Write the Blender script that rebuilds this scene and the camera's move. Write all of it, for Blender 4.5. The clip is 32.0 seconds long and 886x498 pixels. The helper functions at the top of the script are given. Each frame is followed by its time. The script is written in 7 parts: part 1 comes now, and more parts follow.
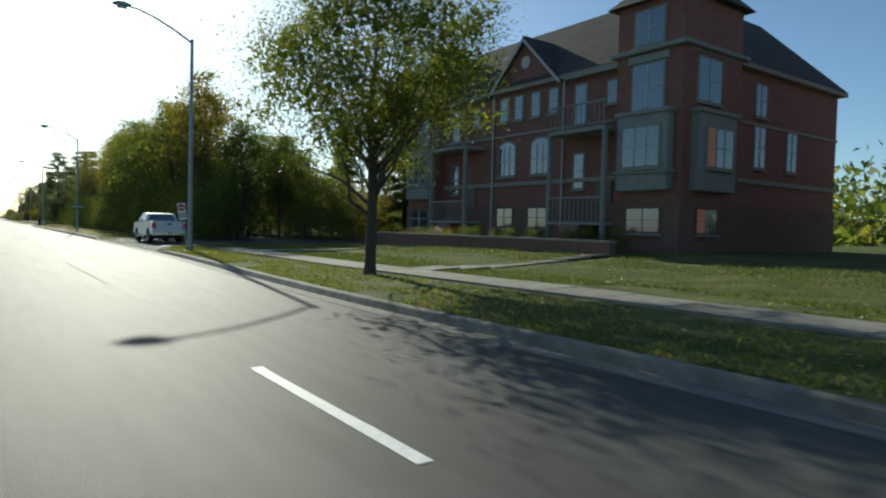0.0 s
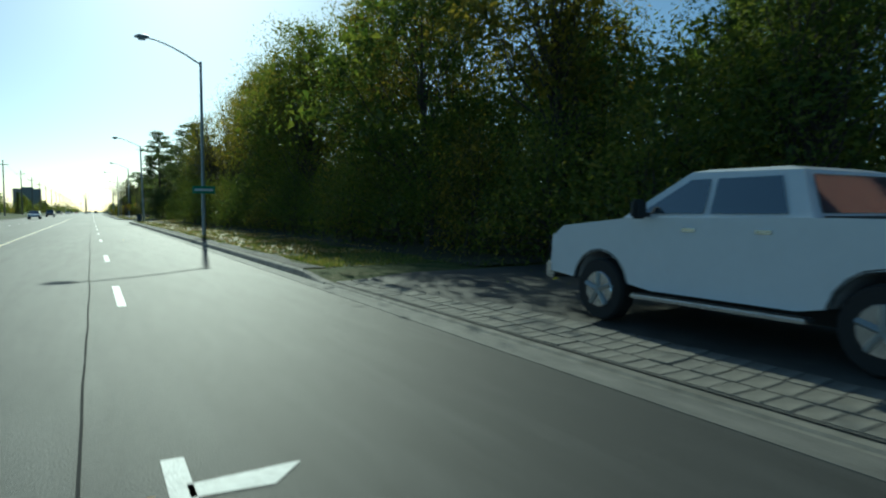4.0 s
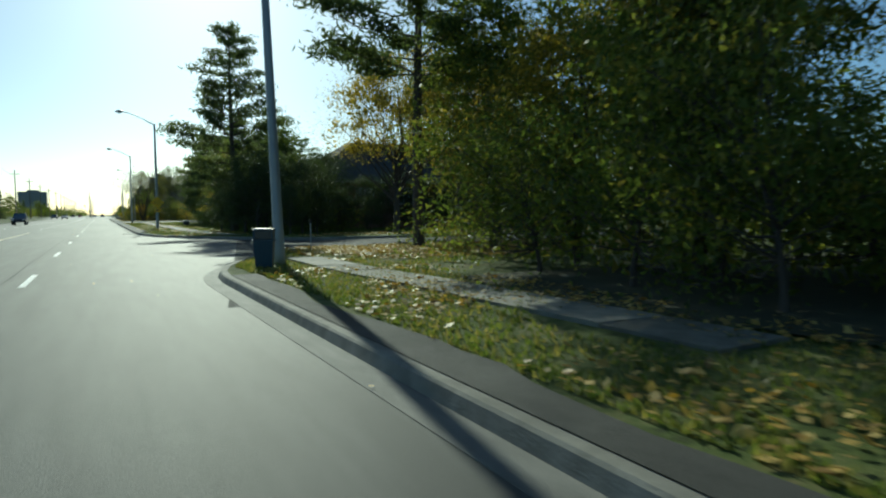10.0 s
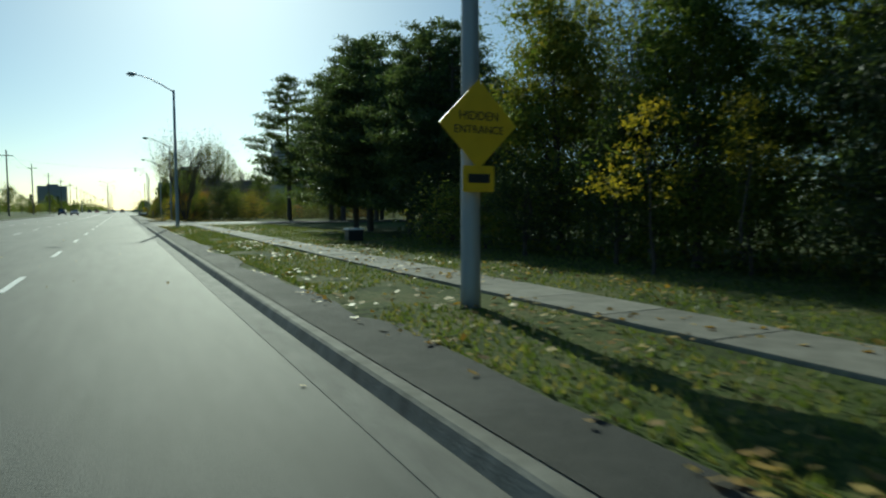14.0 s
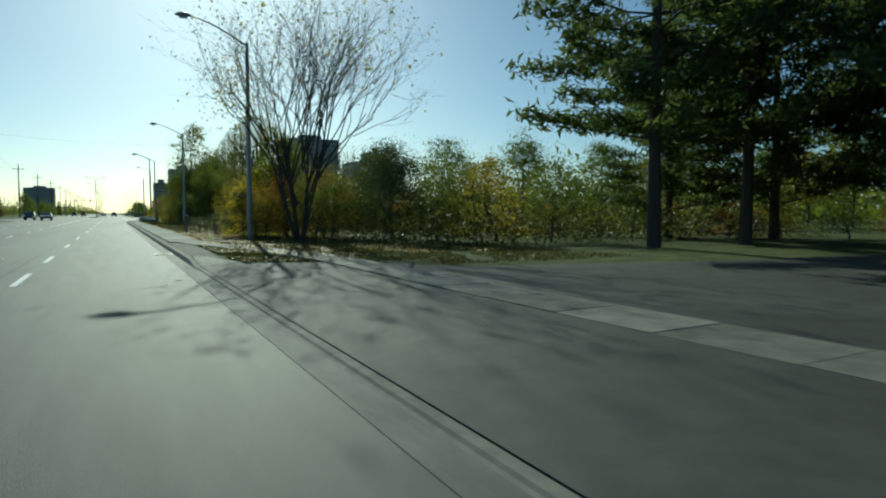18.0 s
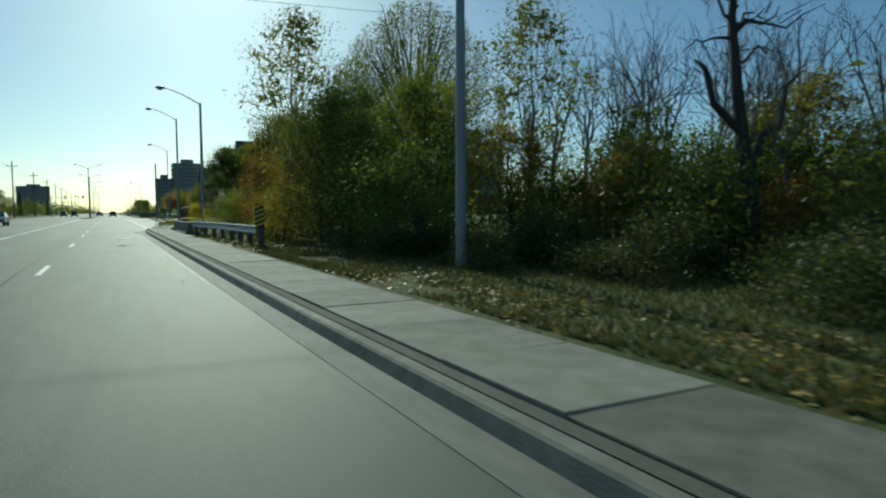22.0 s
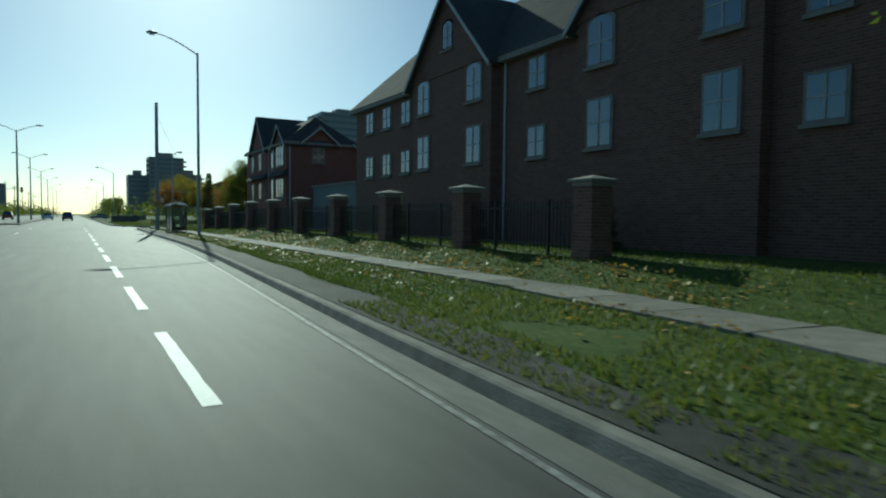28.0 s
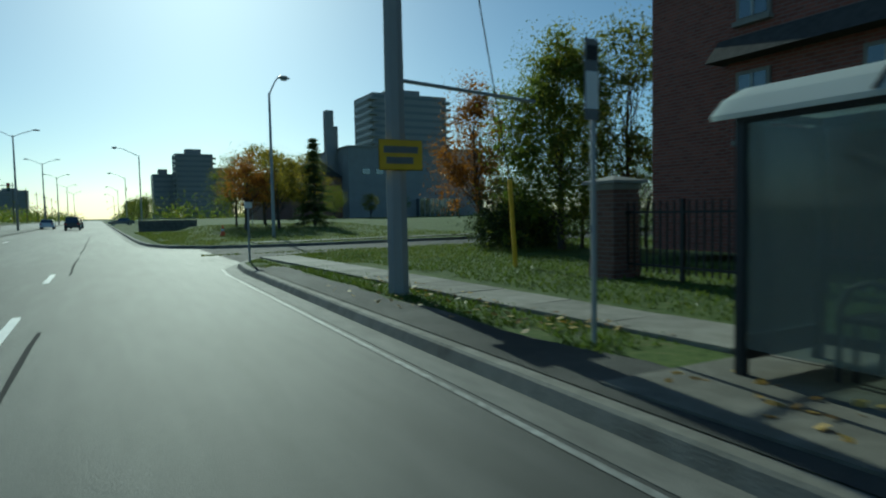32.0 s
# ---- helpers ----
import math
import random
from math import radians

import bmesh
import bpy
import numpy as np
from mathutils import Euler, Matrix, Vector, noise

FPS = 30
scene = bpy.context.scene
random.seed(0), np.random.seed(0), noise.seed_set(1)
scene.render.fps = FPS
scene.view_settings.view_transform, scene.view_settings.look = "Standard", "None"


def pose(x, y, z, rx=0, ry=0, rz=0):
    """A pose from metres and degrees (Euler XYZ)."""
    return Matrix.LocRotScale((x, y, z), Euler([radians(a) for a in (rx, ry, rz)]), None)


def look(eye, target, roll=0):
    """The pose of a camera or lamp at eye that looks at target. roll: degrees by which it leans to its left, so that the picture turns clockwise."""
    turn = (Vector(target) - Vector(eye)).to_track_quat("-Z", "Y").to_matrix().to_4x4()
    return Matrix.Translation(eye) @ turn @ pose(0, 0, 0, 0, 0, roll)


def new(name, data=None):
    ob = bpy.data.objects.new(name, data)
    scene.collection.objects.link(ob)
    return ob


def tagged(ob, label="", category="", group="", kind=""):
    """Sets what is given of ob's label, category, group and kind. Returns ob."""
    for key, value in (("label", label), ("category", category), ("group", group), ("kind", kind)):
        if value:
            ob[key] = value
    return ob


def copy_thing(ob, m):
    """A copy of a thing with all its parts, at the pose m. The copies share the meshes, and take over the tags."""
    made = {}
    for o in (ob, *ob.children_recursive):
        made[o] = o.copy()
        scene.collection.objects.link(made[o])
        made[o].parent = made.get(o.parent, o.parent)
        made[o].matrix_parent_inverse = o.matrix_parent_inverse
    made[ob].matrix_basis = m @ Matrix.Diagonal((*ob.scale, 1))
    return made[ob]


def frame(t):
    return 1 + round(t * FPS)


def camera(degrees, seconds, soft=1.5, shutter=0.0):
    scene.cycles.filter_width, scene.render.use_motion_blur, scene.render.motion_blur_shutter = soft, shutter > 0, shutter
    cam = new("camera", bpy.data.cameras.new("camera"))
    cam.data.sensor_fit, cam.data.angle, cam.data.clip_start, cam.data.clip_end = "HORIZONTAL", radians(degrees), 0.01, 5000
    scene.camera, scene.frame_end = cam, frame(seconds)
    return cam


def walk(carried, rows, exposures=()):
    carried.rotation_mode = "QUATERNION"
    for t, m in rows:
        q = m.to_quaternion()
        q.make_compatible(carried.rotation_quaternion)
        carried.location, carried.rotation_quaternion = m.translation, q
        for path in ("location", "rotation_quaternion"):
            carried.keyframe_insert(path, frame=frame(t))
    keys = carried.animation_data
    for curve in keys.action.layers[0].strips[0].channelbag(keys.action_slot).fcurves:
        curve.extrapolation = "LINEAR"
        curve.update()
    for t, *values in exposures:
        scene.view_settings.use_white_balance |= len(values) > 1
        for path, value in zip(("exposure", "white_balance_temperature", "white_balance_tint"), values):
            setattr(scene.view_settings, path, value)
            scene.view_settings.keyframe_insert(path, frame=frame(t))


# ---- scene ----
# y runs along the road, x to the right, z = 0 on the asphalt; the camera rides in a car, 1.38 m up, turned to the right
EYE = 1.38
# seconds, x, y, yaw to the right, pitch up, roll
ROWS = (
    (0, -3.529, -34.832, 35.750, -1.955, 1.389),
    (0.5, -3.171, -30.838, 31.162, -1.897, 1.291),
    (1, -2.847, -26.776, 29.922, -2.058, 1.669),
    (1.5, -2.514, -22.607, 29.383, -2.012, 1.885),
    (2, -2.270, -18.328, 29.381, -1.888, 2.030),
    (2.5, -1.985, -13.870, 29.097, -1.678, 1.711),
    (3, -1.748, -9.404, 28.967, -2.567, 1.038),
    (3.5, -1.544, -4.699, 28.767, -3.297, 0.316),
    (5.5, -0.666, 16.472, 28.781, -3.138, -0.224),
    (6, -0.448, 21.973, 28.282, -3.023, -0.377),
    (6.5, -0.272, 27.664, 28.143, -3.362, -0.688),
    (7, -0.179, 33.535, 27.941, -3.071, -0.359),
    (7.5, -0.093, 39.505, 27.668, -2.955, -0.049),
    (8, -0.024, 45.516, 27.847, -3.029, -0.009),
    (8.5, 0.067, 51.550, 28.092, -3.188, 0.103),
    (9, 0.167, 57.677, 28.003, -3.256, -0.080),
    (9.5, 0.270, 63.936, 28.043, -3.231, -0.260),
    (10, 0.398, 70.303, 28.153, -3.306, -0.442),
    (10.5, 0.500, 76.777, 28.446, -3.528, -0.399),
    (11, 0.604, 83.285, 28.369, -3.583, -0.661),
    (11.5, 0.693, 89.839, 28.374, -3.596, -0.278),
    (12, 0.779, 96.529, 28.391, -3.630, -0.311),
    (12.5, 0.841, 103.408, 28.435, -3.259, -0.085),
    (13, 0.873, 110.397, 27.323, -3.628, -0.426),
    (13.5, 0.898, 117.462, 27.049, -3.711, 0.344),
    (14, 0.880, 124.570, 26.674, -3.633, -0.260),
    (14.5, 0.866, 131.655, 26.650, -3.659, -0.211),
    (16.5, 0.779, 159.982, 26.537, -3.412, -0.429),
    (17, 0.787, 166.546, 26.628, -3.514, -0.570),
    (17.5, 0.777, 173.088, 26.808, -3.259, -0.069),
    (18, 0.726, 179.699, 27.334, -3.269, -0.081),
    (18.5, 0.668, 186.520, 27.306, -3.663, -0.161),
    (19, 0.621, 193.528, 27.252, -3.615, -0.343),
    (19.5, 0.581, 200.672, 26.765, -3.983, -0.556),
    (20, 0.543, 207.902, 26.656, -3.509, -0.234),
    (20.5, 0.524, 215.250, 26.638, -3.559, -0.269),
    (21, 0.484, 222.693, 26.700, -3.732, -0.640),
    (21.5, 0.461, 230.129, 27.008, -3.372, -0.650),
    (22, 0.484, 237.465, 27.486, -3.508, -0.425),
    (22.5, 0.555, 244.579, 27.863, -3.321, -0.218),
    (23, 0.637, 251.426, 27.892, -3.422, -0.258),
    (23.5, 0.718, 258.003, 27.742, -3.209, -0.440),
    (24, 0.767, 264.384, 27.998, -3.425, -0.470),
    (24.5, 0.798, 270.751, 27.682, -3.508, -0.676),
    (25, 0.851, 277.131, 27.001, -4.160, -1.838),
    (25.5, 1.055, 283.263, 27.382, -4.119, -1.482),
    (26, 1.290, 289.302, 28.216, -2.924, -0.967),
    (26.5, 1.531, 295.292, 29.210, -2.950, -0.498),
    (28.5, 2.773, 318.024, 29.896, -2.751, 0.886),
    (29, 3.066, 323.790, 29.768, -2.472, 1.080),
    (29.5, 3.342, 329.726, 29.393, -2.393, 0.697),
    (30, 3.604, 335.772, 29.442, -2.443, 0.544),
    (30.5, 3.789, 341.898, 28.827, -2.604, 0.058),
    (31, 3.950, 348.063, 28.520, -3.202, -0.443),
    (31.5, 4.140, 354.353, 28.290, -3.151, -0.749),
    (32, 4.350, 360.796, 28.160, -3.299, -1.125),
)


def aim(x, y, yaw, pitch, roll):
    a, b = radians(yaw), radians(pitch)
    eye = Vector((x, y, EYE))
    return look(eye, eye + Vector((math.sin(a) * math.cos(b), math.cos(a) * math.cos(b), math.sin(b))), roll)


cam = camera(69.5, 32.0, soft=2.1, shutter=0.12)
walk(cam, [(t, aim(*r)) for t, *r in ROWS], [(0, 0.45, 6500, -5), (1.0, 0.12, 5500, -14), (2.2, 0.02, 5580, -19), (3.5, 0.02, 5680, -20), (6, 0.18, 5900, -17), (8, 0.2, 5800, -16), (11, 0.02, 6100, -17), (14, -0.15, 6050, -19), (18, -0.2, 5980, -20), (26, -0.28, 5800, -21), (32, -0.3, 5550, -22)])

# ---- world and sun ----
SUN_AZ, SUN_EL = 8.2, 25.5
world = bpy.data.worlds.new("sky")
scene.world = world
world.use_nodes = True
wn = world.node_tree.nodes
sky = wn.new("ShaderNodeTexSky")
sky.sky_type = "NISHITA"
sky.sun_disc = False
sky.sun_elevation, sky.sun_rotation = radians(SUN_EL), radians(SUN_AZ)
sky.air_density, sky.dust_density, sky.ozone_density = 0.8, 0.6, 3.6
wn["Background"].inputs["Strength"].default_value = 0.085
world.node_tree.links.new(sky.outputs[0], wn["Background"].inputs["Color"])
sun_data = bpy.data.lights.new("sun", "SUN")
sun_data.energy, sun_data.angle, sun_data.color = 3.7, radians(0.5), (1.0, 0.93, 0.82)
sun = new("sun", sun_data)
s_dir = Vector((math.sin(radians(SUN_AZ)) * math.cos(radians(SUN_EL)), math.cos(radians(SUN_AZ)) * math.cos(radians(SUN_EL)), math.sin(radians(SUN_EL))))
sun.matrix_world = look(s_dir * 500, (0, 0, 0))
scene.view_settings.exposure = 0.0

rng = np.random.default_rng(7)


# ---- materials ----
def mat(name, ramp=((0, (0.5, 0.5, 0.5)), (1, (0.6, 0.6, 0.6))), scale=8.0, rough=0.7, metal=0.0, bump=0.0, bscale=60.0, spec=0.5, island=0.0, obj=0.0, large=0.35, stretch=(1, 1, 1)):
    m = bpy.data.materials.new(name)
    m.use_nodes = True
    nt = m.node_tree
    n, l = nt.nodes, nt.links
    b = n["Principled BSDF"]
    tc = n.new("ShaderNodeTexCoord")
    mp = n.new("ShaderNodeMapping")
    mp.inputs["Scale"].default_value = stretch
    l.new(tc.outputs["Object"], mp.inputs[0])
    n1 = n.new("ShaderNodeTexNoise")
    n1.inputs["Scale"].default_value, n1.inputs["Detail"].default_value = scale, 5
    n2 = n.new("ShaderNodeTexNoise")
    n2.inputs["Scale"].default_value, n2.inputs["Detail"].default_value = scale * 0.09, 3
    for k in (n1, n2):
        l.new(mp.outputs[0], k.inputs["Vector"])
    mix = n.new("ShaderNodeMath")
    mix.operation = "MULTIPLY_ADD"
    mix.inputs[1].default_value = large * 1.4
    l.new(n2.outputs["Fac"], mix.inputs[0])
    sc = n.new("ShaderNodeMath")
    sc.operation = "MULTIPLY_ADD"
    sc.inputs[1].default_value = 1.0 - large
    sc.inputs[2].default_value = -large * 0.2
    l.new(n1.outputs["Fac"], sc.inputs[0])
    l.new(sc.outputs[0], mix.inputs[2])
    fac = mix.outputs[0]
    for amount, kind, out in ((island, "ShaderNodeNewGeometry", "Random Per Island"), (obj, "ShaderNodeObjectInfo", "Random")):
        if amount:
            g = n.new(kind)
            a = n.new("ShaderNodeMath")
            a.operation = "MULTIPLY_ADD"
            a.inputs[1].default_value = amount
            l.new(g.outputs[out], a.inputs[0])
            l.new(fac, a.inputs[2])
            s = n.new("ShaderNodeMath")
            s.operation = "SUBTRACT"
            s.inputs[1].default_value = amount / 2
            l.new(a.outputs[0], s.inputs[0])
            fac = s.outputs[0]
    cr = n.new("ShaderNodeValToRGB")
    e = cr.color_ramp.elements
    while len(e) < len(ramp):
        e.new(0.5)
    for el, (p, c) in zip(e, ramp):
        el.position, el.color = p, (*c, 1)
    l.new(fac, cr.inputs[0])
    l.new(cr.outputs[0], b.inputs["Base Color"])
    b.inputs["Roughness"].default_value, b.inputs["Metallic"].default_value = rough, metal
    b.inputs["Specular IOR Level"].default_value = spec
    if bump:
        nb = n.new("ShaderNodeTexNoise")
        nb.inputs["Scale"].default_value, nb.inputs["Detail"].default_value = bscale, 4
        l.new(tc.outputs["Object"], nb.inputs["Vector"])
        bn = n.new("ShaderNodeBump")
        bn.inputs["Strength"].default_value, bn.inputs["Distance"].default_value = bump, 0.02
        l.new(nb.outputs["Fac"], bn.inputs["Height"])
        l.new(bn.outputs[0], b.inputs["Normal"])
    return m


def leaf_mat(name, ramp, glow=0.5):
    """Thin leaves: they let part of the light through."""
    m = mat(name, ramp, scale=0.8, rough=0.55, island=0.7, obj=0.35, large=0.3, spec=0.3)
    n, l = m.node_tree.nodes, m.node_tree.links
    b = n["Principled BSDF"]
    src = b.inputs["Base Color"].links[0].from_socket
    tr = n.new("ShaderNodeBsdfTranslucent")
    br = n.new("ShaderNodeMixRGB")
    br.blend_type = "MULTIPLY"
    br.inputs[0].default_value = 1.0
    br.inputs[2].default_value = (1.9, 1.8, 1.0, 1)
    l.new(src, br.inputs[1])
    l.new(br.outputs[0], tr.inputs[0])
    mx = n.new("ShaderNodeMixShader")
    mx.inputs[0].default_value = glow
    l.new(b.outputs[0], mx.inputs[1])
    l.new(tr.outputs[0], mx.inputs[2])
    l.new(mx.outputs[0], n["Material Output"].inputs["Surface"])
    return m


def brick_mat(name, c1, c2, mortar):
    m = mat(name, ((0.2, c1), (0.8, c2)), scale=5, rough=0.85, bump=0.3, bscale=30)
    n, l = m.node_tree.nodes, m.node_tree.links
    b = n["Principled BSDF"]
    src = b.inputs["Base Color"].links[0].from_socket
    geo = n.new("ShaderNodeTexCoord")
    sep = n.new("ShaderNodeSeparateXYZ")
    l.new(geo.outputs["Object"], sep.inputs[0])
    add = n.new("ShaderNodeMath")
    l.new(sep.outputs[0], add.inputs[0])
    l.new(sep.outputs[1], add.inputs[1])
    cmb = n.new("ShaderNodeCombineXYZ")
    l.new(add.outputs[0], cmb.inputs[0])
    l.new(sep.outputs[2], cmb.inputs[1])
    bt = n.new("ShaderNodeTexBrick")
    bt.inputs["Scale"].default_value = 1.0
    bt.inputs["Brick Width"].default_value, bt.inputs["Row Height"].default_value = 0.22, 0.075
    bt.inputs["Mortar Size"].default_value = 0.008
    bt.inputs["Mortar"].default_value = (*mortar, 1)
    l.new(cmb.outputs[0], bt.inputs["Vector"])
    l.new(src, bt.inputs["Color1"])
    dk = n.new("ShaderNodeMixRGB")
    dk.blend_type = "MULTIPLY"
    dk.inputs[0].default_value = 1
    dk.inputs[2].default_value = (0.7, 0.66, 0.66, 1)
    l.new(src, dk.inputs[1])
    l.new(dk.outputs[0], bt.inputs["Color2"])
    l.new(bt.outputs["Color"], b.inputs["Base Color"])
    return m


def glass_mat(name, tint=(0.02, 0.03, 0.04), rough=0.04):
    m = mat(name, ((0, tint), (1, tuple(c * 1.5 for c in tint))), scale=0.5, rough=rough, spec=0.5)
    m.node_tree.nodes["Principled BSDF"].inputs["IOR"].default_value = 2.4
    return m


def clear_glass(name, frost=0.0):
    m = bpy.data.materials.new(name)
    m.use_nodes = True
    n, l = m.node_tree.nodes, m.node_tree.links
    t, g = n.new("ShaderNodeBsdfTransparent"), n.new("ShaderNodeBsdfGlossy")
    t.inputs[0].default_value = (0.74, 0.8, 0.78, 1)
    g.inputs["Roughness"].default_value = 0.06
    mx = n.new("ShaderNodeMixShader")
    fr = n.new("ShaderNodeFresnel")
    l.new(fr.outputs[0], mx.inputs[0])
    l.new(t.outputs[0], mx.inputs[1])
    l.new(g.outputs[0], mx.inputs[2])
    if frost:
        d, m2 = n.new("ShaderNodeBsdfDiffuse"), n.new("ShaderNodeMixShader")
        tl, m3 = n.new("ShaderNodeBsdfTranslucent"), n.new("ShaderNodeMixShader")
        d.inputs[0].default_value = tl.inputs[0].default_value = (0.8, 0.83, 0.81, 1)
        m3.inputs[0].default_value, m2.inputs[0].default_value = 0.5, frost
        l.new(d.outputs[0], m3.inputs[1])
        l.new(tl.outputs[0], m3.inputs[2])
        l.new(mx.outputs[0], m2.inputs[1])
        l.new(m3.outputs[0], m2.inputs[2])
        mx = m2
    l.new(mx.outputs[0], n["Material Output"].inputs["Surface"])
    return m


def plain(name, c, rough=0.5, metal=0.0, spec=0.5, var=0.12, scale=6.0):
    lo, hi = tuple(v * (1 - var) for v in c), tuple(min(1, v * (1 + var)) for v in c)
    return mat(name, ((0.25, lo), (0.75, hi)), scale=scale, rough=rough, metal=metal, spec=spec)


M_ASPH = mat("asphalt", ((0.4, (0.04, 0.04, 0.037)), (0.5, (0.06, 0.06, 0.056)), (0.62, (0.09, 0.088, 0.081))), scale=3.0, rough=0.7, bump=0.35, bscale=90, large=0.6, spec=0.33, stretch=(1, 0.12, 1))
M_ASPH2 = mat("old_asphalt", ((0.3, (0.03, 0.03, 0.028)), (0.5, (0.048, 0.047, 0.043)), (0.7, (0.075, 0.073, 0.066))), scale=5.0, rough=0.85, bump=0.6, bscale=80, spec=0.2)
M_STRIP = mat("crumbled_asphalt", ((0.3, (0.042, 0.041, 0.037)), (0.5, (0.068, 0.066, 0.059)), (0.7, (0.105, 0.1, 0.09))), scale=6.0, rough=0.82, bump=0.9, bscale=60, large=0.75, spec=0.22)
M_DRIVE = mat("worn_drive_asphalt", ((0.3, (0.05, 0.048, 0.042)), (0.5, (0.075, 0.072, 0.064)), (0.7, (0.11, 0.105, 0.092))), scale=3.0, rough=0.75, bump=0.5, bscale=80, large=0.5, spec=0.3)
M_TAR = plain("tar_seal", (0.04, 0.04, 0.04), rough=0.95, spec=0.1)
M_PAINT = mat("road_paint", ((0.2, (0.5, 0.5, 0.48)), (0.5, (0.72, 0.72, 0.7)), (0.9, (0.8, 0.8, 0.78))), scale=14, rough=0.6, bump=0.3)
M_OPAINT = mat("worn_edge_paint", ((0.35, (0.1, 0.1, 0.094)), (0.6, (0.3, 0.3, 0.28)), (0.9, (0.5, 0.5, 0.47))), scale=9, rough=0.7, bump=0.3)
M_YPAINT = mat("yellow_road_paint", ((0.2, (0.6, 0.5, 0.3)), (0.8, (0.78, 0.68, 0.42))), scale=14, rough=0.6)
M_CONC = mat("kerb_concrete", ((0.3, (0.1, 0.094, 0.076)), (0.5, (0.18, 0.17, 0.142)), (0.75, (0.28, 0.265, 0.225))), scale=4, rough=0.85, bump=0.4, bscale=50)
M_GUTTER = mat("gutter_concrete", ((0.3, (0.08, 0.077, 0.067)), (0.5, (0.135, 0.13, 0.114)), (0.7, (0.2, 0.19, 0.167))), scale=5, rough=0.8, bump=0.4, bscale=50, stretch=(1, 0.3, 1))
M_WALKC = mat("walk_concrete", ((0.3, (0.12, 0.112, 0.088)), (0.5, (0.2, 0.188, 0.155)), (0.75, (0.3, 0.28, 0.235))), scale=3, rough=0.85, bump=0.35, bscale=60, obj=0.3)
M_LAWN = mat("lawn_ground", ((0.3, (0.04, 0.056, 0.016)), (0.45, (0.075, 0.112, 0.026)), (0.6, (0.105, 0.142, 0.038)), (0.75, (0.17, 0.155, 0.066))), scale=11, rough=0.95, bump=1.0, bscale=35, large=0.35, spec=0.15)
M_GRASS = mat("grass_ground", ((0.32, (0.04, 0.048, 0.017)), (0.45, (0.075, 0.1, 0.026)), (0.56, (0.115, 0.13, 0.042)), (0.7, (0.19, 0.155, 0.075))), scale=11, rough=0.95, bump=1.0, bscale=35, large=0.42, spec=0.15)
M_BLADE = leaf_mat("grass_blade", ((0.1, (0.06, 0.09, 0.022)), (0.5, (0.115, 0.155, 0.036)), (0.95, (0.27, 0.225, 0.09))), glow=0.4)
# darker copy of the grass blade: tree shade on the verges put into the colour
M_BLADED = leaf_mat("shade_tinted_blade", ((0.05, (0.03, 0.042, 0.013)), (0.5, (0.062, 0.078, 0.023)), (1.0, (0.13, 0.105, 0.045))), glow=0.25)
M_BLADEG = leaf_mat("lawn_blade", ((0.05, (0.055, 0.085, 0.018)), (0.5, (0.1, 0.145, 0.032)), (1.0, (0.18, 0.185, 0.065))), glow=0.3)
M_DIRT = mat("gravelly_dirt", ((0.2, (0.09, 0.08, 0.065)), (0.8, (0.17, 0.155, 0.13))), scale=6, rough=0.95, bump=0.8, bscale=40)
M_FLOOR = mat("forest_floor", ((0.2, (0.035, 0.03, 0.018)), (0.6, (0.06, 0.06, 0.025)), (0.9, (0.11, 0.09, 0.035))), scale=3, rough=0.95, bump=0.8, bscale=20)
M_BARK = mat("bark", ((0.2, (0.045, 0.037, 0.03)), (0.8, (0.11, 0.092, 0.075))), scale=9, rough=0.95, bump=0.9, bscale=18, stretch=(1, 1, 0.2))
M_BARKG = mat("grey_bark", ((0.2, (0.12, 0.105, 0.09)), (0.8, (0.24, 0.215, 0.19))), scale=9, rough=0.95, bump=0.8, bscale=18, stretch=(1, 1, 0.2))
L_GREEN = leaf_mat("green_leaf", ((0.05, (0.045, 0.075, 0.018)), (0.5, (0.11, 0.145, 0.032)), (0.8, (0.155, 0.165, 0.038)), (1.0, (0.25, 0.21, 0.04))))
L_YELL = leaf_mat("yellow_leaf", ((0.05, (0.065, 0.075, 0.02)), (0.45, (0.13, 0.125, 0.028)), (0.8, (0.27, 0.21, 0.04)), (1.0, (0.44, 0.33, 0.06))), glow=0.58)
L_VINE = leaf_mat("vine_leaf", ((0.05, (0.13, 0.13, 0.02)), (0.5, (0.34, 0.28, 0.035)), (1.0, (0.58, 0.46, 0.06))))
L_ORANGE = leaf_mat("orange_leaf", ((0.05, (0.12, 0.06, 0.022)), (0.5, (0.24, 0.105, 0.03)), (1.0, (0.42, 0.22, 0.05))))
L_OLIVE = leaf_mat("willow_leaf", ((0.05, (0.06, 0.08, 0.025)), (0.5, (0.12, 0.14, 0.045)), (1.0, (0.24, 0.22, 0.08))), glow=0.5)
L_NEEDLE = leaf_mat("needle", ((0.05, (0.04, 0.062, 0.03)), (0.5, (0.07, 0.1, 0.046)), (1.0, (0.12, 0.145, 0.06))), glow=0.5)
L_WEED = leaf_mat("weed_leaf", ((0.05, (0.03, 0.045, 0.016)), (0.5, (0.06, 0.075, 0.027)), (1.0, (0.125, 0.11, 0.045))), glow=0.4)
L_EVER = leaf_mat("evergreen_leaf", ((0.05, (0.022, 0.036, 0.016)), (0.5, (0.042, 0.062, 0.026)), (1.0, (0.08, 0.1, 0.036))), glow=0.35)
L_RUST = leaf_mat("rust_leaf", ((0.05, (0.05, 0.035, 0.014)), (0.4, (0.12, 0.085, 0.025)), (0.75, (0.22, 0.1, 0.035)), (1.0, (0.36, 0.26, 0.06))))
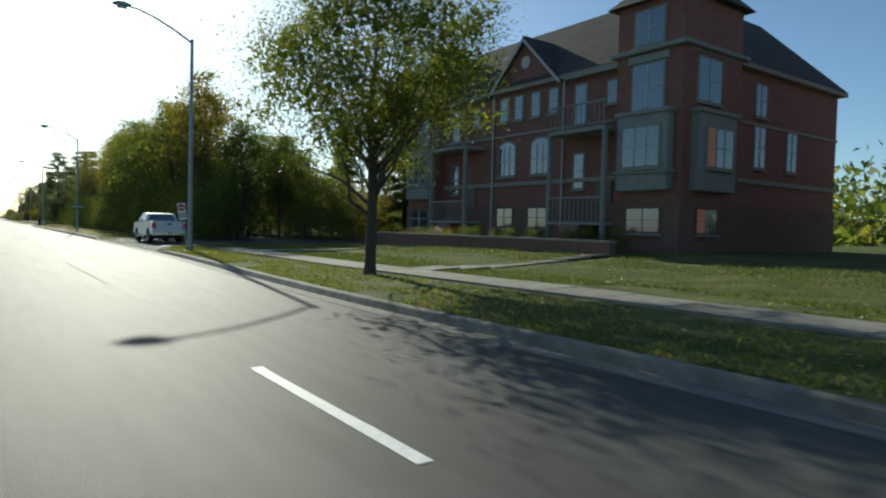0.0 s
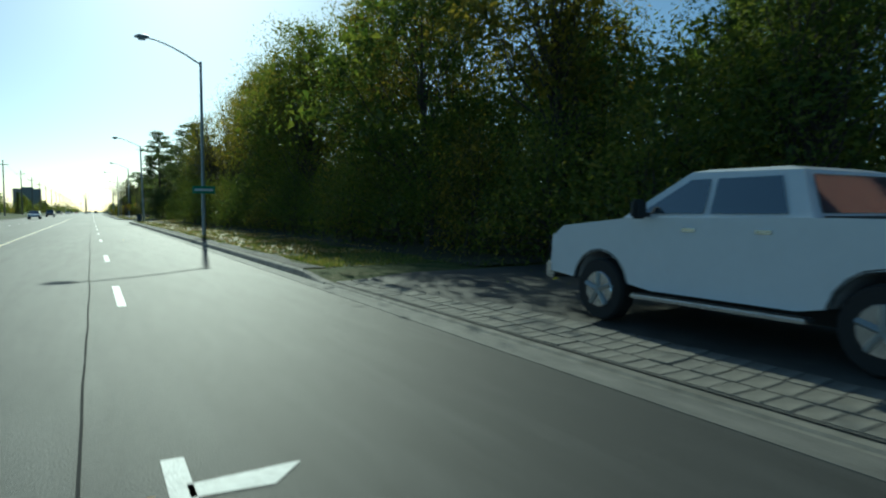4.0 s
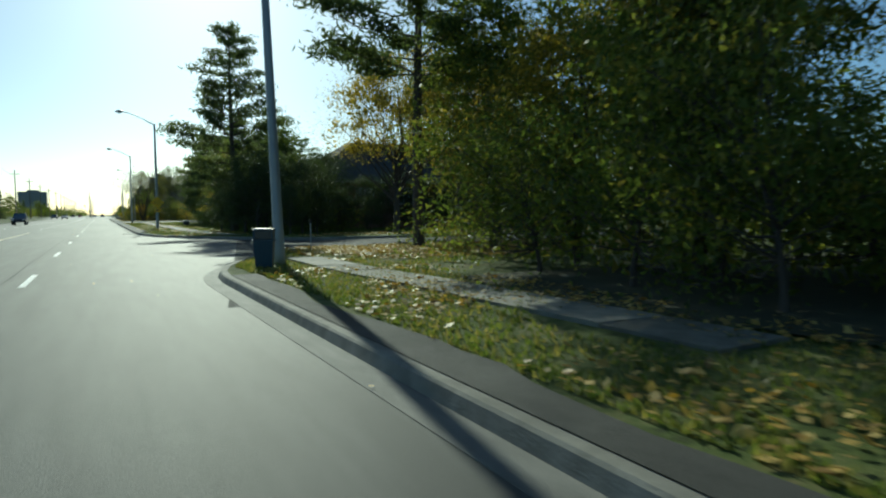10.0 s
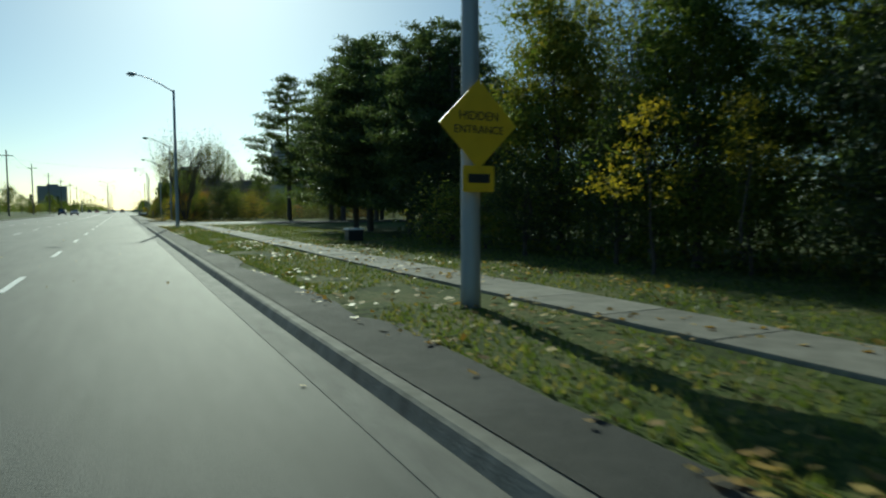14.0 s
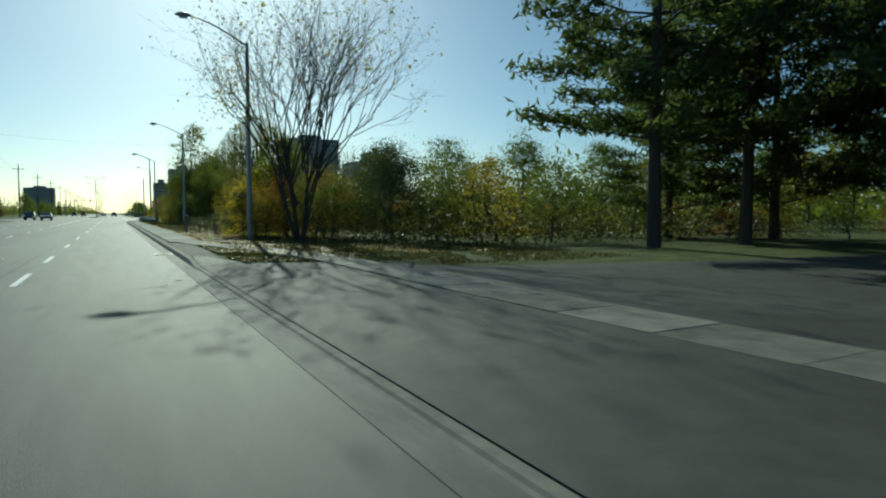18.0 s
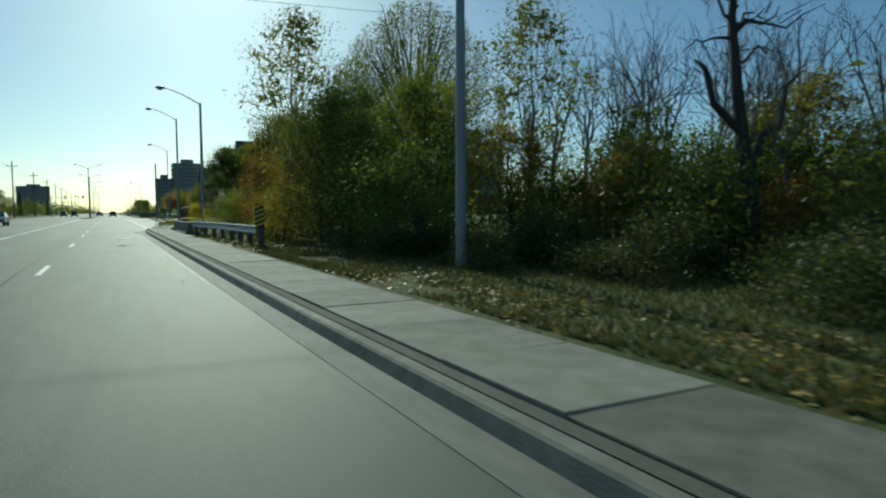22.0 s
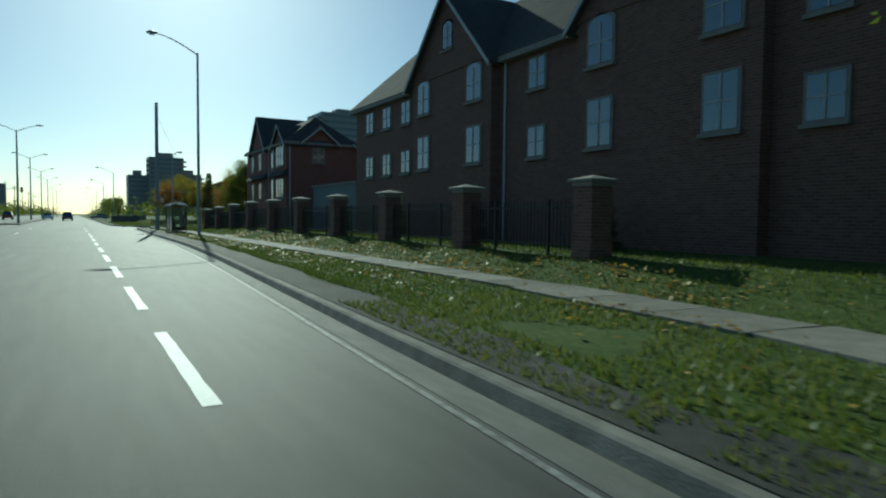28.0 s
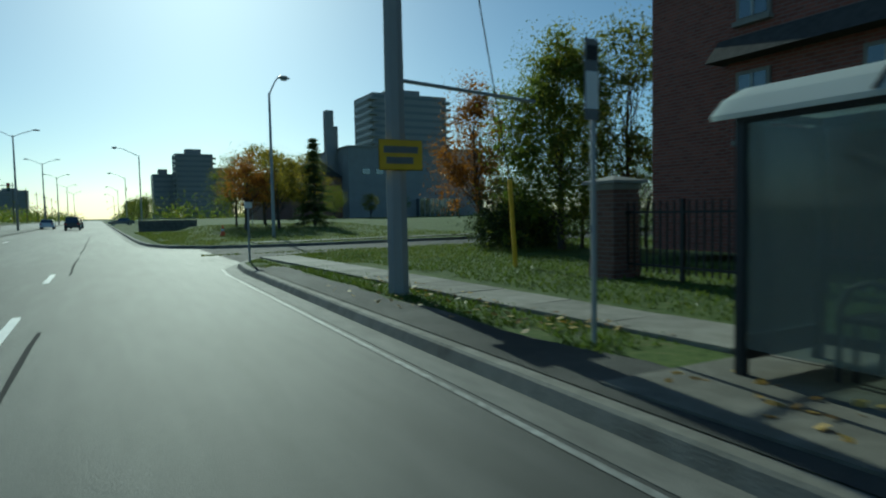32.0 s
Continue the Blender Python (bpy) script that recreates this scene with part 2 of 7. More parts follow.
L_FALLEN = leaf_mat("fallen_leaf", ((0.05, (0.16, 0.1, 0.04)), (0.45, (0.42, 0.27, 0.06)), (1.0, (0.6, 0.46, 0.17))), glow=0.2)
M_POLE = mat("galvanised_pole", ((0.2, (0.3, 0.31, 0.31)), (0.8, (0.45, 0.46, 0.46))), scale=3, rough=0.55, metal=0.35, stretch=(1, 1, 0.15))
M_CPOLE = mat("concrete_pole", ((0.2, (0.3, 0.29, 0.27)), (0.8, (0.43, 0.42, 0.4))), scale=5, rough=0.85, bump=0.2, stretch=(1, 1, 0.2))
M_LAMP = plain("lamp_head_grey", (0.32, 0.33, 0.34), rough=0.4, metal=0.4)
M_LENS = plain("lamp_lens", (0.5, 0.52, 0.5), rough=0.15)
M_WOODP = mat("pole_wood", ((0.2, (0.12, 0.1, 0.08)), (0.8, (0.22, 0.19, 0.16))), scale=6, rough=0.9, stretch=(1, 1, 0.1))
M_STEEL = mat("guardrail_steel", ((0.2, (0.26, 0.275, 0.275)), (0.8, (0.42, 0.44, 0.44))), scale=5, rough=0.48, metal=0.6, stretch=(1, 0.3, 1))
M_BLACKM = plain("black_metal", (0.025, 0.027, 0.028), rough=0.5, metal=0.2)
M_DARK = plain("dark_rubber", (0.02, 0.02, 0.02), rough=0.85)
M_BRICK = brick_mat("brown_brick", (0.16, 0.075, 0.055), (0.25, 0.12, 0.085), (0.2, 0.165, 0.14))
M_BRICKR = brick_mat("red_brick", (0.22, 0.07, 0.05), (0.33, 0.115, 0.08), (0.23, 0.18, 0.155))
M_STONE = mat("trim_stone", ((0.2, (0.22, 0.205, 0.18)), (0.8, (0.33, 0.31, 0.275))), scale=4, rough=0.85, bump=0.25)
M_BAY = mat("bay_stone", ((0.2, (0.2, 0.215, 0.2)), (0.8, (0.3, 0.315, 0.29))), scale=4, rough=0.8, bump=0.15)
M_SHING = mat("roof_shingle", ((0.2, (0.05, 0.048, 0.046)), (0.8, (0.11, 0.105, 0.1))), scale=7, rough=0.95, bump=0.6, bscale=24, spec=0.15)
M_WGLASS = glass_mat("window_glass", (0.03, 0.045, 0.06))
M_WFRAME = plain("white_frame", (0.45, 0.46, 0.45), rough=0.5)
M_CLEAR = clear_glass("shelter_glass")
M_FROST = clear_glass("frosted_pane", 0.9)
# milky share stands in for bright sky reflected in the shelter's front panes
M_SKYPANE = clear_glass("sky_pale_glass", 0.16)
# flat grey instead of glass: the haze over the far towers is in this colour
M_TOWERW = plain("hazed_tower_window", (0.17, 0.18, 0.19), rough=0.35)
M_TOWER = mat("tower_concrete", ((0.2, (0.26, 0.25, 0.24)), (0.8, (0.36, 0.35, 0.34))), scale=0.6, rough=0.85)
M_TEAL = plain("teal_hoarding", (0.09, 0.14, 0.155), rough=0.6)
M_WHITE = plain("white_car_paint", (0.72, 0.74, 0.76), rough=0.25, spec=0.6, var=0.04)
M_CARG = plain("grey_car_paint", (0.16, 0.17, 0.18), rough=0.3, spec=0.6)
M_CARD = plain("dark_car_paint", (0.03, 0.032, 0.036), rough=0.25, spec=0.6)
M_CARR = plain("red_car_paint", (0.25, 0.03, 0.03), rough=0.3)
M_CHROME = plain("bright_metal", (0.7, 0.71, 0.72), rough=0.2, metal=0.95)
M_RED = plain("sign_red", (0.55, 0.03, 0.03), rough=0.45)
M_TAIL = plain("tail_lamp_red", (0.4, 0.03, 0.02), rough=0.2)
M_SWHITE = plain("sign_white", (0.75, 0.75, 0.73), rough=0.45, var=0.05)
M_SGREY = plain("sign_lettering_grey", (0.16, 0.17, 0.17), rough=0.5)
M_YEL = plain("sign_yellow", (0.75, 0.46, 0.02), rough=0.45)
M_GRN = plain("sign_green", (0.03, 0.22, 0.12), rough=0.45)
M_BLUE = plain("bin_blue", (0.014, 0.05, 0.085), rough=0.4)
M_ORNG = plain("marker_orange", (0.8, 0.16, 0.03), rough=0.5)
M_IRON = plain("cast_iron", (0.07, 0.07, 0.07), rough=0.6, metal=0.5)


# ---- mesh building ----
class Shape:
    """Gathers vertices and faces of one part."""

    def __init__(self):
        self.v, self.f = [], []

    def add(self, verts, faces):
        o = len(self.v)
        self.v += [tuple(p) for p in verts]
        self.f += [tuple(i + o for i in fc) for fc in faces]
        return self

    def box(self, x0, x1, y0, y1, z0, z1, bev=0.0):
        if bev <= 0:
            vs = [(x, y, z) for z in (z0, z1) for x, y in ((x0, y0), (x1, y0), (x1, y1), (x0, y1))]
            return self.add(vs, [(0, 3, 2, 1), (4, 5, 6, 7), (0, 1, 5, 4), (1, 2, 6, 5), (2, 3, 7, 6), (3, 0, 4, 7)])
        bm = bmesh.new()
        bmesh.ops.create_cube(bm, size=1)
        for p in bm.verts:
            p.co = ((x0 + x1) / 2 + p.co.x * (x1 - x0), (y0 + y1) / 2 + p.co.y * (y1 - y0), (z0 + z1) / 2 + p.co.z * (z1 - z0))
        bmesh.ops.bevel(bm, geom=bm.edges[:], offset=bev, segments=2, affect="EDGES")
        bm.verts.index_update()
        self.add([p.co[:] for p in bm.verts], [[p.index for p in fc.verts] for fc in bm.faces])
        bm.free()
        return self

    def tube(self, pts, radii, n=8, cap=True):
        """A round tube along pts."""
        pts = [Vector(p) for p in pts]
        o, rings = len(self.v), []
        ref = None
        for i, p in enumerate(pts):
            d = (pts[min(i + 1, len(pts) - 1)] - pts[max(i - 1, 0)]).normalized()
            if ref is None:
                ref = d.orthogonal().normalized()
            ref = (ref - d * ref.dot(d)).normalized()
            side = d.cross(ref)
            r = radii[i] if hasattr(radii, "__len__") else radii
            for k in range(n):
                a = 2 * math.pi * k / n
                self.v.append(tuple(p + (ref * math.cos(a) + side * math.sin(a)) * r))
        for i in range(len(pts) - 1):
            for k in range(n):
                a, b = o + i * n + k, o + i * n + (k + 1) % n
                self.f.append((a, b, b + n, a + n))
        if cap:
            self.f.append(tuple(o + k for k in reversed(range(n))))
            self.f.append(tuple(o + (len(pts) - 1) * n + k for k in range(n)))
        return self

    def prism(self, outline, axis, a, b):
        """A flat outline drawn out along an axis from a to b. Outline pairs follow the other two axes in order."""
        def at(p, w):
            return {"x": (w, p[0], p[1]), "y": (p[0], w, p[1]), "z": (p[0], p[1], w)}[axis]
        n = len(outline)
        fs = [tuple(reversed(range(n))), tuple(range(n, 2 * n))]
        fs += [(i, (i + 1) % n, n + (i + 1) % n, n + i) for i in range(n)]
        return self.add([at(p, a) for p in outline] + [at(p, b) for p in outline], fs)

    def turned(self, m):
        self.v = [tuple(m @ Vector(p)) for p in self.v]
        return self


def mesh_of(name, shape, material, smooth=False):
    me = bpy.data.meshes.new(name)
    me.from_pydata(shape.v, [], shape.f)
    me.materials.append(material)
    if smooth:
        me.shade_smooth()
    bm = bmesh.new()
    bm.from_mesh(me)
    bmesh.ops.recalc_face_normals(bm, faces=bm.faces[:])
    bm.to_mesh(me)
    bm.free()
    return me


def part(name, shape, material, parent=None, label="", smooth=False):
    ob = new(name, mesh_of(name, shape, material, smooth))
    if parent:
        ob.parent = parent
    return tagged(ob, label)


def cloud(name, verts, faces, material, parent=None):
    """One mesh of many small faces, from arrays."""
    me = bpy.data.meshes.new(name)
    nv, nf = len(verts), len(faces)
    k = faces.shape[1]
    me.vertices.add(nv)
    me.vertices.foreach_set("co", np.asarray(verts, np.float32).ravel())
    me.loops.add(nf * k)
    me.loops.foreach_set("vertex_index", np.asarray(faces, np.int32).ravel())
    me.polygons.add(nf)
    me.polygons.foreach_set("loop_start", np.arange(nf, dtype=np.int32) * k)
    me.update(calc_edges=True)
    me.materials.append(material)
    ob = new(name, me)
    if parent:
        ob.parent = parent
    return ob


def thing(name, label, category, group="", kind="", at=None):
    ob = new(name)
    ob.empty_display_size = 0.1
    if at is not None:
        ob.matrix_world = at
    return tagged(ob, label, category, group, kind)


def leaf_quads(centres, size, r, flat=0.0, long=0.6, three=True):
    """Small leaves of random turn at the centres, pointed or diamond-shaped."""
    n = len(centres)
    u = r.normal(size=(n, 3))
    u[:, 2] *= 1 - flat
    u /= np.linalg.norm(u, axis=1, keepdims=True)
    w = r.normal(size=(n, 3))
    if flat:
        w = np.cross(u, np.array([[0, 0, 1.0]]) + r.normal(size=(n, 3)) * (1 - flat))
    w -= (w * u).sum(1, keepdims=True) * u
    w /= np.linalg.norm(w, axis=1, keepdims=True) + 1e-9
    s = size * r.uniform(0.6, 1.3, (n, 1))
    if three:
        v = np.stack([centres - u * s * 0.5 - w * s * long * 0.5, centres + w * s * long * 0.5, centres + u * s * 0.6], 1).reshape(-1, 3)
        return v, np.arange(3 * n).reshape(n, 3)
    v = np.stack([centres - u * s * 0.5, centres + w * s * long * 0.5, centres + u * s * 0.5, centres - w * s * long * 0.5], 1).reshape(-1, 3)
    return v, np.arange(4 * n).reshape(n, 4)


# ---- lie of the land ----
def smooth01(a):
    a = min(max(a, 0.0), 1.0)
    return a * a * (3 - 2 * a)


def land(x, y):
    """Height of the ground beside the road."""
    rise = 0.45 * smooth01((x - 10.1) / 2.2) * smooth01((y - 296) / 20) * smooth01((abs(y - 385) - 10) / 24) + 0.5 * smooth01((x - 9) / 9) * smooth01((5 - y) / 20)
    dip = -0.1 * smooth01((x - 5) / 6) * smooth01((y - 225) / 20) * smooth01((290 - y) / 12)
    ramp = smooth01((y + 7.0) / 2.0) * smooth01((14.0 - y) / 2.0) + smooth01((y - 175.5) / 2.0) * smooth01((198.5 - y) / 2.0)
    dip -= 0.118 * ramp * (1 - smooth01((x - 2.6) / (1.8 if y < 100 else 0.8)))
    return 0.14 + rise + dip + 0.25 * smooth01((x - 7) / 8) * smooth01((y - 3) / 10) * smooth01((80 - y) / 10)


def line(p, q, step):
    n = max(1, int(math.dist(p, q) / step))
    return [(p[0] + (q[0] - p[0]) * i / n, p[1] + (q[1] - p[1]) * i / n) for i in range(n)]


KX = 2.51


def bend(y):
    """The road swings gently before the town houses."""
    return -0.75 * smooth01((-6 - y) / 20)


KERB_A = [(KX + bend(y), y) for y in np.arange(-140, -4.9, 2.5)]
KERB_B = line((KX, 12), (KX, 15), 0.5) + line((KX, 15), (KX, 83.6), 3) + [(KX, 83.6), (2.62, 84.8), (2.95, 86.2), (3.6, 88), (4.5, 90), (5.5, 91.4), (6.6, 92.4), (8.2, 93.2)] + line((9.5, 93.5), (75, 94), 6) + [(75, 94)]
KERB_C = list(reversed(line((11.5, 102.0), (75, 103.5), 6) + [(75, 103.5)])) + [(9.9, 102.3), (8.5, 103.4), (7.3, 105), (5.7, 107.4), (4.4, 109.7), (3.4, 112.2), (2.9, 115), (2.66, 117.2), (2.55, 119.6)] + line((KX, 122), (KX, 174.5), 3) + line((KX, 174.5), (KX, 177.5), 0.5) + [(KX, 177.5)]
KERB_D = line((KX, 196.5), (KX, 199.5), 0.5) + line((KX, 199.5), (KX, 283.5), 3) + [(2.62, 285.8)] + [(2.85, 288), (3.2, 290.5), (3.55, 293), (3.8, 295.5), (4.0, 298.5), (4.25, 302), (4.47, 306), (4.7, 309.5), (5.02, 314), (5.35, 319), (5.66, 323.5), (5.95, 328), (6.2, 332), (6.42, 336), (6.6, 340), (6.75, 345)] + [(6.8, 351), (6.84, 355), (6.92, 358.5), (7.02, 362), (7.1, 365), (7.16, 368), (7.22, 371), (7.28, 374), (7.34, 376.5), (7.5, 378.2), (7.95, 379.4), (8.7, 380.3), (9.8, 381.2), (11.5, 381.9)] + line((13, 382.1), (75, 384), 6) + [(75, 384)]
KERB_E = list(reversed(line((13, 388.4), (75, 390.5), 6) + [(75, 390.5)])) + [(10.5, 388.8), (8.4, 389.6), (7.0, 391.4), (6.3, 394.4), (6.1, 398)] + line((6.0, 404), (5.1, 800), 12) + [(5.1, 800)]


def kerb(name, path, height=0.14, drops=()):
    prof = [(-0.32, 0.006), (-0.02, 0.012), (0.02, height - 0.02), (0.045, height), (0.17, height), (0.175, -0.1), (-0.32, -0.1)]
    sh = Shape()
    n, k = len(path), len(prof)
    for i in range(n):
        a, b = path[max(i - 1, 0)], path[min(i + 1, n - 1)]
        d = Vector((b[0] - a[0], b[1] - a[1])).normalized()
        for w, z in prof:
            wob = 0.006 * noise.noise((path[i][0], path[i][1] * 0.4, w))
            top = height
            for end, sign in drops:
                top = min(top, 0.035 + 0.105 * smooth01(sign * (path[i][1] - end) / 2.0))
            sh.v.append((path[i][0] + d.y * (w + wob), path[i][1] - d.x * (w + wob), min(z, top) if z > 0.03 else z))
    for i in range(n - 1):
        for j in range(k):
            a, b = i * k + j, i * k + (j + 1) % k
            sh.f.append((a, b, b + k, a + k))
    sh.f += [tuple(range(k)), tuple(reversed(range((n - 1) * k, n * k)))]
    ob = tagged(part(name, sh, M_CONC), "grey weathered concrete kerb with a shallow gutter", "kerb", kind="structure")
    ob.data.materials.append(M_GUTTER)
    for fc in ob.data.polygons:
        if fc.index < (n - 1) * k and fc.index % k == 0:
            fc.material_index = 1
    return ob


for nm, pth, dr in (("kerb_south", KERB_A, ((-5, -1),)), ("kerb_woods", KERB_B, ((12, 1),)), ("kerb_park", KERB_C, ((177.5, -1),)), ("kerb_bridge", KERB_D, ((196.5, 1),)), ("kerb_corner", KERB_E, ())):
    kerb(nm, pth, drops=dr)
kerb("kerb_dropped_1", line((KX, -5), (KX, 12), 2) + [(KX, 12)], 0.035)
kerb("kerb_dropped_2", line((KX, 177.5), (KX, 196.5), 2) + [(KX, 196.5)], 0.035)


def verge(name, path, far=90.0, material=M_GRASS, label="uneven mown grass verge with bare patches"):
    """Ground from the back of a kerb away from the road."""
    sh = Shape()
    steps = (0, 0.002, 0.004, 0.006, 0.008, 0.01, 0.013, 0.016, 0.02, 0.027, 0.035, 0.04, 0.045, 0.05, 0.055, 0.06, 0.066, 0.08, 0.12, 0.18, 0.3, 0.5, 1.0)
    n, k = len(path), len(steps)
    for i in range(n):
        a, b = path[max(i - 1, 0)], path[min(i + 1, n - 1)]
        d = Vector((b[0] - a[0], b[1] - a[1])).normalized()
        px, py = path[i][0] + d.y * 0.15, path[i][1] - d.x * 0.15
        for s in steps:
            x, y = px + (far - px) * s, py
            if abs(d.y) < 0.9:
                y = py - s * 0.3 * (1 if d.x > 0 else -1)
            sh.v.append((x, y, land(x, y) - 0.012 + (0.02 * noise.noise((x * 0.8, y * 0.8, 0)) if s > 0.003 else 0)))
    for i in range(n - 1):
        for j in range(k - 1):
            a = i * k + j
            sh.f.append((a, a + 1, a + k + 1, a + k))
    ob = part(name, sh, material, smooth=True)
    return tagged(ob, label, "grass", kind="structure")


verge("ground_verge_lawn", KERB_A + [(KX, y) for y in np.arange(-4.4, 12, 0.5)] + [(KX, 12)], label="mown verge and lawn before the brick town houses")
verge("ground_verge_drive", [(KX, y) for y in np.arange(177.5, 196.4, 0.5)] + [(KX, 196.5)])
verge("ground_verge_woods", KERB_B)
verge("ground_verge_park", KERB_C)
verge("ground_verge_bridge", [p for p in KERB_D if p[1] <= 286])
verge("ground_verge_fence", [p for p in KERB_D if p[1] >= 285.7], material=M_LAWN, label="green mown lawn along the iron fence")
verge("ground_verge_corner", KERB_E, material=M_LAWN, label="green lawn across the side street")

# road and the wide land under it
ROAD = Shape().add([(-26, -140, 0), (9, -140, 0), (9, 300, 0), (12, 395, 0), (9, 900, 0), (-26, 900, 0)], [(0, 1, 2, 3, 4, 5)])
tagged(part("road", ROAD, M_ASPH), "worn grey asphalt road with tyre tracks", "road", kind="structure")
G = Shape().add([(-2500, -600, -0.06), (2500, -600, -0.06), (2500, 4500, -0.06), (-2500, 4500, -0.06)], [(0, 1, 2, 3)])
tagged(part("ground", G, M_GRASS), "flat grassy land reaching the horizon", "ground", kind="structure")
S = Shape().add([(2, 80, 0.003), (75, 80, -0.004), (75, 112, -0.004), (8, 112, 0.003)], [(0, 1, 2, 3)])
S.add([(8, 376, 0.003), (75, 376, -0.004), (75, 397, -0.004), (8, 397, 0.003)], [(0, 1, 2, 3)])
tagged(part("road_side_streets", S, M_ASPH2), "older dark asphalt of side streets", "road", kind="structure")


def flat_strip(name, pts_l, pts_r, z, material, label, category, thick=0.05, kind="structure", parent=None):
    sh = Shape()
    n = len(pts_l)
    for (x, y), (u, v) in zip(pts_l, pts_r):
        sh.v += [(x, y, z if z is not None else land(x, y) + 0.01), (u, v, z if z is not None else land(u, v) + 0.01)]
    for i in range(n - 1):
        a = 2 * i
        sh.f.append((a, a + 1, a + 3, a + 2))
    ob = part(name, sh, material, parent)
    return tagged(ob, label, category, kind=kind) if parent is None else ob


# driveways cross the verge


def driveway(name, rows, label):
    """Asphalt that climbs from the dropped kerb; rows of (x, near y, far y)."""
    sh = Shape()
    for x, ya, yb in rows:
        n = 41
        for i in range(n):
            y = ya + (yb - ya) * i / (n - 1)
            sh.v.append((x, y, land(x, y) + (0.026 if 0 < i < n - 1 else -0.045)))
    for j in range(len(rows) - 1):
        for i in range(40):
            a = j * 41 + i
            sh.f.append((a, a + 1, a + 42, a + 41))
    return tagged(part(name, sh, M_DRIVE, smooth=True), label, "driveway", kind="structure")


driveway("driveway_1", [(2.66, -5.0, 12.2), (2.9, -4.0, 12.2), (3.1, -3.3, 12.2), (3.45, -2.4, 12.2), (3.8, -1.6, 12.2), (4.4, -0.6, 12.2), (6.1, 0.6, 12.2), (9, 0.7, 12.2), (14, 1.2, 12.3), (22, 2.0, 12.4), (34, 2.6, 12.4)], "dark asphalt driveway entrance")
driveway("driveway_2", [(2.66, 176.2, 199.2), (2.9, 176.4, 199.0), (3.05, 176.6, 198.8), (3.2, 176.9, 198.1), (3.4, 177.2, 197.1), (3.7, 177.6, 196.4), (4.3, 178.4, 195.8), (5.2, 179.4, 195.3), (6.2, 180.5, 194.9), (7.6, 181.5, 192.6), (10.5, 182, 191.8), (15, 182, 190.8), (30, 181, 190), (60, 180, 190)], "grey asphalt driveway into a park")

# ---- road markings ----
marks = thing("road_marking", "worn white painted lane lines", "road marking", kind="structure")


def dash(x, y0, y1, w=0.12, material=M_PAINT, name="dash"):
    sh = Shape()
    n = max(2, int((y1 - y0) / 0.35))
    for i in range(n + 1):
        y = y0 + (y1 - y0) * i / n
        e0, e1 = (0.012 * noise.noise((x, y * 3, 1)), 0.012 * noise.noise((x, y * 3, 5)))
        sh.v += [(x - w / 2 + e0, y, 0.005), (x + w / 2 + e1, y, 0.005)]
    sh.f = [(2 * i, 2 * i + 1, 2 * i + 3, 2 * i + 2) for i in range(n)]
    sh.v = [(a - (0.45 * smooth01((-16 - b) / 14) if x > -3 else 0), b, c) for a, b, c in sh.v]
    return part(name, sh, material, marks)


for y in (-31.8, -14.4, -7.2, 1.2, 10.6, 20.0, 33.0, 43.2, 53.8, 64.4, 75.0, 84.8, 95.0, 105.6, 117.0, 129.0, 137.4, 146.5, 156, 165.5, 175, 184.5, 194, 200.5, 209.2, 218.2, 232.0, 241.0, 254, 267.3, 279.4, 288, 303, 318, 333, 348, 363, 378, 393, 408):
    dash(-0.98, y, y + 2.9)
for i in range(14):
    y = 290.4 + i * 5.35
    if 300 < y < 366:
        dash(3.3, y, y + 3.3, 0.14)
dash(3.15, 294.6, 298.9, 0.14)
for y in (369.0, 377.0):
    dash(3.25, y, y + 2.6)
dash(-4.55, -120, 130, 0.14, M_YPAINT, "centre_line")
dash(-4.75, 260, 395, 0.12, M_PAINT, "lane_line")
for i in range(18):
    dash(-4.6, 140 + i * 9.2, 143 + i * 9.2, 0.11)
for i in range(40):
    dash(-8.2, -60 + i * 9.4, -57 + i * 9.4, 0.11)
# edge line along the gutter
E1 = [(KX - 0.42, y) for y in range(250, 289, 3)]
flat_strip("edge_line", [(x - 0.022, y) for x, y in E1], [(x + 0.022, y) for x, y in E1], 0.006, M_OPAINT, "", "", parent=marks)
E2 = [(x - 0.40, y) for x, y in KERB_D if 312 <= y <= 378.3]
flat_strip("edge_line", [(x - 0.03, y) for x, y in E2], [(x + 0.03, y) for x, y in E2], 0.006, M_OPAINT, "", "", parent=marks)
# stop-line remnants near the driveway
for y, x0, x1 in ((1.0, -0.9, 0.29), (3.6, -0.95, -0.55)):
    part("stop_line", Shape().add([(x0, y - 0.07, 0.005), (x1, y - 0.1, 0.005), (x1 + 0.2, y + 0.14, 0.005), (x0, y + 0.1, 0.005)], [(0, 1, 2, 3)]), M_PAINT, marks)
seams = Shape()
for x0, a, b, w in ((-1.42, -20, 378, 0.012), (3.62, 366, 420, 0.03)):
    ys = np.arange(a, b, 1.0)
    o = len(seams.v)
    for y in ys:
        xx = x0 + 0.05 * noise.noise((x0, y * 0.25, 0)) + 0.02 * noise.noise((x0, y * 1.3, 0))
        ww = w * (0.7 + 0.6 * abs(noise.noise((3, y * 0.6, x0))))
        seams.v += [(xx - ww, y, 0.004), (xx + ww, y, 0.004)]
    seams.f += [(o + 2 * i, o + 2 * i + 1, o + 2 * i + 3, o + 2 * i + 2) for i in range(len(ys) - 1) if noise.noise((x0, ys[i] * 0.11, 4)) > -0.22]
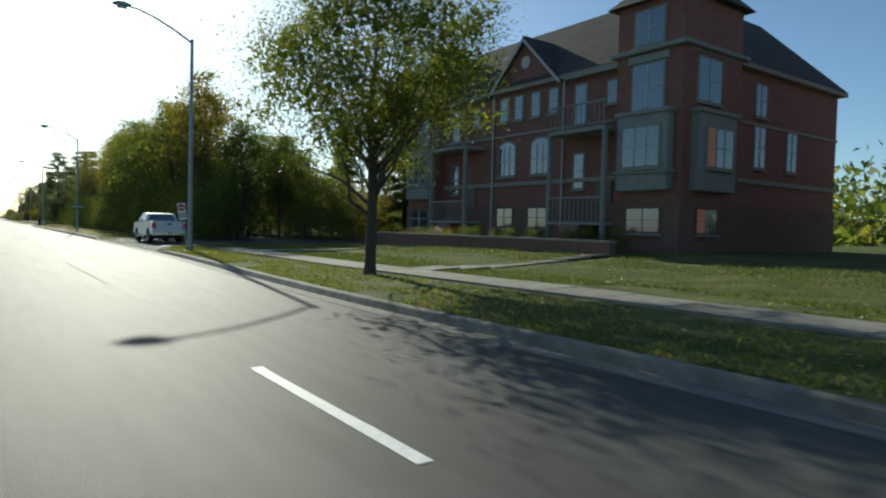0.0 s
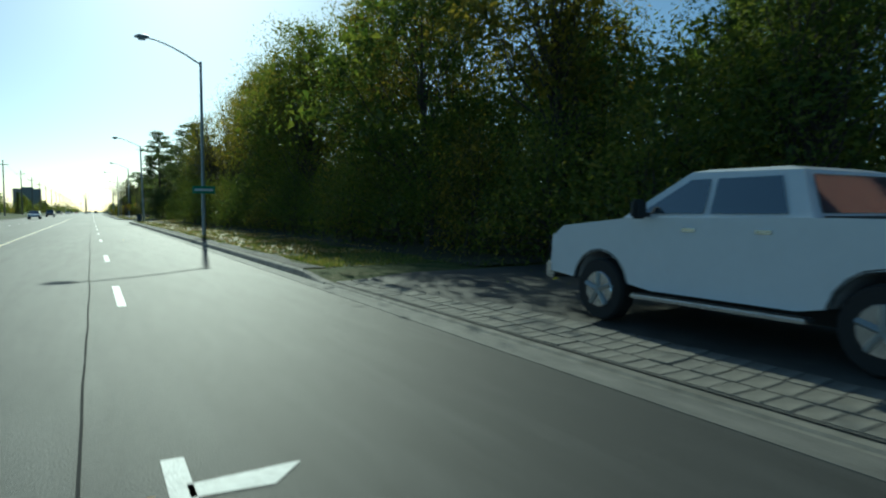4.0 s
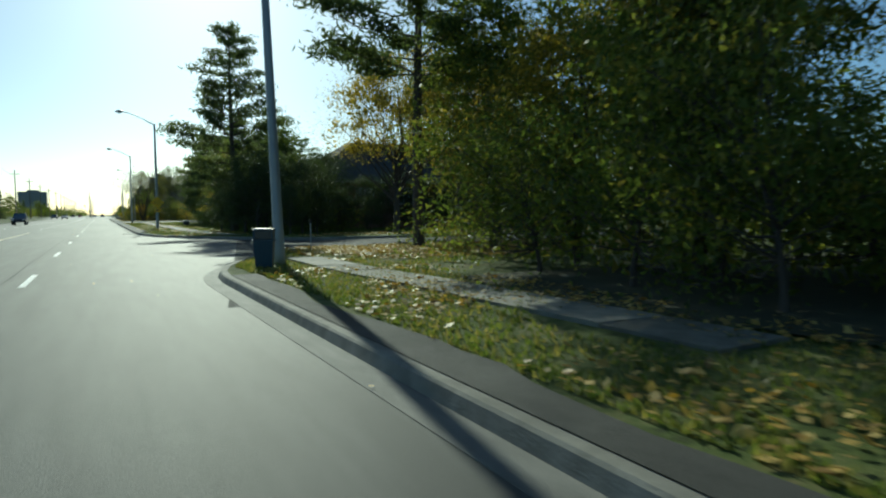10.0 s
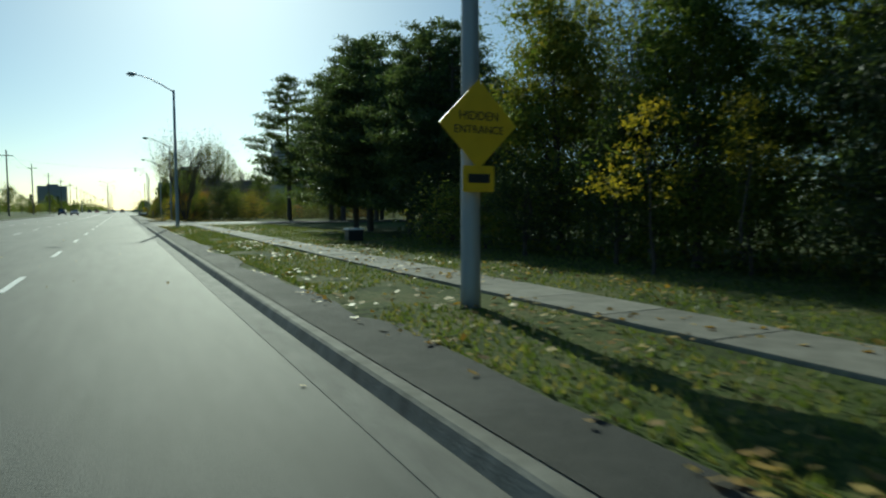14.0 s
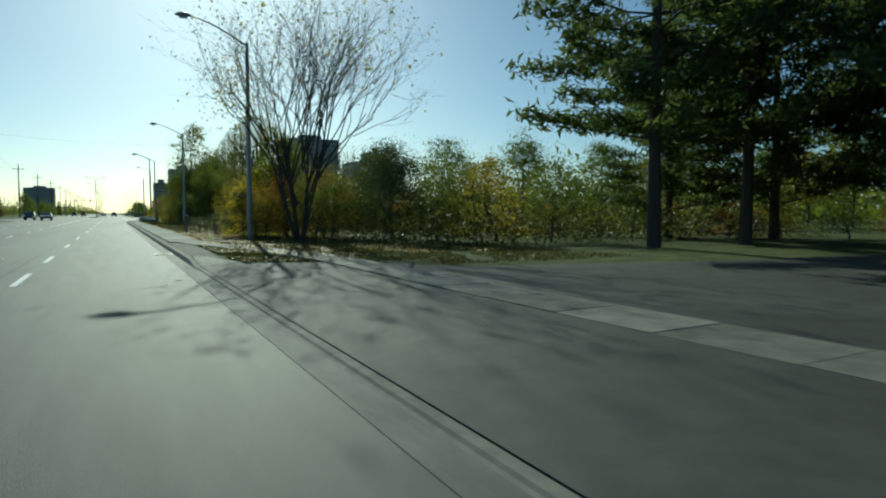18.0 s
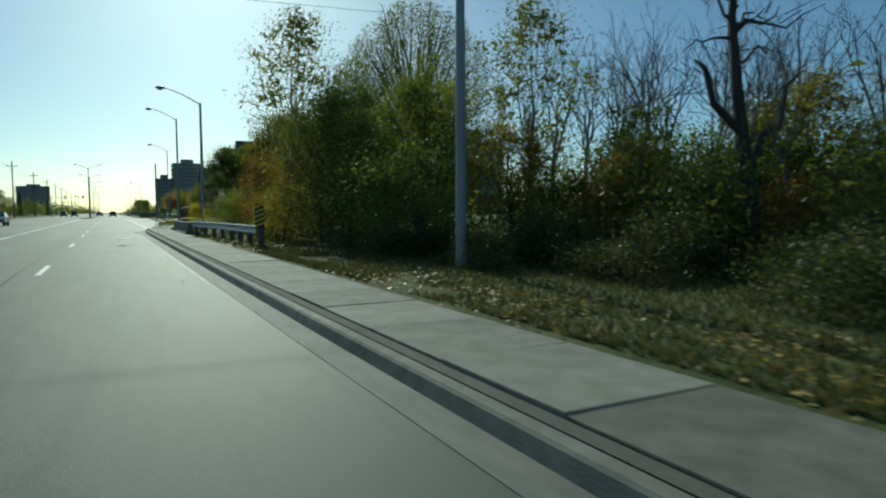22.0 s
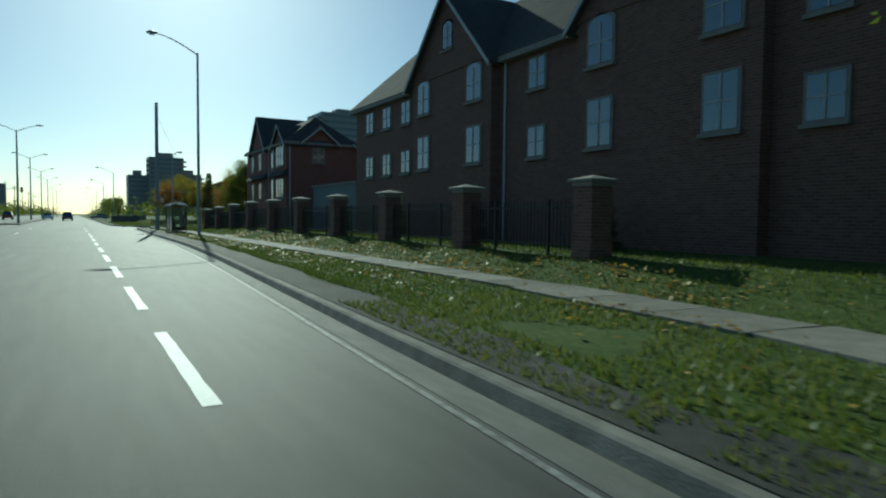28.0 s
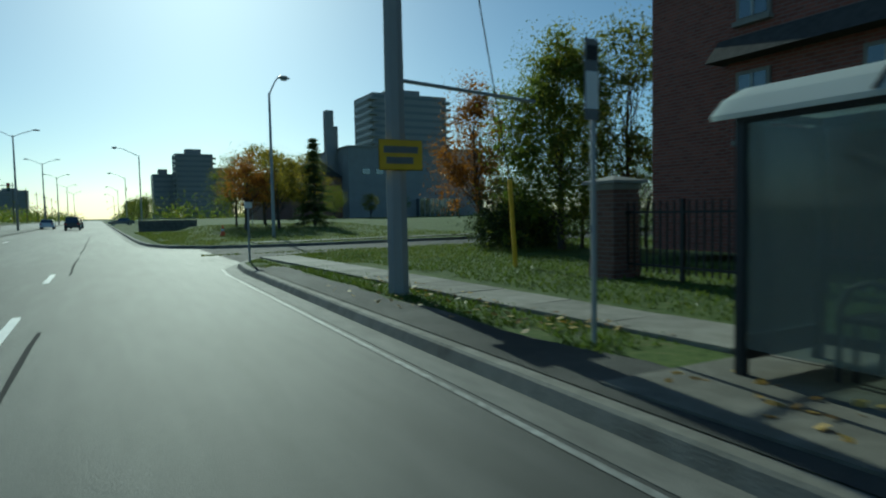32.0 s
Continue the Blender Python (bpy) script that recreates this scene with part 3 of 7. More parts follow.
for k in range(9):
    y, x = rng.uniform(-20, 380), rng.uniform(-3, 1.5)
    o, m = len(seams.v), 9
    for i in range(m):
        xx, yy = x + i * 0.33, y + 0.25 * noise.noise((i * 0.6, k * 3.1, 0)) + 0.08 * noise.noise((i * 2.7, k * 1.7, 5))
        seams.v += [(xx, yy - 0.004, 0.004), (xx, yy + 0.004, 0.004)]
    seams.f += [(o + 2 * i, o + 2 * i + 2, o + 2 * i + 3, o + 2 * i + 1) for i in range(m - 1)]
# worn concrete apron round the gutter grate
ap = Shape().add([(1.62, 282.5, 0.004), (2.2, 282.3, 0.004), (2.2, 284.6, 0.004), (1.9, 284.9, 0.004), (1.7, 284.3, 0.004), (1.58, 283.4, 0.004)], [(0, 1, 2, 3, 4, 5)])
tagged(part("road_patch", ap, M_GUTTER), "irregular repaired patch beside the gutter grate", "road patch", kind="structure")
tagged(part("road_crack", seams, M_TAR), "dark tar-filled cracks and seams in the asphalt", "cracks", kind="structure")

# ---- trees ----
def limb_points(a, b, r, bend=0.18, n=5):
    a, b = Vector(a), Vector(b)
    d = (b - a).length
    out = []
    for i in range(n):
        t = i / (n - 1)
        out.append(a.lerp(b, t) + Vector(r.normal(size=3)) * bend * d * 0.25 * (t * (1 - t) * 4) + Vector((0, 0, -0.12 * d * t * (1 - t))))
    return out


def broadleaf(name, label, seed, h, cr, base, leaf, n_clump, per, size, trunk_r=0.16, bark=None, twig=0.3, category="tree", drop=0.0, skirt=False, limbs=30):
    """Trunk with limbs that end in clumps of leaves."""
    r = np.random.default_rng(seed)
    per, size = int(per * 2.2), size * 0.64
    t = thing(name, label, category, "roadside trees")
    sh = Shape()
    lean = Vector((r.normal() * 0.25, r.normal() * 0.25, 0))
    top = Vector((0, 0, h * 0.72)) + lean
    tp = [Vector((0, 0, -0.15)), Vector((0.02, 0, 0.25)), top * 0.35 + Vector((0, 0, 0)), top * 0.65 + Vector((r.normal() * 0.1, r.normal() * 0.1, 0)), top]
    sh.tube(tp, [trunk_r * 1.5, trunk_r * 1.05, trunk_r * 0.85, trunk_r * 0.55, trunk_r * 0.15], 8)
    cz, ch = (base + h) / 2, (h - base) / 2
    cs = []
    while len(cs) < n_clump:
        p = r.uniform(-1, 1, 3)
        q = np.linalg.norm(p)
        low = skirt or category == "shrub"
        if low:
            a, k = r.uniform(0, 2 * math.pi), math.sqrt(r.uniform(0.15, 1)) * (1 if p[2] < 0.1 else math.sqrt(1 - p[2] ** 2))
            p[0], p[1] = math.cos(a) * k, math.sin(a) * k
        if low or (q < 1 and q > r.uniform(0.1, 0.85)):
            wob = 0.78 + 0.4 * noise.noise((p[0] * 1.6 + seed, p[1] * 1.6, p[2] * 1.6))
            zz = p[2]
            taper = 1.0 if zz < 0 else (1 - 0.35 * zz)
            cs.append((p[0] * cr * wob * taper + lean.x, p[1] * cr * wob * taper + lean.y, cz + zz * ch * wob * 1.1))
    cs = np.array(cs)
    for c in cs[:: max(1, n_clump // limbs)] if trunk_r > 0.03 else []:
        f = min(0.95, max(0.22, (c[2] - base * 0.6) / (h * 0.95) * 0.8))
        sh.tube(limb_points(top * f, c, r), [trunk_r * 0.45 * (1.1 - f), trunk_r * 0.3 * (1.1 - f), trunk_r * 0.2 * (1.1 - f), trunk_r * 0.12, 0.012], 5, cap=False)
    part("trunk", sh, bark or M_BARK, t)
    spread = np.repeat(r.uniform(0.55, 1.15, (len(cs), 1)) * twig, per, 0) * np.array([1.25, 1.25, 0.8])
    wild = np.clip(r.normal(size=(len(cs) * per, 3)), -1.65, 1.65)
    core = (np.arange(len(cs) * per) % per < per * 0.16)[:, None]
    cen = np.repeat(cs, per, 0) + wild * spread * np.where(core, 0.5, 1.08)
    grain = np.where(core, 1.25 if category == "shrub" else 1.9, 0.78)
    if drop:
        cen[:, 2] -= np.abs(r.normal(size=len(cen))) * drop
    cen[:, 2] = np.maximum(cen[:, 2], 0.1)
    v, f = leaf_quads(cen, size * grain, r)
    cloud("crown", v, f, leaf, t)
    return t


def bare_tree(name, label, seed, h, spread, stems=1, trunk_r=0.14, bark=None, leaves=0, leaf=None, stray=1.0, deep=4):
    r = np.random.default_rng(seed)
    t = thing(name, label, "tree", "roadside trees")
    sh, fine, tips = Shape(), Shape(), []

    def grow(p, d, length, rad, level):
        q = p + d * length
        mid = p.lerp(q, 0.5) + Vector(r.normal(size=3)) * length * 0.05
        (sh if level < 2 else fine).tube([p, mid, q], [rad, rad * 0.8, rad * 0.55], 6 if level < 2 else 3, cap=False)
        if level >= deep or rad < 0.0028:
            tips.append(q)
            return
        for _ in range(3 if level < 3 else 2):
            e = (d + Vector(r.normal(size=3)) * (0.32 + 0.07 * level) * stray + Vector((0, 0, 0.12))).normalized()
            grow(p.lerp(q, r.uniform(0.55, 1.0)), e, length * r.uniform(0.55, 0.8), rad * 0.55, level + 1)

    for s in range(stems):
        a = 2 * math.pi * s / stems + r.uniform(0, 0.6)
        k = spread if stems > 1 else 0.05
        d = Vector((math.cos(a) * k, math.sin(a) * k, 1)).normalized()
        grow(Vector((math.cos(a) * 0.12 * (stems > 1), math.sin(a) * 0.12 * (stems > 1), -0.1)), d, h * 0.4, trunk_r, 0)
    part("trunk", sh, bark or M_BARKG, t)
    part("twigwork", fine, bark or M_BARKG, t)
    if leaves:
        pick = np.array([tips[i][:] for i in r.integers(0, len(tips), leaves)]) + r.normal(size=(leaves, 3)) * 0.22
        v, f = leaf_quads(pick, 0.16, r)
        cloud("crown", v, f, leaf, t)
    return t


def pine(name, label, seed, h, cr, base, n_layer, size=0.34, cone=False, dens=30):
    size, dens = size * 0.7, int(dens * 1.8)
    r = np.random.default_rng(seed)
    t = thing(name, label, "conifer", "conifers")
    sh = Shape()
    sh.tube([(0, 0, -0.15), (0.05, 0, h * 0.3), (-0.05, 0.05, h * 0.7), (0, 0, h * 0.98)], [h * 0.017, h * 0.013, h * 0.008, 0.02], 8)
    cen = []
    for i in range(n_layer):
        z = base + (h - base) * (i + r.uniform(-0.3, 0.3)) / n_layer
        f = (z - base) / (h - base)
        reach = cr * ((1.02 - f) if cone else (0.45 + 0.9 * math.sin(math.pi * min(1, 0.25 + 0.72 * f))) * (1 - 0.55 * f))
        m = 6 if cone else 4
        a0 = r.uniform(0, 6)
        for k in range(m):
            a = a0 + 2 * math.pi * k / m + r.normal() * 0.35
            L = reach * r.uniform(0.6, 1.15)
            tip = Vector((math.cos(a) * L, math.sin(a) * L, z + (L * (-0.22 if cone else 0.18) + r.normal() * 0.15)))
            st = Vector((0, 0, z - 0.05))
            pts = limb_points(st, tip, r, 0.12)
            sh.tube(pts, [0.045, 0.035, 0.028, 0.02, 0.008], 4, cap=False)
            for s in np.linspace(0.3 if cone else 0.45, 1.0, max(3, int(L * 2.6))):
                q = st.lerp(tip, float(s))
                cen.append(np.array(q[:]) + r.normal(size=(dens, 3)) * np.array([0.24, 0.24, 0.11]) * (1.0 + 0.25 * L * (0 if cone else 1) * 0.4))
    part("trunk", sh, M_BARK, t)
    cen = np.concatenate(cen)
    v, f = leaf_quads(cen, size, r, flat=0.3, long=0.36)
    cloud("crown", v, f, L_NEEDLE, t)
    return t


def willow(name, label, seed, h, cr):
    r = np.random.default_rng(seed)
    t = thing(name, label, "tree", "roadside trees")
    sh = Shape()
    sh.tube([(0, 0, -0.15), (0.1, 0, h * 0.25), (0.2, 0.1, h * 0.5), (0.1, 0, h * 0.8)], [0.38, 0.3, 0.2, 0.06], 8)
    cen = []
    for k in range(420):
        a, q = r.uniform(0, 2 * math.pi), math.sqrt(r.uniform(0.02, 1))
        x, y = math.cos(a) * cr * q, math.sin(a) * cr * q
        ztop = h * (1 - 0.42 * q * q) + r.normal() * 0.25
        L = r.uniform(0.35, 0.75) * (ztop - 0.8)
        if k % 6 == 0:
            sh.tube(limb_points((0.1, 0, h * 0.4), (x, y, ztop), r), [0.12, 0.08, 0.06, 0.04, 0.015], 5, cap=False)
        z = ztop - r.uniform(0, 1, 130) ** 1.3 * L
        cen.append(np.stack([x + r.normal(size=130) * 0.16, y + r.normal(size=130) * 0.16, z], 1))
    part("trunk", sh, M_BARK, t)
    v, f = leaf_quads(np.concatenate(cen), 0.17, r, long=0.35)
    cloud("crown", v, f, L_OLIVE, t)
    return t


TREES = {
    "green_a": broadleaf("roadside_tree", "tall broadleaf tree with dense dark green foliage", 11, 12, 4.2, 1.5, L_GREEN, 100, 62, 0.28, twig=0.8),
    "wood_g": broadleaf("woodland_tree", "slender woodland tree with a dark trunk and leafy crown", 17, 13, 3.6, 3.4, L_GREEN, 120, 80, 0.24, trunk_r=0.17, twig=0.6, limbs=48),
    "wood_y": broadleaf("woodland_tree", "slender woodland tree with yellow-green crown", 18, 12.5, 3.4, 3.2, L_YELL, 110, 64, 0.24, trunk_r=0.15, twig=0.58, limbs=48),
    "green_b": broadleaf("roadside_tree", "broad green tree with thinning autumn leaves", 12, 11, 4.6, 2.0, L_GREEN, 95, 62, 0.28, twig=0.75),
    "yellow_b": broadleaf("autumn_tree", "rounded tree with golden autumn leaves", 14, 9, 3.8, 2.0, L_YELL, 90, 50, 0.25, twig=0.6),
    "orange": broadleaf("maple_tree", "small maple with orange autumn leaves", 15, 7, 2.8, 1.8, L_ORANGE, 60, 50, 0.28, twig=0.55),
    "shrub_g": broadleaf("shrub", "dense dark green shrub at the wood's edge", 21, 3.6, 2.0, 0.2, L_GREEN, 50, 50, 0.19, trunk_r=0.05, twig=0.5, category="shrub"),
    "shrub_y": broadleaf("shrub", "tangled shrub with yellowing leaves", 22, 3.2, 1.9, 0.2, L_YELL, 44, 46, 0.18, trunk_r=0.05, twig=0.45, category="shrub"),
    "shrub_o": broadleaf("shrub", "shrub with rusty red autumn leaves", 23, 3.0, 1.7, 0.25, L_ORANGE, 40, 46, 0.18, trunk_r=0.05, twig=0.42, category="shrub"),
    "rust": broadleaf("autumn_tree", "straggling tree with thin rusty brown leaves", 27, 8.5, 2.8, 0.8, L_RUST, 90, 36, 0.2, trunk_r=0.08, twig=0.55, limbs=60, skirt=True),
    "cedar": broadleaf("evergreen_shrub", "dense dark evergreen shrub clipped by the wind", 25, 4.2, 2.1, 0.1, L_EVER, 90, 62, 0.14, trunk_r=0.07, twig=0.36, category="shrub"),
    "thin": broadleaf("woodland_tree", "tall woodland tree with dark limbs and thinning yellow leaves", 26, 13, 3.4, 4.2, L_YELL, 90, 24, 0.2, trunk_r=0.17, twig=0.6, limbs=48),
    "weeds": broadleaf("weed_clump", "low clump of rank weeds and tall grass", 24, 1.2, 1.3, 0.0, L_WEED, 34, 66, 0.13, trunk_r=0.02, twig=0.3, category="shrub"),
    "bare": bare_tree("bare_tree", "leafless grey tree with fine twigs", 31, 7.8, 0.3, stems=2, trunk_r=0.075, deep=5),
    "bare_b": bare_tree("bare_tree", "slender leafless grey tree with thin limbs", 32, 8.7, 0.25, stems=1, trunk_r=0.1, deep=5),
    "pine": pine("pine_tree", "tall pine with dark needles in open tiers", 41, 14, 3.5, 3.2, 16, size=0.48, dens=23),
    "pine_high": pine("pine_tree", "tall pine with a high crown of clustered needles", 43, 13.5, 3.6, 6.2, 9, size=0.42, dens=36),
    "pine_low": pine("pine_tree", "broad pine with dark boughs hanging low", 44, 13, 4.2, 1.7, 17, size=0.46, dens=24),
    "spruce": pine("spruce_tree", "narrow dark green spruce with drooping boughs", 42, 12, 3.0, 0.8, 22, size=0.34, cone=True, dens=30),
    "park_g": broadleaf("park_tree", "dense bushy green tree leafy down to the grass", 19, 6.4, 2.3, 0.5, L_GREEN, 120, 130, 0.15, trunk_r=0.1, twig=0.45, skirt=True),
    "sparse": broadleaf("birch_tree", "thin tree with a sparse crown of pale leaves", 16, 10, 2.6, 2.4, L_OLIVE, 60, 34, 0.22, trunk_r=0.1, bark=M_BARKG, twig=0.5),
}
used = set()


def plant(kind, x, y, s=1.0, sz=None, turn=None, label="", z=None):
    """Stands a tree at x, y."""
    m = Matrix.Translation((x, y, (land(x, y) if x > 2 else -0.06) - 0.03 if z is None else z)) @ pose(0, 0, 0, 0, 0, rng.uniform(0, 360) if turn is None else turn) @ Matrix.Diagonal((s, s, sz or s, 1))
    if kind in used:
        k = TREES[kind].scale
        ob = copy_thing(TREES[kind], m @ Matrix.Diagonal((1 / k.x, 1 / k.y, 1 / k.z, 1)))
    else:
        used.add(kind)
        ob = TREES[kind]
        ob.matrix_world = m
    return tagged(ob, label)


def first(kinds, spots):
    for i, sp in enumerate(spots):
        plant(kinds[i % len(kinds)], *sp)


# the broad street tree on the lawn verge
st = broadleaf("street_tree", "leafy street tree with a slim dark trunk on the verge", 51, 8.8, 3.9, 2.2, L_GREEN, 190, 110, 0.15, trunk_r=0.15, twig=0.5)
st.matrix_world = pose(4.55, -20.4, 0.11, 0, 0, 40)

# woods between the driveway and the side street
first(["wood_y", "wood_g", "green_b", "wood_y", "wood_g", "green_a"], [
    (9.5, 13.5, 1.0), (10.5, 7.5, 0.66), (9.2, 20.5, 1.02), (10.0, 27, 1.0), (8.8, 33, 0.9), (9.5, 38.5, 0.95), (9.3, 45, 0.95),
    (14, 10, 0.62), (14.5, 18, 0.8), (14, 27, 1.1), (14.4, 38, 1.0)])
first(["thin"], [(9.6, 50.5, 0.95), (10.6, 54, 1.0), (9.8, 57.5, 0.9), (11.6, 60.5, 1.0), (10.2, 63.5, 0.95), (12.6, 56, 1.05), (14.4, 52, 1.0), (14.0, 64.5, 1.05), (16.5, 58.5, 1.1), (9.9, 67, 0.9)])
first(["sparse", "wood_y", "bare_b", "sparse"], [(9.0, 71, 1.05), (9.6, 78, 0.8), (10.4, 68.5, 1.1), (12.8, 72, 1.15), (13.5, 66.5, 1.2), (12, 80.5, 0.75), (11.2, 75, 1.2)])
first(["green_b", "wood_g", "bare_b"], [(20, 14, 0.55), (21, 26, 0.8), (20, 44, 0.8)])
for i in range(26):
    plant(("shrub_g", "shrub_g", "shrub_y", "shrub_g")[i % 4], 7.9 + 0.4 * math.sin(i * 2.1), 9.5 + i * 2.85, rng.uniform(0.8, 1.05), rng.uniform(0.8, 1.25))
for i in range(26):
    plant(("shrub_g", "green_b")[i % 5 == 4], 10.6 + 0.6 * math.sin(i * 1.7), 8 + i * 2.95, *((0.5, 0.5) if i % 5 == 4 else (rng.uniform(1.2, 1.5), rng.uniform(1.1, 1.6) * (1 if i < 13 else 0.72))))
for i in range(15):
    plant("shrub_g", 16.0 + 0.8 * math.sin(i * 1.3), 10 + i * 5.0, rng.uniform(1.7, 2.1), 1.9 if i < 8 else 1.0)
# leaning pine whose boughs hang over the last of the woods
plant("pine_high", 10.7, 91.4, 1.0, turn=200, label="dark pine with clustered needles at the end of the woods")
# behind the driveway and the town houses
first(["spruce", "spruce", "bare_b", "spruce"], [(23.9, 8.6, 1.5, 1.15), (24, 19.2, 0.96), (24, 15.8, 1.5), (25, 22.5, 0.78)])
first(["green_a", "yellow_b"], [(23, 5.0, 0.6), (28, 3.0, 0.75), (17.5, 13.4, 0.5), (19, 16.5, 0.5)])
first(["shrub_g", "shrub_g", "shrub_y"], [(16.5, 8.5, 1.2), (18.5, 10.5, 1.2), (20.5, 7, 1.2), (14.2, 6.5, 1.0), (17.5, 12.4, 1.3), (21.5, 11.5, 1.3)])
# the side street corner
plant("pine", 8.9, 118.3, 1.0, 1.06, label="tall pine with an open crown beside the side street")
first(["cedar", "cedar", "green_b", "cedar"], [(8.6, 121.5, 1.0), (9.0, 110.8, 1.2), (10.5, 125, 0.5), (10.4, 114.5, 1.4), (11.3, 109.0, 1.15), (8.6, 116.5, 1.0), (11.8, 117.5, 0.5), (12.8, 111.5, 1.2), (8.8, 113.5, 1.3), (13.6, 114.2, 0.9)])
first(["cedar"], [(14.4, 111.2, 0.7), (15.4, 113.6, 0.75), (10.2, 107.6, 0.75), (17.0, 112.0, 0.6), (12.0, 108.2, 0.7), (18.0, 115.2, 1.0), (20.6, 116.0, 1.1), (23.4, 116.2, 1.0), (26.2, 116.0, 1.15), (29.2, 116.2, 1.05), (32.0, 116.0, 1.1), (35.5, 116, 1.0), (9.2, 118.6, 0.95)])
plant("shrub_y", 16.0, 116.6, 0.5)
first(["yellow_b", "yellow_b"], [(27.2, 112.8, 1.2), (34, 108, 1.2)])
hang = broadleaf("autumn_tree", "spreading tree with golden leaves hanging over the side street lawn", 77, 10.5, 4.8, 3.3, L_YELL, 160, 84, 0.19, trunk_r=0.19, twig=0.52, limbs=34)
hang.matrix_world = pose(15.8, 104.9, 0.1) @ Matrix.Diagonal((1.05, 1.05, 1.1, 1))
copy_thing(hang, pose(20.3, 105.2, 0.1, 0, 0, 140))
first(["green_a", "yellow_b", "green_b"], [(9.5, 77.5, 0.62), (11.5, 83.5, 0.8), (15.5, 85.5, 1.0), (21, 86.5, 1.05)])
first(["yellow_b", "green_a"], [(13.5, 90.4, 0.9), (12.0, 88.4, 0.78)])
for x in (11, 14.5, 18):
    plant("shrub_y", x, 88.6, 0.5, 0.35)
# park edge up to the second driveway
first(["pine_low", "pine"], [(12.6, 124.6, 0.62), (14.4, 131.5, 0.7), (12.8, 149.5, 0.7)])
first(["pine_low"], [(13.2, 152.5, 0.72), (14.2, 155.0, 0.7), (13.2, 158.0, 0.8), (13.4, 161.0, 0.85), (15.0, 163.0, 0.92), (14.6, 150.0, 0.74), (16.2, 157.5, 0.72), (12.6, 147.0, 0.62)])
first(["park_g", "park_g", "cedar"], [(11.4, 120.8, 0.9), (11.3, 125.5, 1.0), (11.6, 129.5, 1.2), (11.5, 134.0, 0.95), (12.2, 139.5, 1.1), (12.4, 144.5, 1.1), (14.0, 131, 1.25), (14.2, 126.5, 1.3), (13.8, 136.5, 1.3)])
first(["sparse"], [(12.4, 136.2, 0.85), (13.6, 139.4, 0.8)])
first(["cedar"], [(15.6 + 0.6 * (i % 3), 118 + 3.6 * i, 1.5) for i in range(9)])
for i in range(9):
    plant(("cedar", "shrub_g", "cedar")[i % 3], 10.7 + 0.4 * math.sin(i * 1.9), 120 + i * 3.1, rng.uniform(0.65, 0.85), rng.uniform(0.6, 0.9))
vine = broadleaf("vine_shrub", "bright yellow vine climbing the dark park edge", 78, 3.4, 1.1, 0.7, L_VINE, 18, 24, 0.16, trunk_r=0.03, twig=0.2, category="shrub", skirt=True)
vine.matrix_world = pose(9.7, 133.4, 0.1)
copy_thing(vine, pose(9.8, 131.6, 0.9, 0, 0, 120) @ Matrix.Diagonal((0.7, 0.7, 0.7, 1)))
first(["pine", "pine"], [(17.7, 196.3, 1.15), (22.5, 196.3, 1.15), (20.8, 186.5, 1.18)])
first(["pine_low"], [(24.0, 185.6, 1.15), (26.5, 190.5, 1.15), (29, 182, 1.1), (28, 199, 1.1), (31, 192, 1.1), (33, 186, 1.15), (25.5, 203, 0.9)])
for i in range(20):
    plant(("shrub_y", "shrub_g", "shrub_y", "shrub_o")[i % 4], 16.5 + 1.55 * i, 213 - 1.75 * i + rng.normal() * 0.4, rng.uniform(0.65, 0.9), rng.uniform(0.5, 0.75))
for i in range(16):
    plant(("green_a", "bare", "green_b", "yellow_b")[i % 4], 22 + 2.6 * i, 234 - 2 * i, rng.uniform(0.6, 0.8))
# multi-stemmed tree past the second driveway
ms = bare_tree("bare_tree", "multi-stemmed tree, almost leafless, over low shrubs", 33, 11.0, 0.27, stems=11, trunk_r=0.066, leaves=900, leaf=L_YELL, stray=0.85, bark=M_BARK, deep=6)
ms.matrix_world = pose(7.7, 206.3, 0.1, 0, 0, 20)
rl = np.random.default_rng(52)
gold = np.concatenate([np.array(c) + rl.normal(size=(120, 3)) * (0.42, 0.42, 0.5) for c in ((-2.3, 1.3, 6.1), (-2.7, 1.6, 5.2), (-1.9, 1.2, 7.0), (-1.5, 0.8, 5.2), (-2.2, 1.9, 6.7), (-1.3, 1.2, 6.2))])
gv, gf = leaf_quads(gold, 0.13, rl)
cloud("crown", gv, gf, L_YELL, ms)
part("bough", Shape().tube([(-0.1, 0, 1.6), (-0.6, 0.4, 3.4), (-1.4, 0.9, 4.9), (-2.2, 1.4, 6.2), (-2.3, 1.6, 7.0)], [0.07, 0.055, 0.04, 0.025, 0.01], 5), M_BARK, ms)
first(["shrub_y", "cedar", "shrub_g", "shrub_o"], [(7.1, 210.2, 0.75), (6.6, 213, 0.6), (8.7, 207.4, 0.9), (8.3, 211, 1.0), (9.9, 208.8, 0.95), (11.6, 206.5, 1.0), (13.2, 204.4, 1.0), (10.5, 212, 1.1), (15.2, 202.8, 1.05), (13, 209, 1.2), (17.2, 201.6, 1.0)])
gt = broadleaf("golden_tree", "small bushy tree with bright golden leaves down to the ground", 71, 3.6, 1.45, 0.15, L_VINE, 70, 100, 0.13, trunk_r=0.09, twig=0.45, skirt=True)
gt.matrix_world = pose(7.6, 215.2, 0.1, 0, 0, 70)
gt = broadleaf("roadside_tree", "bushy green tree behind the golden one", 72, 6.2, 1.8, 0.6, L_GREEN, 80, 110, 0.15, trunk_r=0.09, twig=0.45, skirt=True)
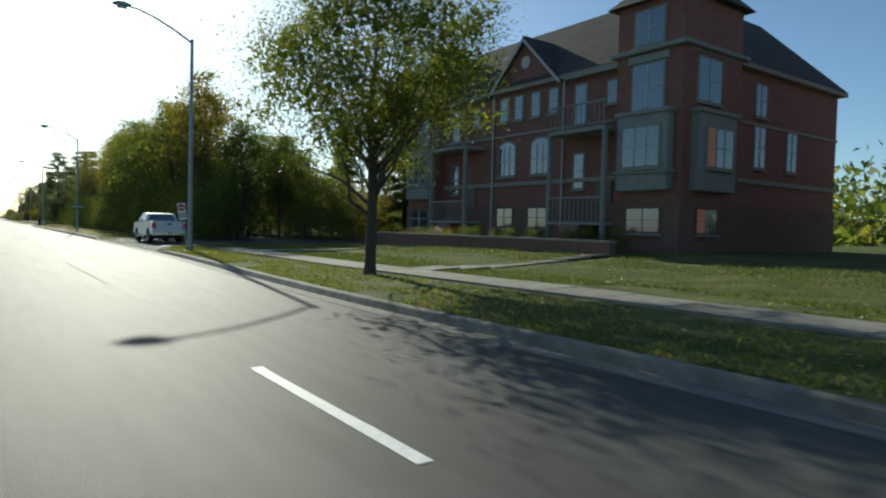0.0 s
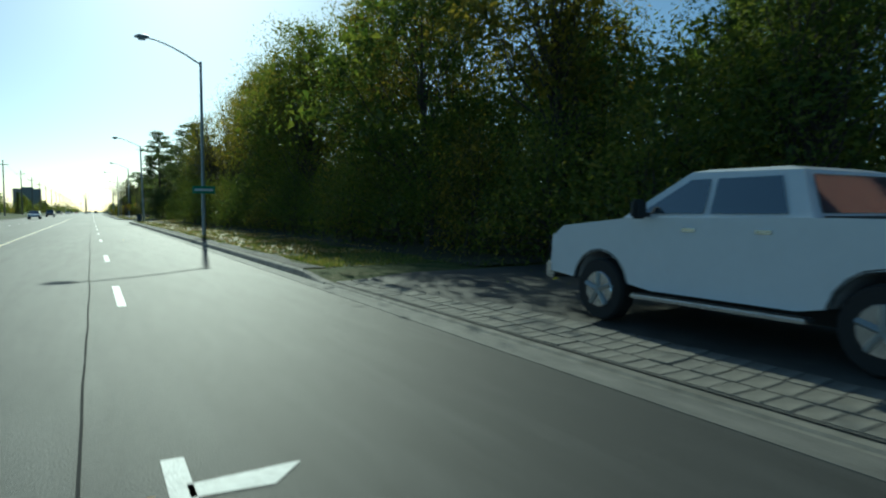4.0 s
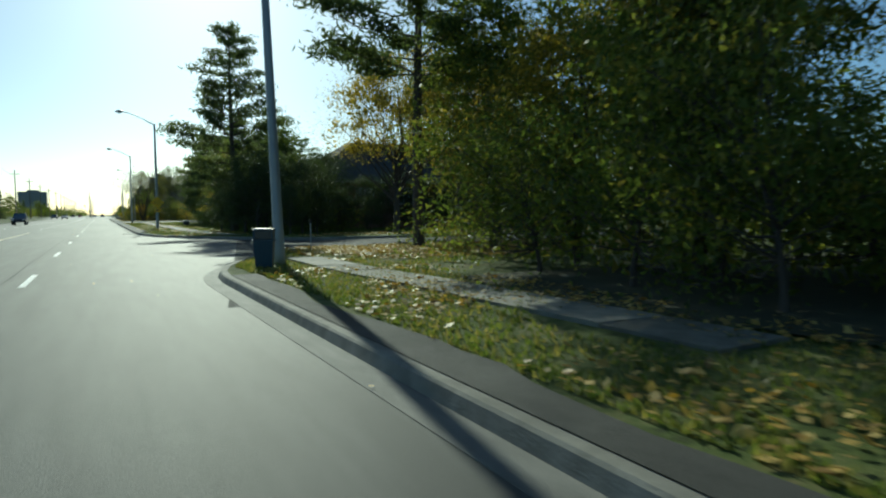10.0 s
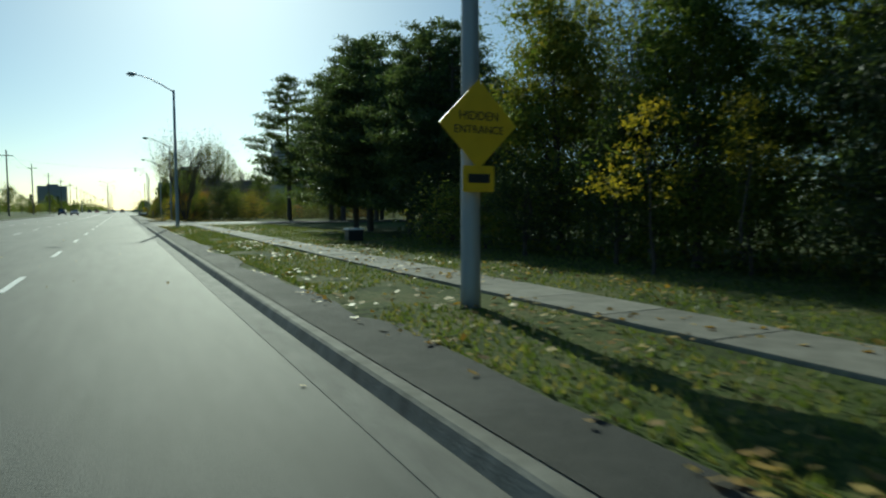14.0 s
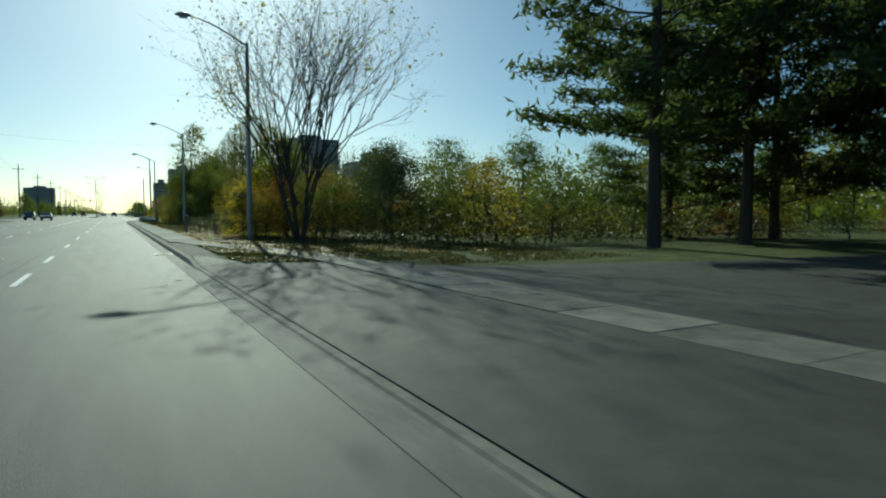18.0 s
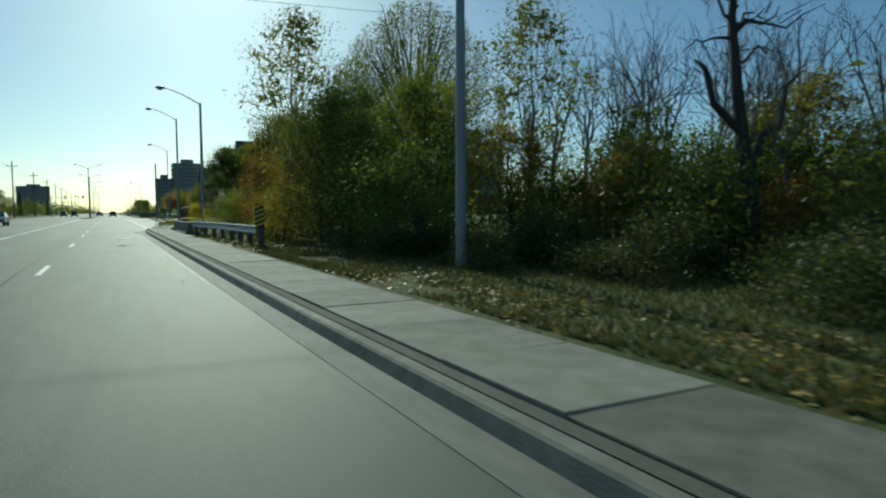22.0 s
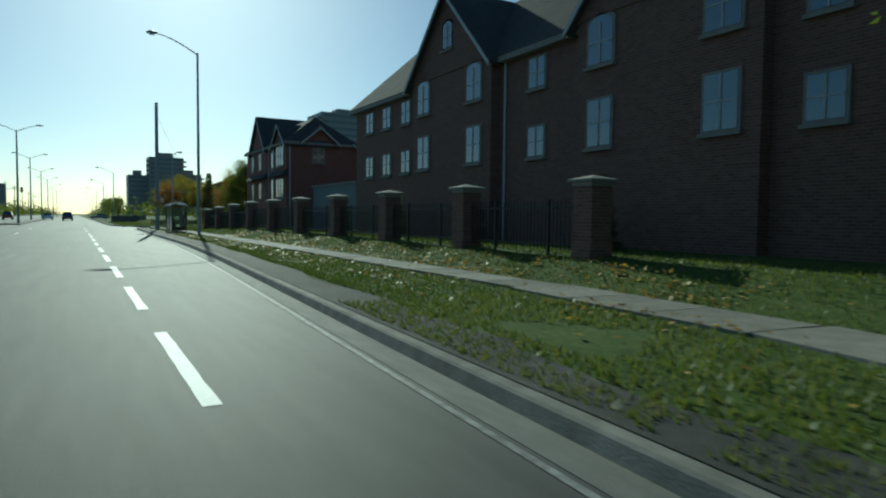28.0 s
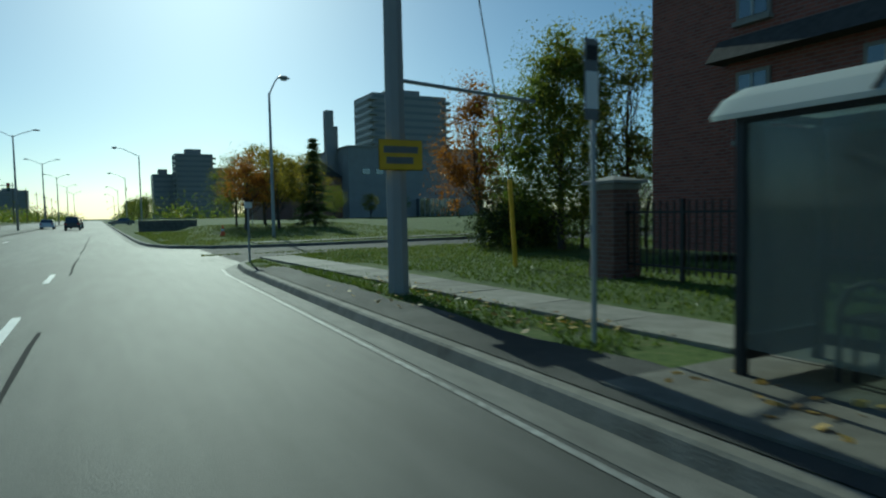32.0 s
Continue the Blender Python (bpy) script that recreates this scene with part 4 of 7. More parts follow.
gt.matrix_world = pose(9.3, 215.6, 0.1, 0, 0, 10)
# creek hollow
for i in range(20):
    plant("weeds", 9.6 + 3.2 * ((i * 0.43) % 1), 221 + i * 1.5, rng.uniform(0.9, 1.3), rng.uniform(0.8, 1.1))
for i in range(26):
    plant("weeds", 7.3 + 4.0 * ((i * 0.37) % 1), 219 + i * 1.6, rng.uniform(0.7, 1.1), rng.uniform(0.5, 0.8))
first(["bare", "bare_b", "bare", "bare", "shrub_o", "bare_b", "shrub_o"], [(15 + 2.1 * (i % 5), 236 - 3.2 * (i % 7) + 8 * (i // 7), 0.62 + 0.05 * (i % 4)) for i in range(28)])
first(["shrub_g", "shrub_o", "cedar", "shrub_y"], [(12.5 + 1.6 * (i % 6), 222 + 1.9 * i, 0.6) for i in range(16)])
first(["cedar", "shrub_g", "bare", "shrub_o", "cedar"], [(16 + 1.9 * (i % 7), 226 + 1.35 * i, 0.75 if i % 5 != 2 else 0.5) for i in range(26)])
first(["green_a", "green_b"], [(10.8, 258.9, 0.6), (13.5, 262, 0.65)])
first(["yellow_b", "orange", "green_b"], [(12.6, 255.6, 0.52), (15.2, 252.4, 0.5), (13.4, 250.6, 0.4), (17.0, 248.4, 0.6), (18.5, 256.5, 0.6)])
first(["bare_b", "bare", "bare_b"], [(14.0, 251.0, 0.85), (15.5, 254.2, 0.95), (16.0, 258.0, 1.0), (17.5, 249.0, 0.9), (18.0, 253.0, 1.0), (19.0, 257.4, 1.05), (20.5, 261.0, 1.1), (21.0, 251.0, 1.0), (22.0, 255.0, 1.1), (23.0, 259.0, 1.15), (15.0, 246.8, 0.8), (18.5, 245.6, 0.9), (24.0, 263.0, 1.2), (21.5, 246.5, 0.95), (26.0, 256.0, 1.15), (24.5, 250.0, 1.1)])
first(["shrub_g", "shrub_g", "shrub_o", "shrub_g"], [(11.6, 252.6, 0.75), (12.8, 247.6, 0.8), (14.4, 253.0, 0.95), (14.2, 245.0, 0.85), (15.6, 249.0, 1.0), (16.8, 254.6, 1.1), (17.6, 244.0, 1.0), (19.4, 249.6, 1.2), (20.2, 255.0, 1.2), (12.2, 243.4, 0.6), (16.0, 241.0, 0.8)])
def dead_tree(name, label, x, y):
    """A crooked dead trunk with broken limbs, one bent low to the side."""
    r = np.random.default_rng(36)
    t = thing(name, label, "tree", "roadside trees", at=pose(x, y, -0.05))
    sh, fine = Shape(), Shape()
    sh.tube([(0.5, 0, -0.2), (0.55, 0, 1.4), (0.35, 0.1, 2.9), (0.0, 0, 4.0), (-0.1, 0.1, 5.6), (0.0, 0, 7.2), (-0.25, 0, 8.6), (-0.1, 0, 10.0)], [0.22, 0.19, 0.16, 0.12, 0.09, 0.07, 0.05, 0.015], 8)
    sh.tube([(0.45, 0, 2.2), (1.1, 0.2, 3.1), (1.6, 0.1, 3.3), (2.1, 0.3, 4.3), (2.6, 0.2, 4.7)], [0.11, 0.09, 0.075, 0.055, 0.015], 7)
    sh.tube([(0.3, 0, 3.0), (-0.5, 0.2, 3.7), (-0.9, 0.1, 4.4), (-1.3, 0, 4.5)], [0.1, 0.08, 0.06, 0.02], 6)
    for k in range(26):
        z = r.uniform(4.4, 9.4)
        a, L = r.choice((0.0, math.pi)) + r.normal() * 0.7, r.uniform(0.5, 1.7) * (11 - z) / 5
        p = Vector((-0.05, 0, z))
        q = p + Vector((math.cos(a) * L, math.sin(a) * L, L * r.uniform(0.1, 0.7)))
        fine.tube(limb_points(p, q, r, 0.35), [0.045, 0.035, 0.028, 0.02, 0.008], 4, cap=False)
        for _ in range(2):
            e = q + Vector(r.normal(size=3)) * 0.35 * L
            fine.tube([p.lerp(q, r.uniform(0.5, 0.9)), e], [0.016, 0.005], 3, cap=False)
    part("trunk", sh, M_BARK, t)
    part("branch", fine, M_BARK, t)
    return t


dead_tree("dead_tree", "crooked dead tree with broken limbs", 12.7, 247.0)
wl = willow("willow_tree", "broad weeping willow with hanging olive leaves", 61, 16.5, 6.4)
wl.matrix_world = pose(20.3, 279.4, -0.2)
first(["sparse", "green_b", "shrub_g", "shrub_g"], [(10.6, 278.0, 1.5), (10.5, 263, 0.55), (8.4, 254, 0.9), (8.2, 259.5, 1.0), (12.9, 255.1, 0.9)])
first(["green_a", "rust", "shrub_g", "rust", "bare"], [(8.6, 264.5, 0.6), (11.4, 270, 0.8), (8.8, 275.5, 0.8), (9.4, 278.6, 0.62), (9.4, 281.4, 0.75), (12.5, 272, 0.8), (11.6, 275.8, 0.85), (9.6, 273.0, 0.7), (8.2, 276.6, 0.5), (13.4, 273.6, 1.25)])
first(["bare_b"], [(12.8, 276.4, 1.3), (14.8, 277.2, 1.4), (16.5, 279.8, 1.4)])
plant("park_g", 13.6, 286.4, 1.1)
first(["shrub_y", "shrub_o", "shrub_g"], [(7.4, 268, 0.7), (7.6, 272, 0.7), (7.6, 278.5, 0.7), (7.0, 264.5, 0.9)])
# before the brick houses
plant("park_g", 12.1, 311.8, 1.65, 1.2, label="rounded green tree on the lawn")
first(["thin", "wood_y", "wood_g"], [(14.0, 300.2, 0.85), (16.6, 304.6, 0.8)])
first(["rust", "shrub_g"], [(15.0, 298.6, 0.72), (16.5, 298.2, 1.0), (18.4, 300.0, 0.75)])
first(["cedar"], [(16.4, 299.5, 0.7), (19.5, 302.5, 0.75), (21.5, 299.5, 0.75)])
first(["wood_y", "wood_g"], [(14.6, 305.8, 0.74), (17.4, 308.6, 0.95), (18.6, 311.4, 1.0), (16.2, 303.4, 0.72)])
first(["shrub_g", "shrub_g", "shrub_y"], [(15.2, 309.0, 1.2), (17.0, 306.5, 1.2), (14.6, 303.0, 1.0), (17.5, 301, 1.0), (19.5, 307, 1.2), (13.2, 311.2, 0.9)])
first(["rust", "shrub_o", "shrub_g", "rust", "shrub_o"], [(13.8, 276.8, 0.8), (15.8, 280.0, 1.0), (11.6, 275.2, 0.95), (13.0, 279.2, 0.8), (15.0, 276.4, 1.0), (17.6, 279.0, 0.9), (18.6, 284.0, 1.1), (14.6, 274.6, 1.0), (16.4, 277.6, 0.95), (19.4, 281.6, 1.2)])
vb = broadleaf("vine_shrub", "bright yellow-leaved vine shrub behind the barrier", 75, 2.0, 0.62, 0.15, L_VINE, 36, 40, 0.14, trunk_r=0.04, twig=0.3, category="shrub")
vb.matrix_world = pose(5.75, 282.5, 0.1) @ Matrix.Diagonal((0.72, 0.72, 0.9, 1))
copy_thing(vb, pose(6.1, 281.5, 0.1, 0, 0, 80) @ Matrix.Diagonal((0.5, 0.5, 0.8, 1)))
first(["cedar", "shrub_g"], [(8.6, 284.6, 0.5), (9.8, 286.6, 0.8), (11.2, 289.0, 0.6), (8.9, 281.6, 0.8), (10.6, 283.2, 0.7), (12.6, 290.6, 0.85), (7.6, 281.0, 0.45)])
first(["green_b", "wood_g"], [(14.5, 289, 0.72), (14.2, 309.5, 0.68), (22.0, 296.5, 0.8)])
first(["shrub_g"], [(10.4 + 1.7 * i, 296.2 + 0.6 * i, 0.5) for i in range(5)])


def undergrowth(name, n, box, top, size, material, label, seed):
    """Low tangle that darkens the ground between trunks."""
    r = np.random.default_rng(seed)
    x, y = r.uniform(box[0], box[1], n), r.uniform(box[2], box[3], n)
    z = np.array([land(a, b) for a, b in zip(x, y)]) + np.minimum(np.abs(r.normal(size=n)), 1.8) * top * 0.5 + 0.05
    v, f = leaf_quads(np.stack([x, y, z], 1), size, r)
    return tagged(cloud(name, v, f, material), label, "undergrowth", kind="stuff")


undergrowth("undergrowth", 20000, (8.6, 22, 9.5, 84), 2.2, 0.28, L_GREEN, "dense dark undergrowth between the trunks", 81)
undergrowth("undergrowth", 14000, (10.4, 16, 110, 148), 1.6, 0.17, L_GREEN, "low dark growth under the park trees", 82)
undergrowth("undergrowth", 14000, (9.6, 34, 199, 215), 2.0, 0.2, L_WEED, "yellowing scrub beyond the driveway", 83)
undergrowth("undergrowth", 20000, (9.5, 24, 217, 292), 1.8, 0.16, L_WEED, "tall weeds in the creek hollow", 84)
undergrowth("undergrowth", 14000, (12.5, 24, 238, 264), 3.0, 0.2, L_GREEN, "dense dark thicket in the creek hollow", 86)
undergrowth("undergrowth", 6000, (15, 26, 296, 314), 2.0, 0.3, L_GREEN, "dark growth under the trees by the houses", 85)

# ---- lamp posts ----
def lamp_post(x, y, h, arm=2.4, pole=M_POLE, r0=0.115, z=None, lean=(0, 0), head_z=None):
    z = land(x, y) if z is None else z
    t = thing("street_lamp", "tapered grey street lamp with a curved arm", "street lamp", "street lamps", at=pose(x, y, z, *lean, 0))
    part("pole", Shape().tube([(0, 0, -0.2), (0, 0, 0.3), (0, 0, h * 0.5), (0, 0, h - 0.9)], [r0 * 1.08, r0, r0 * 0.8, r0 * 0.6], 12), pole, t, smooth=True)
    pts = [(0.02, 0, h - 1.05), (-arm * 0.3, 0, h - 0.62), (-arm * 0.6, 0, h - 0.28), (-arm * 0.85, 0, h - 0.08), (-arm, 0, h - 0.03)]
    part("arm", Shape().tube(pts, [0.045, 0.04, 0.037, 0.034, 0.03], 8), pole, t, smooth=True)
    hd = Shape()
    hd.tube([(-arm + 0.05, 0, h), (-arm - 0.12, 0, h + 0.02), (-arm - 0.4, 0, h + 0.01), (-arm - 0.62, 0, h - 0.03)], [0.05, 0.1, 0.12, 0.04], 8)
    head = part("lamp_head", hd, M_LAMP, t, smooth=True)
    part("lens", Shape().tube([(-arm - 0.12, 0, h - 0.09), (-arm - 0.45, 0, h - 0.1)], [0.07, 0.07], 8), M_LENS, head)
    return t


POLES = [(3.62, -6.4, 9.8), (3.72, 35.0, 9.7), (4.25, 86.0, 10.1), (4.8, 131.6, 10.0), (4.5, 174.7, 10.7), (6.4, 210.2, 9.9), (7.25, 249.6, 10.1), (6.7, 288.3, 10.2), (7.2, 312.8, 12.2), (9.5, 356.6, 12.6), (9, 450, 10), (9, 500, 10), (9, 560, 10), (9, 620, 10)]
for x, y, h in POLES:
    lamp_post(x, y, h, lean=(-3.8, -1.0) if y == 86.0 else (0, 0), r0=0.13 if 80 < y < 320 else 0.105)


cl = lamp_post(12.9, 396.8, 8.9, arm=0.55, r0=0.1)
cl.rotation_euler = (0, 0, math.pi)


def double_lamp(x, y, h=12.5):
    t = thing("median_lamp", "tall median street lamp with two arms", "street lamp", "median lamps", at=pose(x, y, 0))
    part("pole", Shape().tube([(0, 0, -0.1), (0, 0, h * 0.5), (0, 0, h - 0.7)], [0.15, 0.12, 0.08], 10), M_POLE, t, smooth=True)
    for s in (-1, 1):
        part("arm", Shape().tube([(0, 0, h - 0.9), (s * 1.0, 0, h - 0.4), (s * 2.2, 0, h)], 0.04, 6), M_POLE, t)
        part("lamp_head", Shape().tube([(s * 2.1, 0, h + 0.02), (s * 2.5, 0, h + 0.03), (s * 2.9, 0, h)], [0.06, 0.12, 0.05], 8), M_LAMP, t)
    return t


dl = double_lamp(-3.7, 409)
for y in (455, 500, 545, 600, 660):
    copy_thing(dl, pose(-4.6, y, 0))
md = Shape().prism([(-5.6, 0.0), (-5.55, 0.15), (-3.05, 0.15), (-3.0, 0.0)], "y", 402, 700)
tagged(part("median", md, M_CONC), "raised concrete median", "median", kind="structure")


def utility_pole(x, y, h):
    t = thing("utility_pole", "tall weathered wooden utility pole with crossarm", "utility pole", "utility poles", at=pose(x, y, -0.06))
    part("pole", Shape().tube([(0, 0, -0.2), (0, 0, h)], [0.2, 0.12], 8), M_WOODP, t)
    part("crossarm", Shape().box(-1.2, 1.2, -0.06, 0.06, h - 1.3, h - 1.15), M_WOODP, t)
    for sx in (-1.05, 0.0, 1.05):
        part("insulator", Shape().tube([(sx, 0, h - 1.15), (sx, 0, h - 0.95)], [0.05, 0.03], 6), M_LENS, t)
    return t


up = utility_pole(-21, 150, 14.5)
for i in range(1, 15):
    copy_thing(up, pose(-21 + 0.4 * math.sin(i), 150 + i * 47, -0.06))
for i in range(2):
    copy_thing(up, pose(-21, 103 - i * 47, -0.06))
wires = thing("overhead_wire", "thin dark overhead wires sagging between poles", "wires")
for i in range(-2, 14):
    for dx in (-1.05, 1.05):
        a, b = Vector((-21 + dx, 150 + i * 47, 13.4)), Vector((-21 + dx, 197 + i * 47, 13.4))
        part("wire", Shape().tube([a.lerp(b, k / 6) + Vector((0, 0, -1.2 * math.sin(math.pi * k / 6))) for k in range(7)], 0.018, 4, cap=False), M_DARK, wires)

part("wire", Shape().tube([Vector((-21, 265, 11.2)).lerp(Vector((14, 262, 9.6)), k / 8) + Vector((0, 0, -0.9 * math.sin(math.pi * k / 8))) for k in range(9)], 0.009, 4, cap=False), M_DARK, wires)

# ---- far left side: kerb, hedge and trees ----
lk = Shape().prism([(-13.0, 0.0), (-13.05, 0.14), (-13.3, 0.14), (-13.3, -0.05)], "y", -140, 300)
lk.prism([(-19.0, 0.0), (-19.05, 0.14), (-19.3, 0.14), (-19.3, -0.05)], "y", 320, 900)
tagged(part("kerb_far_side", lk, M_CONC), "concrete kerb on the far side", "kerb", kind="structure")
lv = Shape().add([(-13.3, -140, 0.12), (-60, -140, 0.4), (-60, 900, 0.4), (-19.3, 900, 0.12), (-19.3, 320, 0.12), (-13.3, 300, 0.12)], [(0, 1, 2, 3, 4, 5)])
tagged(part("ground_verge_far_side", lv, M_GRASS), "grass verge on the far side", "grass", kind="structure")
for i in range(34):
    k = ("shrub_g", "green_b", "shrub_y", "spruce", "shrub_g", "green_a")[i % 6]
    plant(k, -27 - 4 * ((i * 0.61) % 1), 60 + i * 17, rng.uniform(0.55, 0.8) if k in ("green_a", "green_b", "spruce") else rng.uniform(1.0, 1.5), z=0.1)
# far woods closing the view along the road, and behind everything on the right
r_f = np.random.default_rng(5)
cen = []
for _ in range(500):
    y = r_f.uniform(620, 1500)
    side = r_f.choice((-1, 1))
    x = side * r_f.uniform(16 if side > 0 else 24, 120) + (y - 620) * 0.01
    hh = r_f.uniform(5, 11)
    cen.append(np.stack([x + r_f.normal(size=90) * 4, y + r_f.normal(size=90) * 4, np.abs(r_f.normal(size=90)) * hh * 0.45 + 0.5], 1))
for _ in range(520):
    y, x = r_f.uniform(-60, 420), r_f.uniform(60, 130)
    hh = r_f.uniform(7, 13)
    cen.append(np.stack([x + r_f.normal(size=90) * 3, y + r_f.normal(size=90) * 3, np.abs(r_f.normal(size=90)) * hh * 0.4 + 0.5], 1))
v, f = leaf_quads(np.concatenate(cen), 1.25, r_f)
tagged(cloud("far_woods", v, f, L_GREEN), "distant mixed woods along the horizon", "woods", kind="stuff")

# ---- vehicles ----
def wheel(parent, x, y, r, w, out):
    ty = part("wheel", Shape().tube([(x, y, r), (x + w * out * 0.15, y, r), (x + w * out * 0.85, y, r), (x + w * out, y, r)], [r * 0.93, r, r, r * 0.93], 20), M_DARK, parent, "black rubber tyre")
    part("rim", Shape().tube([(x + w * out * 0.9, y, r), (x + w * out * 1.04, y, r)], [r * 0.64, r * 0.56], 16), M_CHROME, ty, "bright metal rim")
    sp = Shape()
    for k in range(5):
        a = 2 * math.pi * k / 5 + 0.3
        sp.tube([(x + w * out * 1.06, y, r), (x + w * out * 1.06, y + math.cos(a) * r * 0.56, r + math.sin(a) * r * 0.56)], 0.03, 5)
    part("spoke", sp, M_STEEL, ty)
    return ty


def arch_points(cy, cz, r, z):
    a0 = math.asin((z - cz) / r)
    return [(cy + r * math.cos(a), cz + r * math.sin(a)) for a in np.linspace(a0, math.pi - a0, 9)]


def pickup(m):
    t = thing("pickup_truck", "white crew-cab pickup truck parked on the driveway", "pickup truck")
    W = 0.93
    side = [(0.02, 0.55), (0.0, 1.27), (1.9, 1.29), (3.95, 1.27), (5.1, 1.16), (5.32, 1.0), (5.36, 0.55)] + arch_points(4.42, 0.4, 0.47, 0.5) + [(3.6, 0.45), (1.9, 0.45)] + arch_points(1.18, 0.4, 0.47, 0.5)
    body = Shape().prism(side, "x", -W, W)
    part("body", body, M_WHITE, t, "white painted body")
    cab = Shape()
    lo, hi = [(1.78, 1.27), (4.05, 1.27)], [(2.0, 1.74), (3.2, 1.76)]
    cab.add([(-W + 0.02, 1.78, 1.27), (W - 0.02, 1.78, 1.27), (W - 0.02, 4.05, 1.27), (-W + 0.02, 4.05, 1.27), (-0.76, 1.98, 1.73), (0.76, 1.98, 1.73), (0.76, 3.2, 1.76), (-0.76, 3.2, 1.76), (-0.6, 2.2, 1.78), (0.6, 2.2, 1.78), (0.6, 3.1, 1.79), (-0.6, 3.1, 1.79)],
            [(0, 1, 5, 4), (1, 2, 6, 5), (2, 3, 7, 6), (3, 0, 4, 7), (4, 5, 9, 8), (5, 6, 10, 9), (6, 7, 11, 10), (7, 4, 8, 11), (8, 9, 10, 11)])
    part("cab", cab, M_WHITE, t)
    part("rear_window", Shape().add([(-0.76, 1.795, 1.33), (0.76, 1.795, 1.33), (0.66, 1.945, 1.69), (-0.66, 1.945, 1.69)], [(0, 1, 2, 3)]), M_WGLASS, t, "dark tinted glass")
    part("windscreen", Shape().add([(-0.8, 4.0, 1.32), (0.8, 4.0, 1.32), (0.68, 3.27, 1.73), (-0.68, 3.27, 1.73)], [(0, 1, 2, 3)]), M_WGLASS, t, "dark tinted glass")
    for s in (-1, 1):
        for a, b, c, d in ((2.02, 2.85, 2.16, 2.85), (2.93, 3.78, 2.93, 3.18)):
            part("side_window", Shape().add([(s * 0.912, a, 1.32), (s * 0.912, b, 1.32), (s * 0.788, d, 1.68), (s * 0.788, c, 1.68)], [(0, 1, 2, 3)]), M_WGLASS, t, "dark tinted glass")
        for y in (2.15, 3.0):
            part("door_handle", Shape().box(s * 0.93 - 0.025, s * 0.93 + 0.025, y, y + 0.17, 1.13, 1.17, 0.008), M_CHROME, t, "chrome handle")
        mr = part("mirror", Shape().box(s * 1.06 - 0.1, s * 1.06 + 0.1, 3.62, 3.72, 1.26, 1.48, 0.03), M_BLACKM, t, "black mirror housing")
        part("mirror_arm", Shape().box(min(s * 0.9, s * 1.0), max(s * 0.9, s * 1.0), 3.64, 3.7, 1.28, 1.33), M_BLACKM, mr)
        part("tail_lamp", Shape().box(s * 0.84 - 0.1, s * 0.84 + 0.1, -0.025, 0.06, 0.88, 1.2, 0.015), M_TAIL, t, "red tail lamp")
        part("running_board", Shape().box(s * 0.95 - 0.1, s * 0.95 + 0.06, 1.75, 3.8, 0.36, 0.41, 0.015), M_CHROME, t, "bright running board")
        part("headlamp", Shape().box(s * 0.75 - 0.14, s * 0.75 + 0.14, 5.28, 5.38, 0.9, 1.05, 0.015), M_LENS, t)
        for y in (1.18, 4.42):
            wheel(t, s * 0.68, y, 0.385, 0.25, s)
            part("wheel_arch", Shape().tube([(s * 0.9, y + 0.485 * math.cos(a), 0.4 + 0.485 * math.sin(a)) for a in np.linspace(0.2, math.pi - 0.2, 9)], 0.035, 5), M_DARK, t, "black wheel-arch trim")
    tg = part("tailgate", Shape().box(-0.73, 0.73, -0.025, 0.02, 0.72, 1.29, 0.015), M_WHITE, t)
    part("tailgate_handle", Shape().box(-0.13, 0.13, -0.04, 0.0, 1.08, 1.17, 0.01), M_BLACKM, tg, "black handle")
    part("bed_cover", Shape().box(-0.84, 0.84, 0.08, 1.75, 1.27, 1.305, 0.01), M_BLACKM, t, "black bed cover")
    bp = part("rear_bumper", Shape().box(-0.94, 0.94, -0.17, 0.06, 0.48, 0.66, 0.03), M_CHROME, t, "chrome step bumper")
    part("number_plate", Shape().box(-0.16, 0.16, -0.182, -0.165, 0.5, 0.62), M_SWHITE, bp, "white plate with a plain bar")
    part("plate_bar", Shape().box(-0.12, 0.12, -0.187, -0.18, 0.54, 0.58), M_SGREY, bp)
    part("front_bumper", Shape().box(-0.94, 0.94, 5.3, 5.46, 0.45, 0.68, 0.03), M_CHROME, t)
    part("underbody", Shape().box(-0.62, 0.62, 0.3, 5.1, 0.3, 0.56), M_DARK, t)
    t.matrix_world = m
    return t


pickup(Matrix.Translation((4.6, 1.75, 0.15)) @ pose(0, 0, 0, 0, 0, 0.5) @ Matrix.Diagonal((0.92, 0.92, 0.92, 1)))


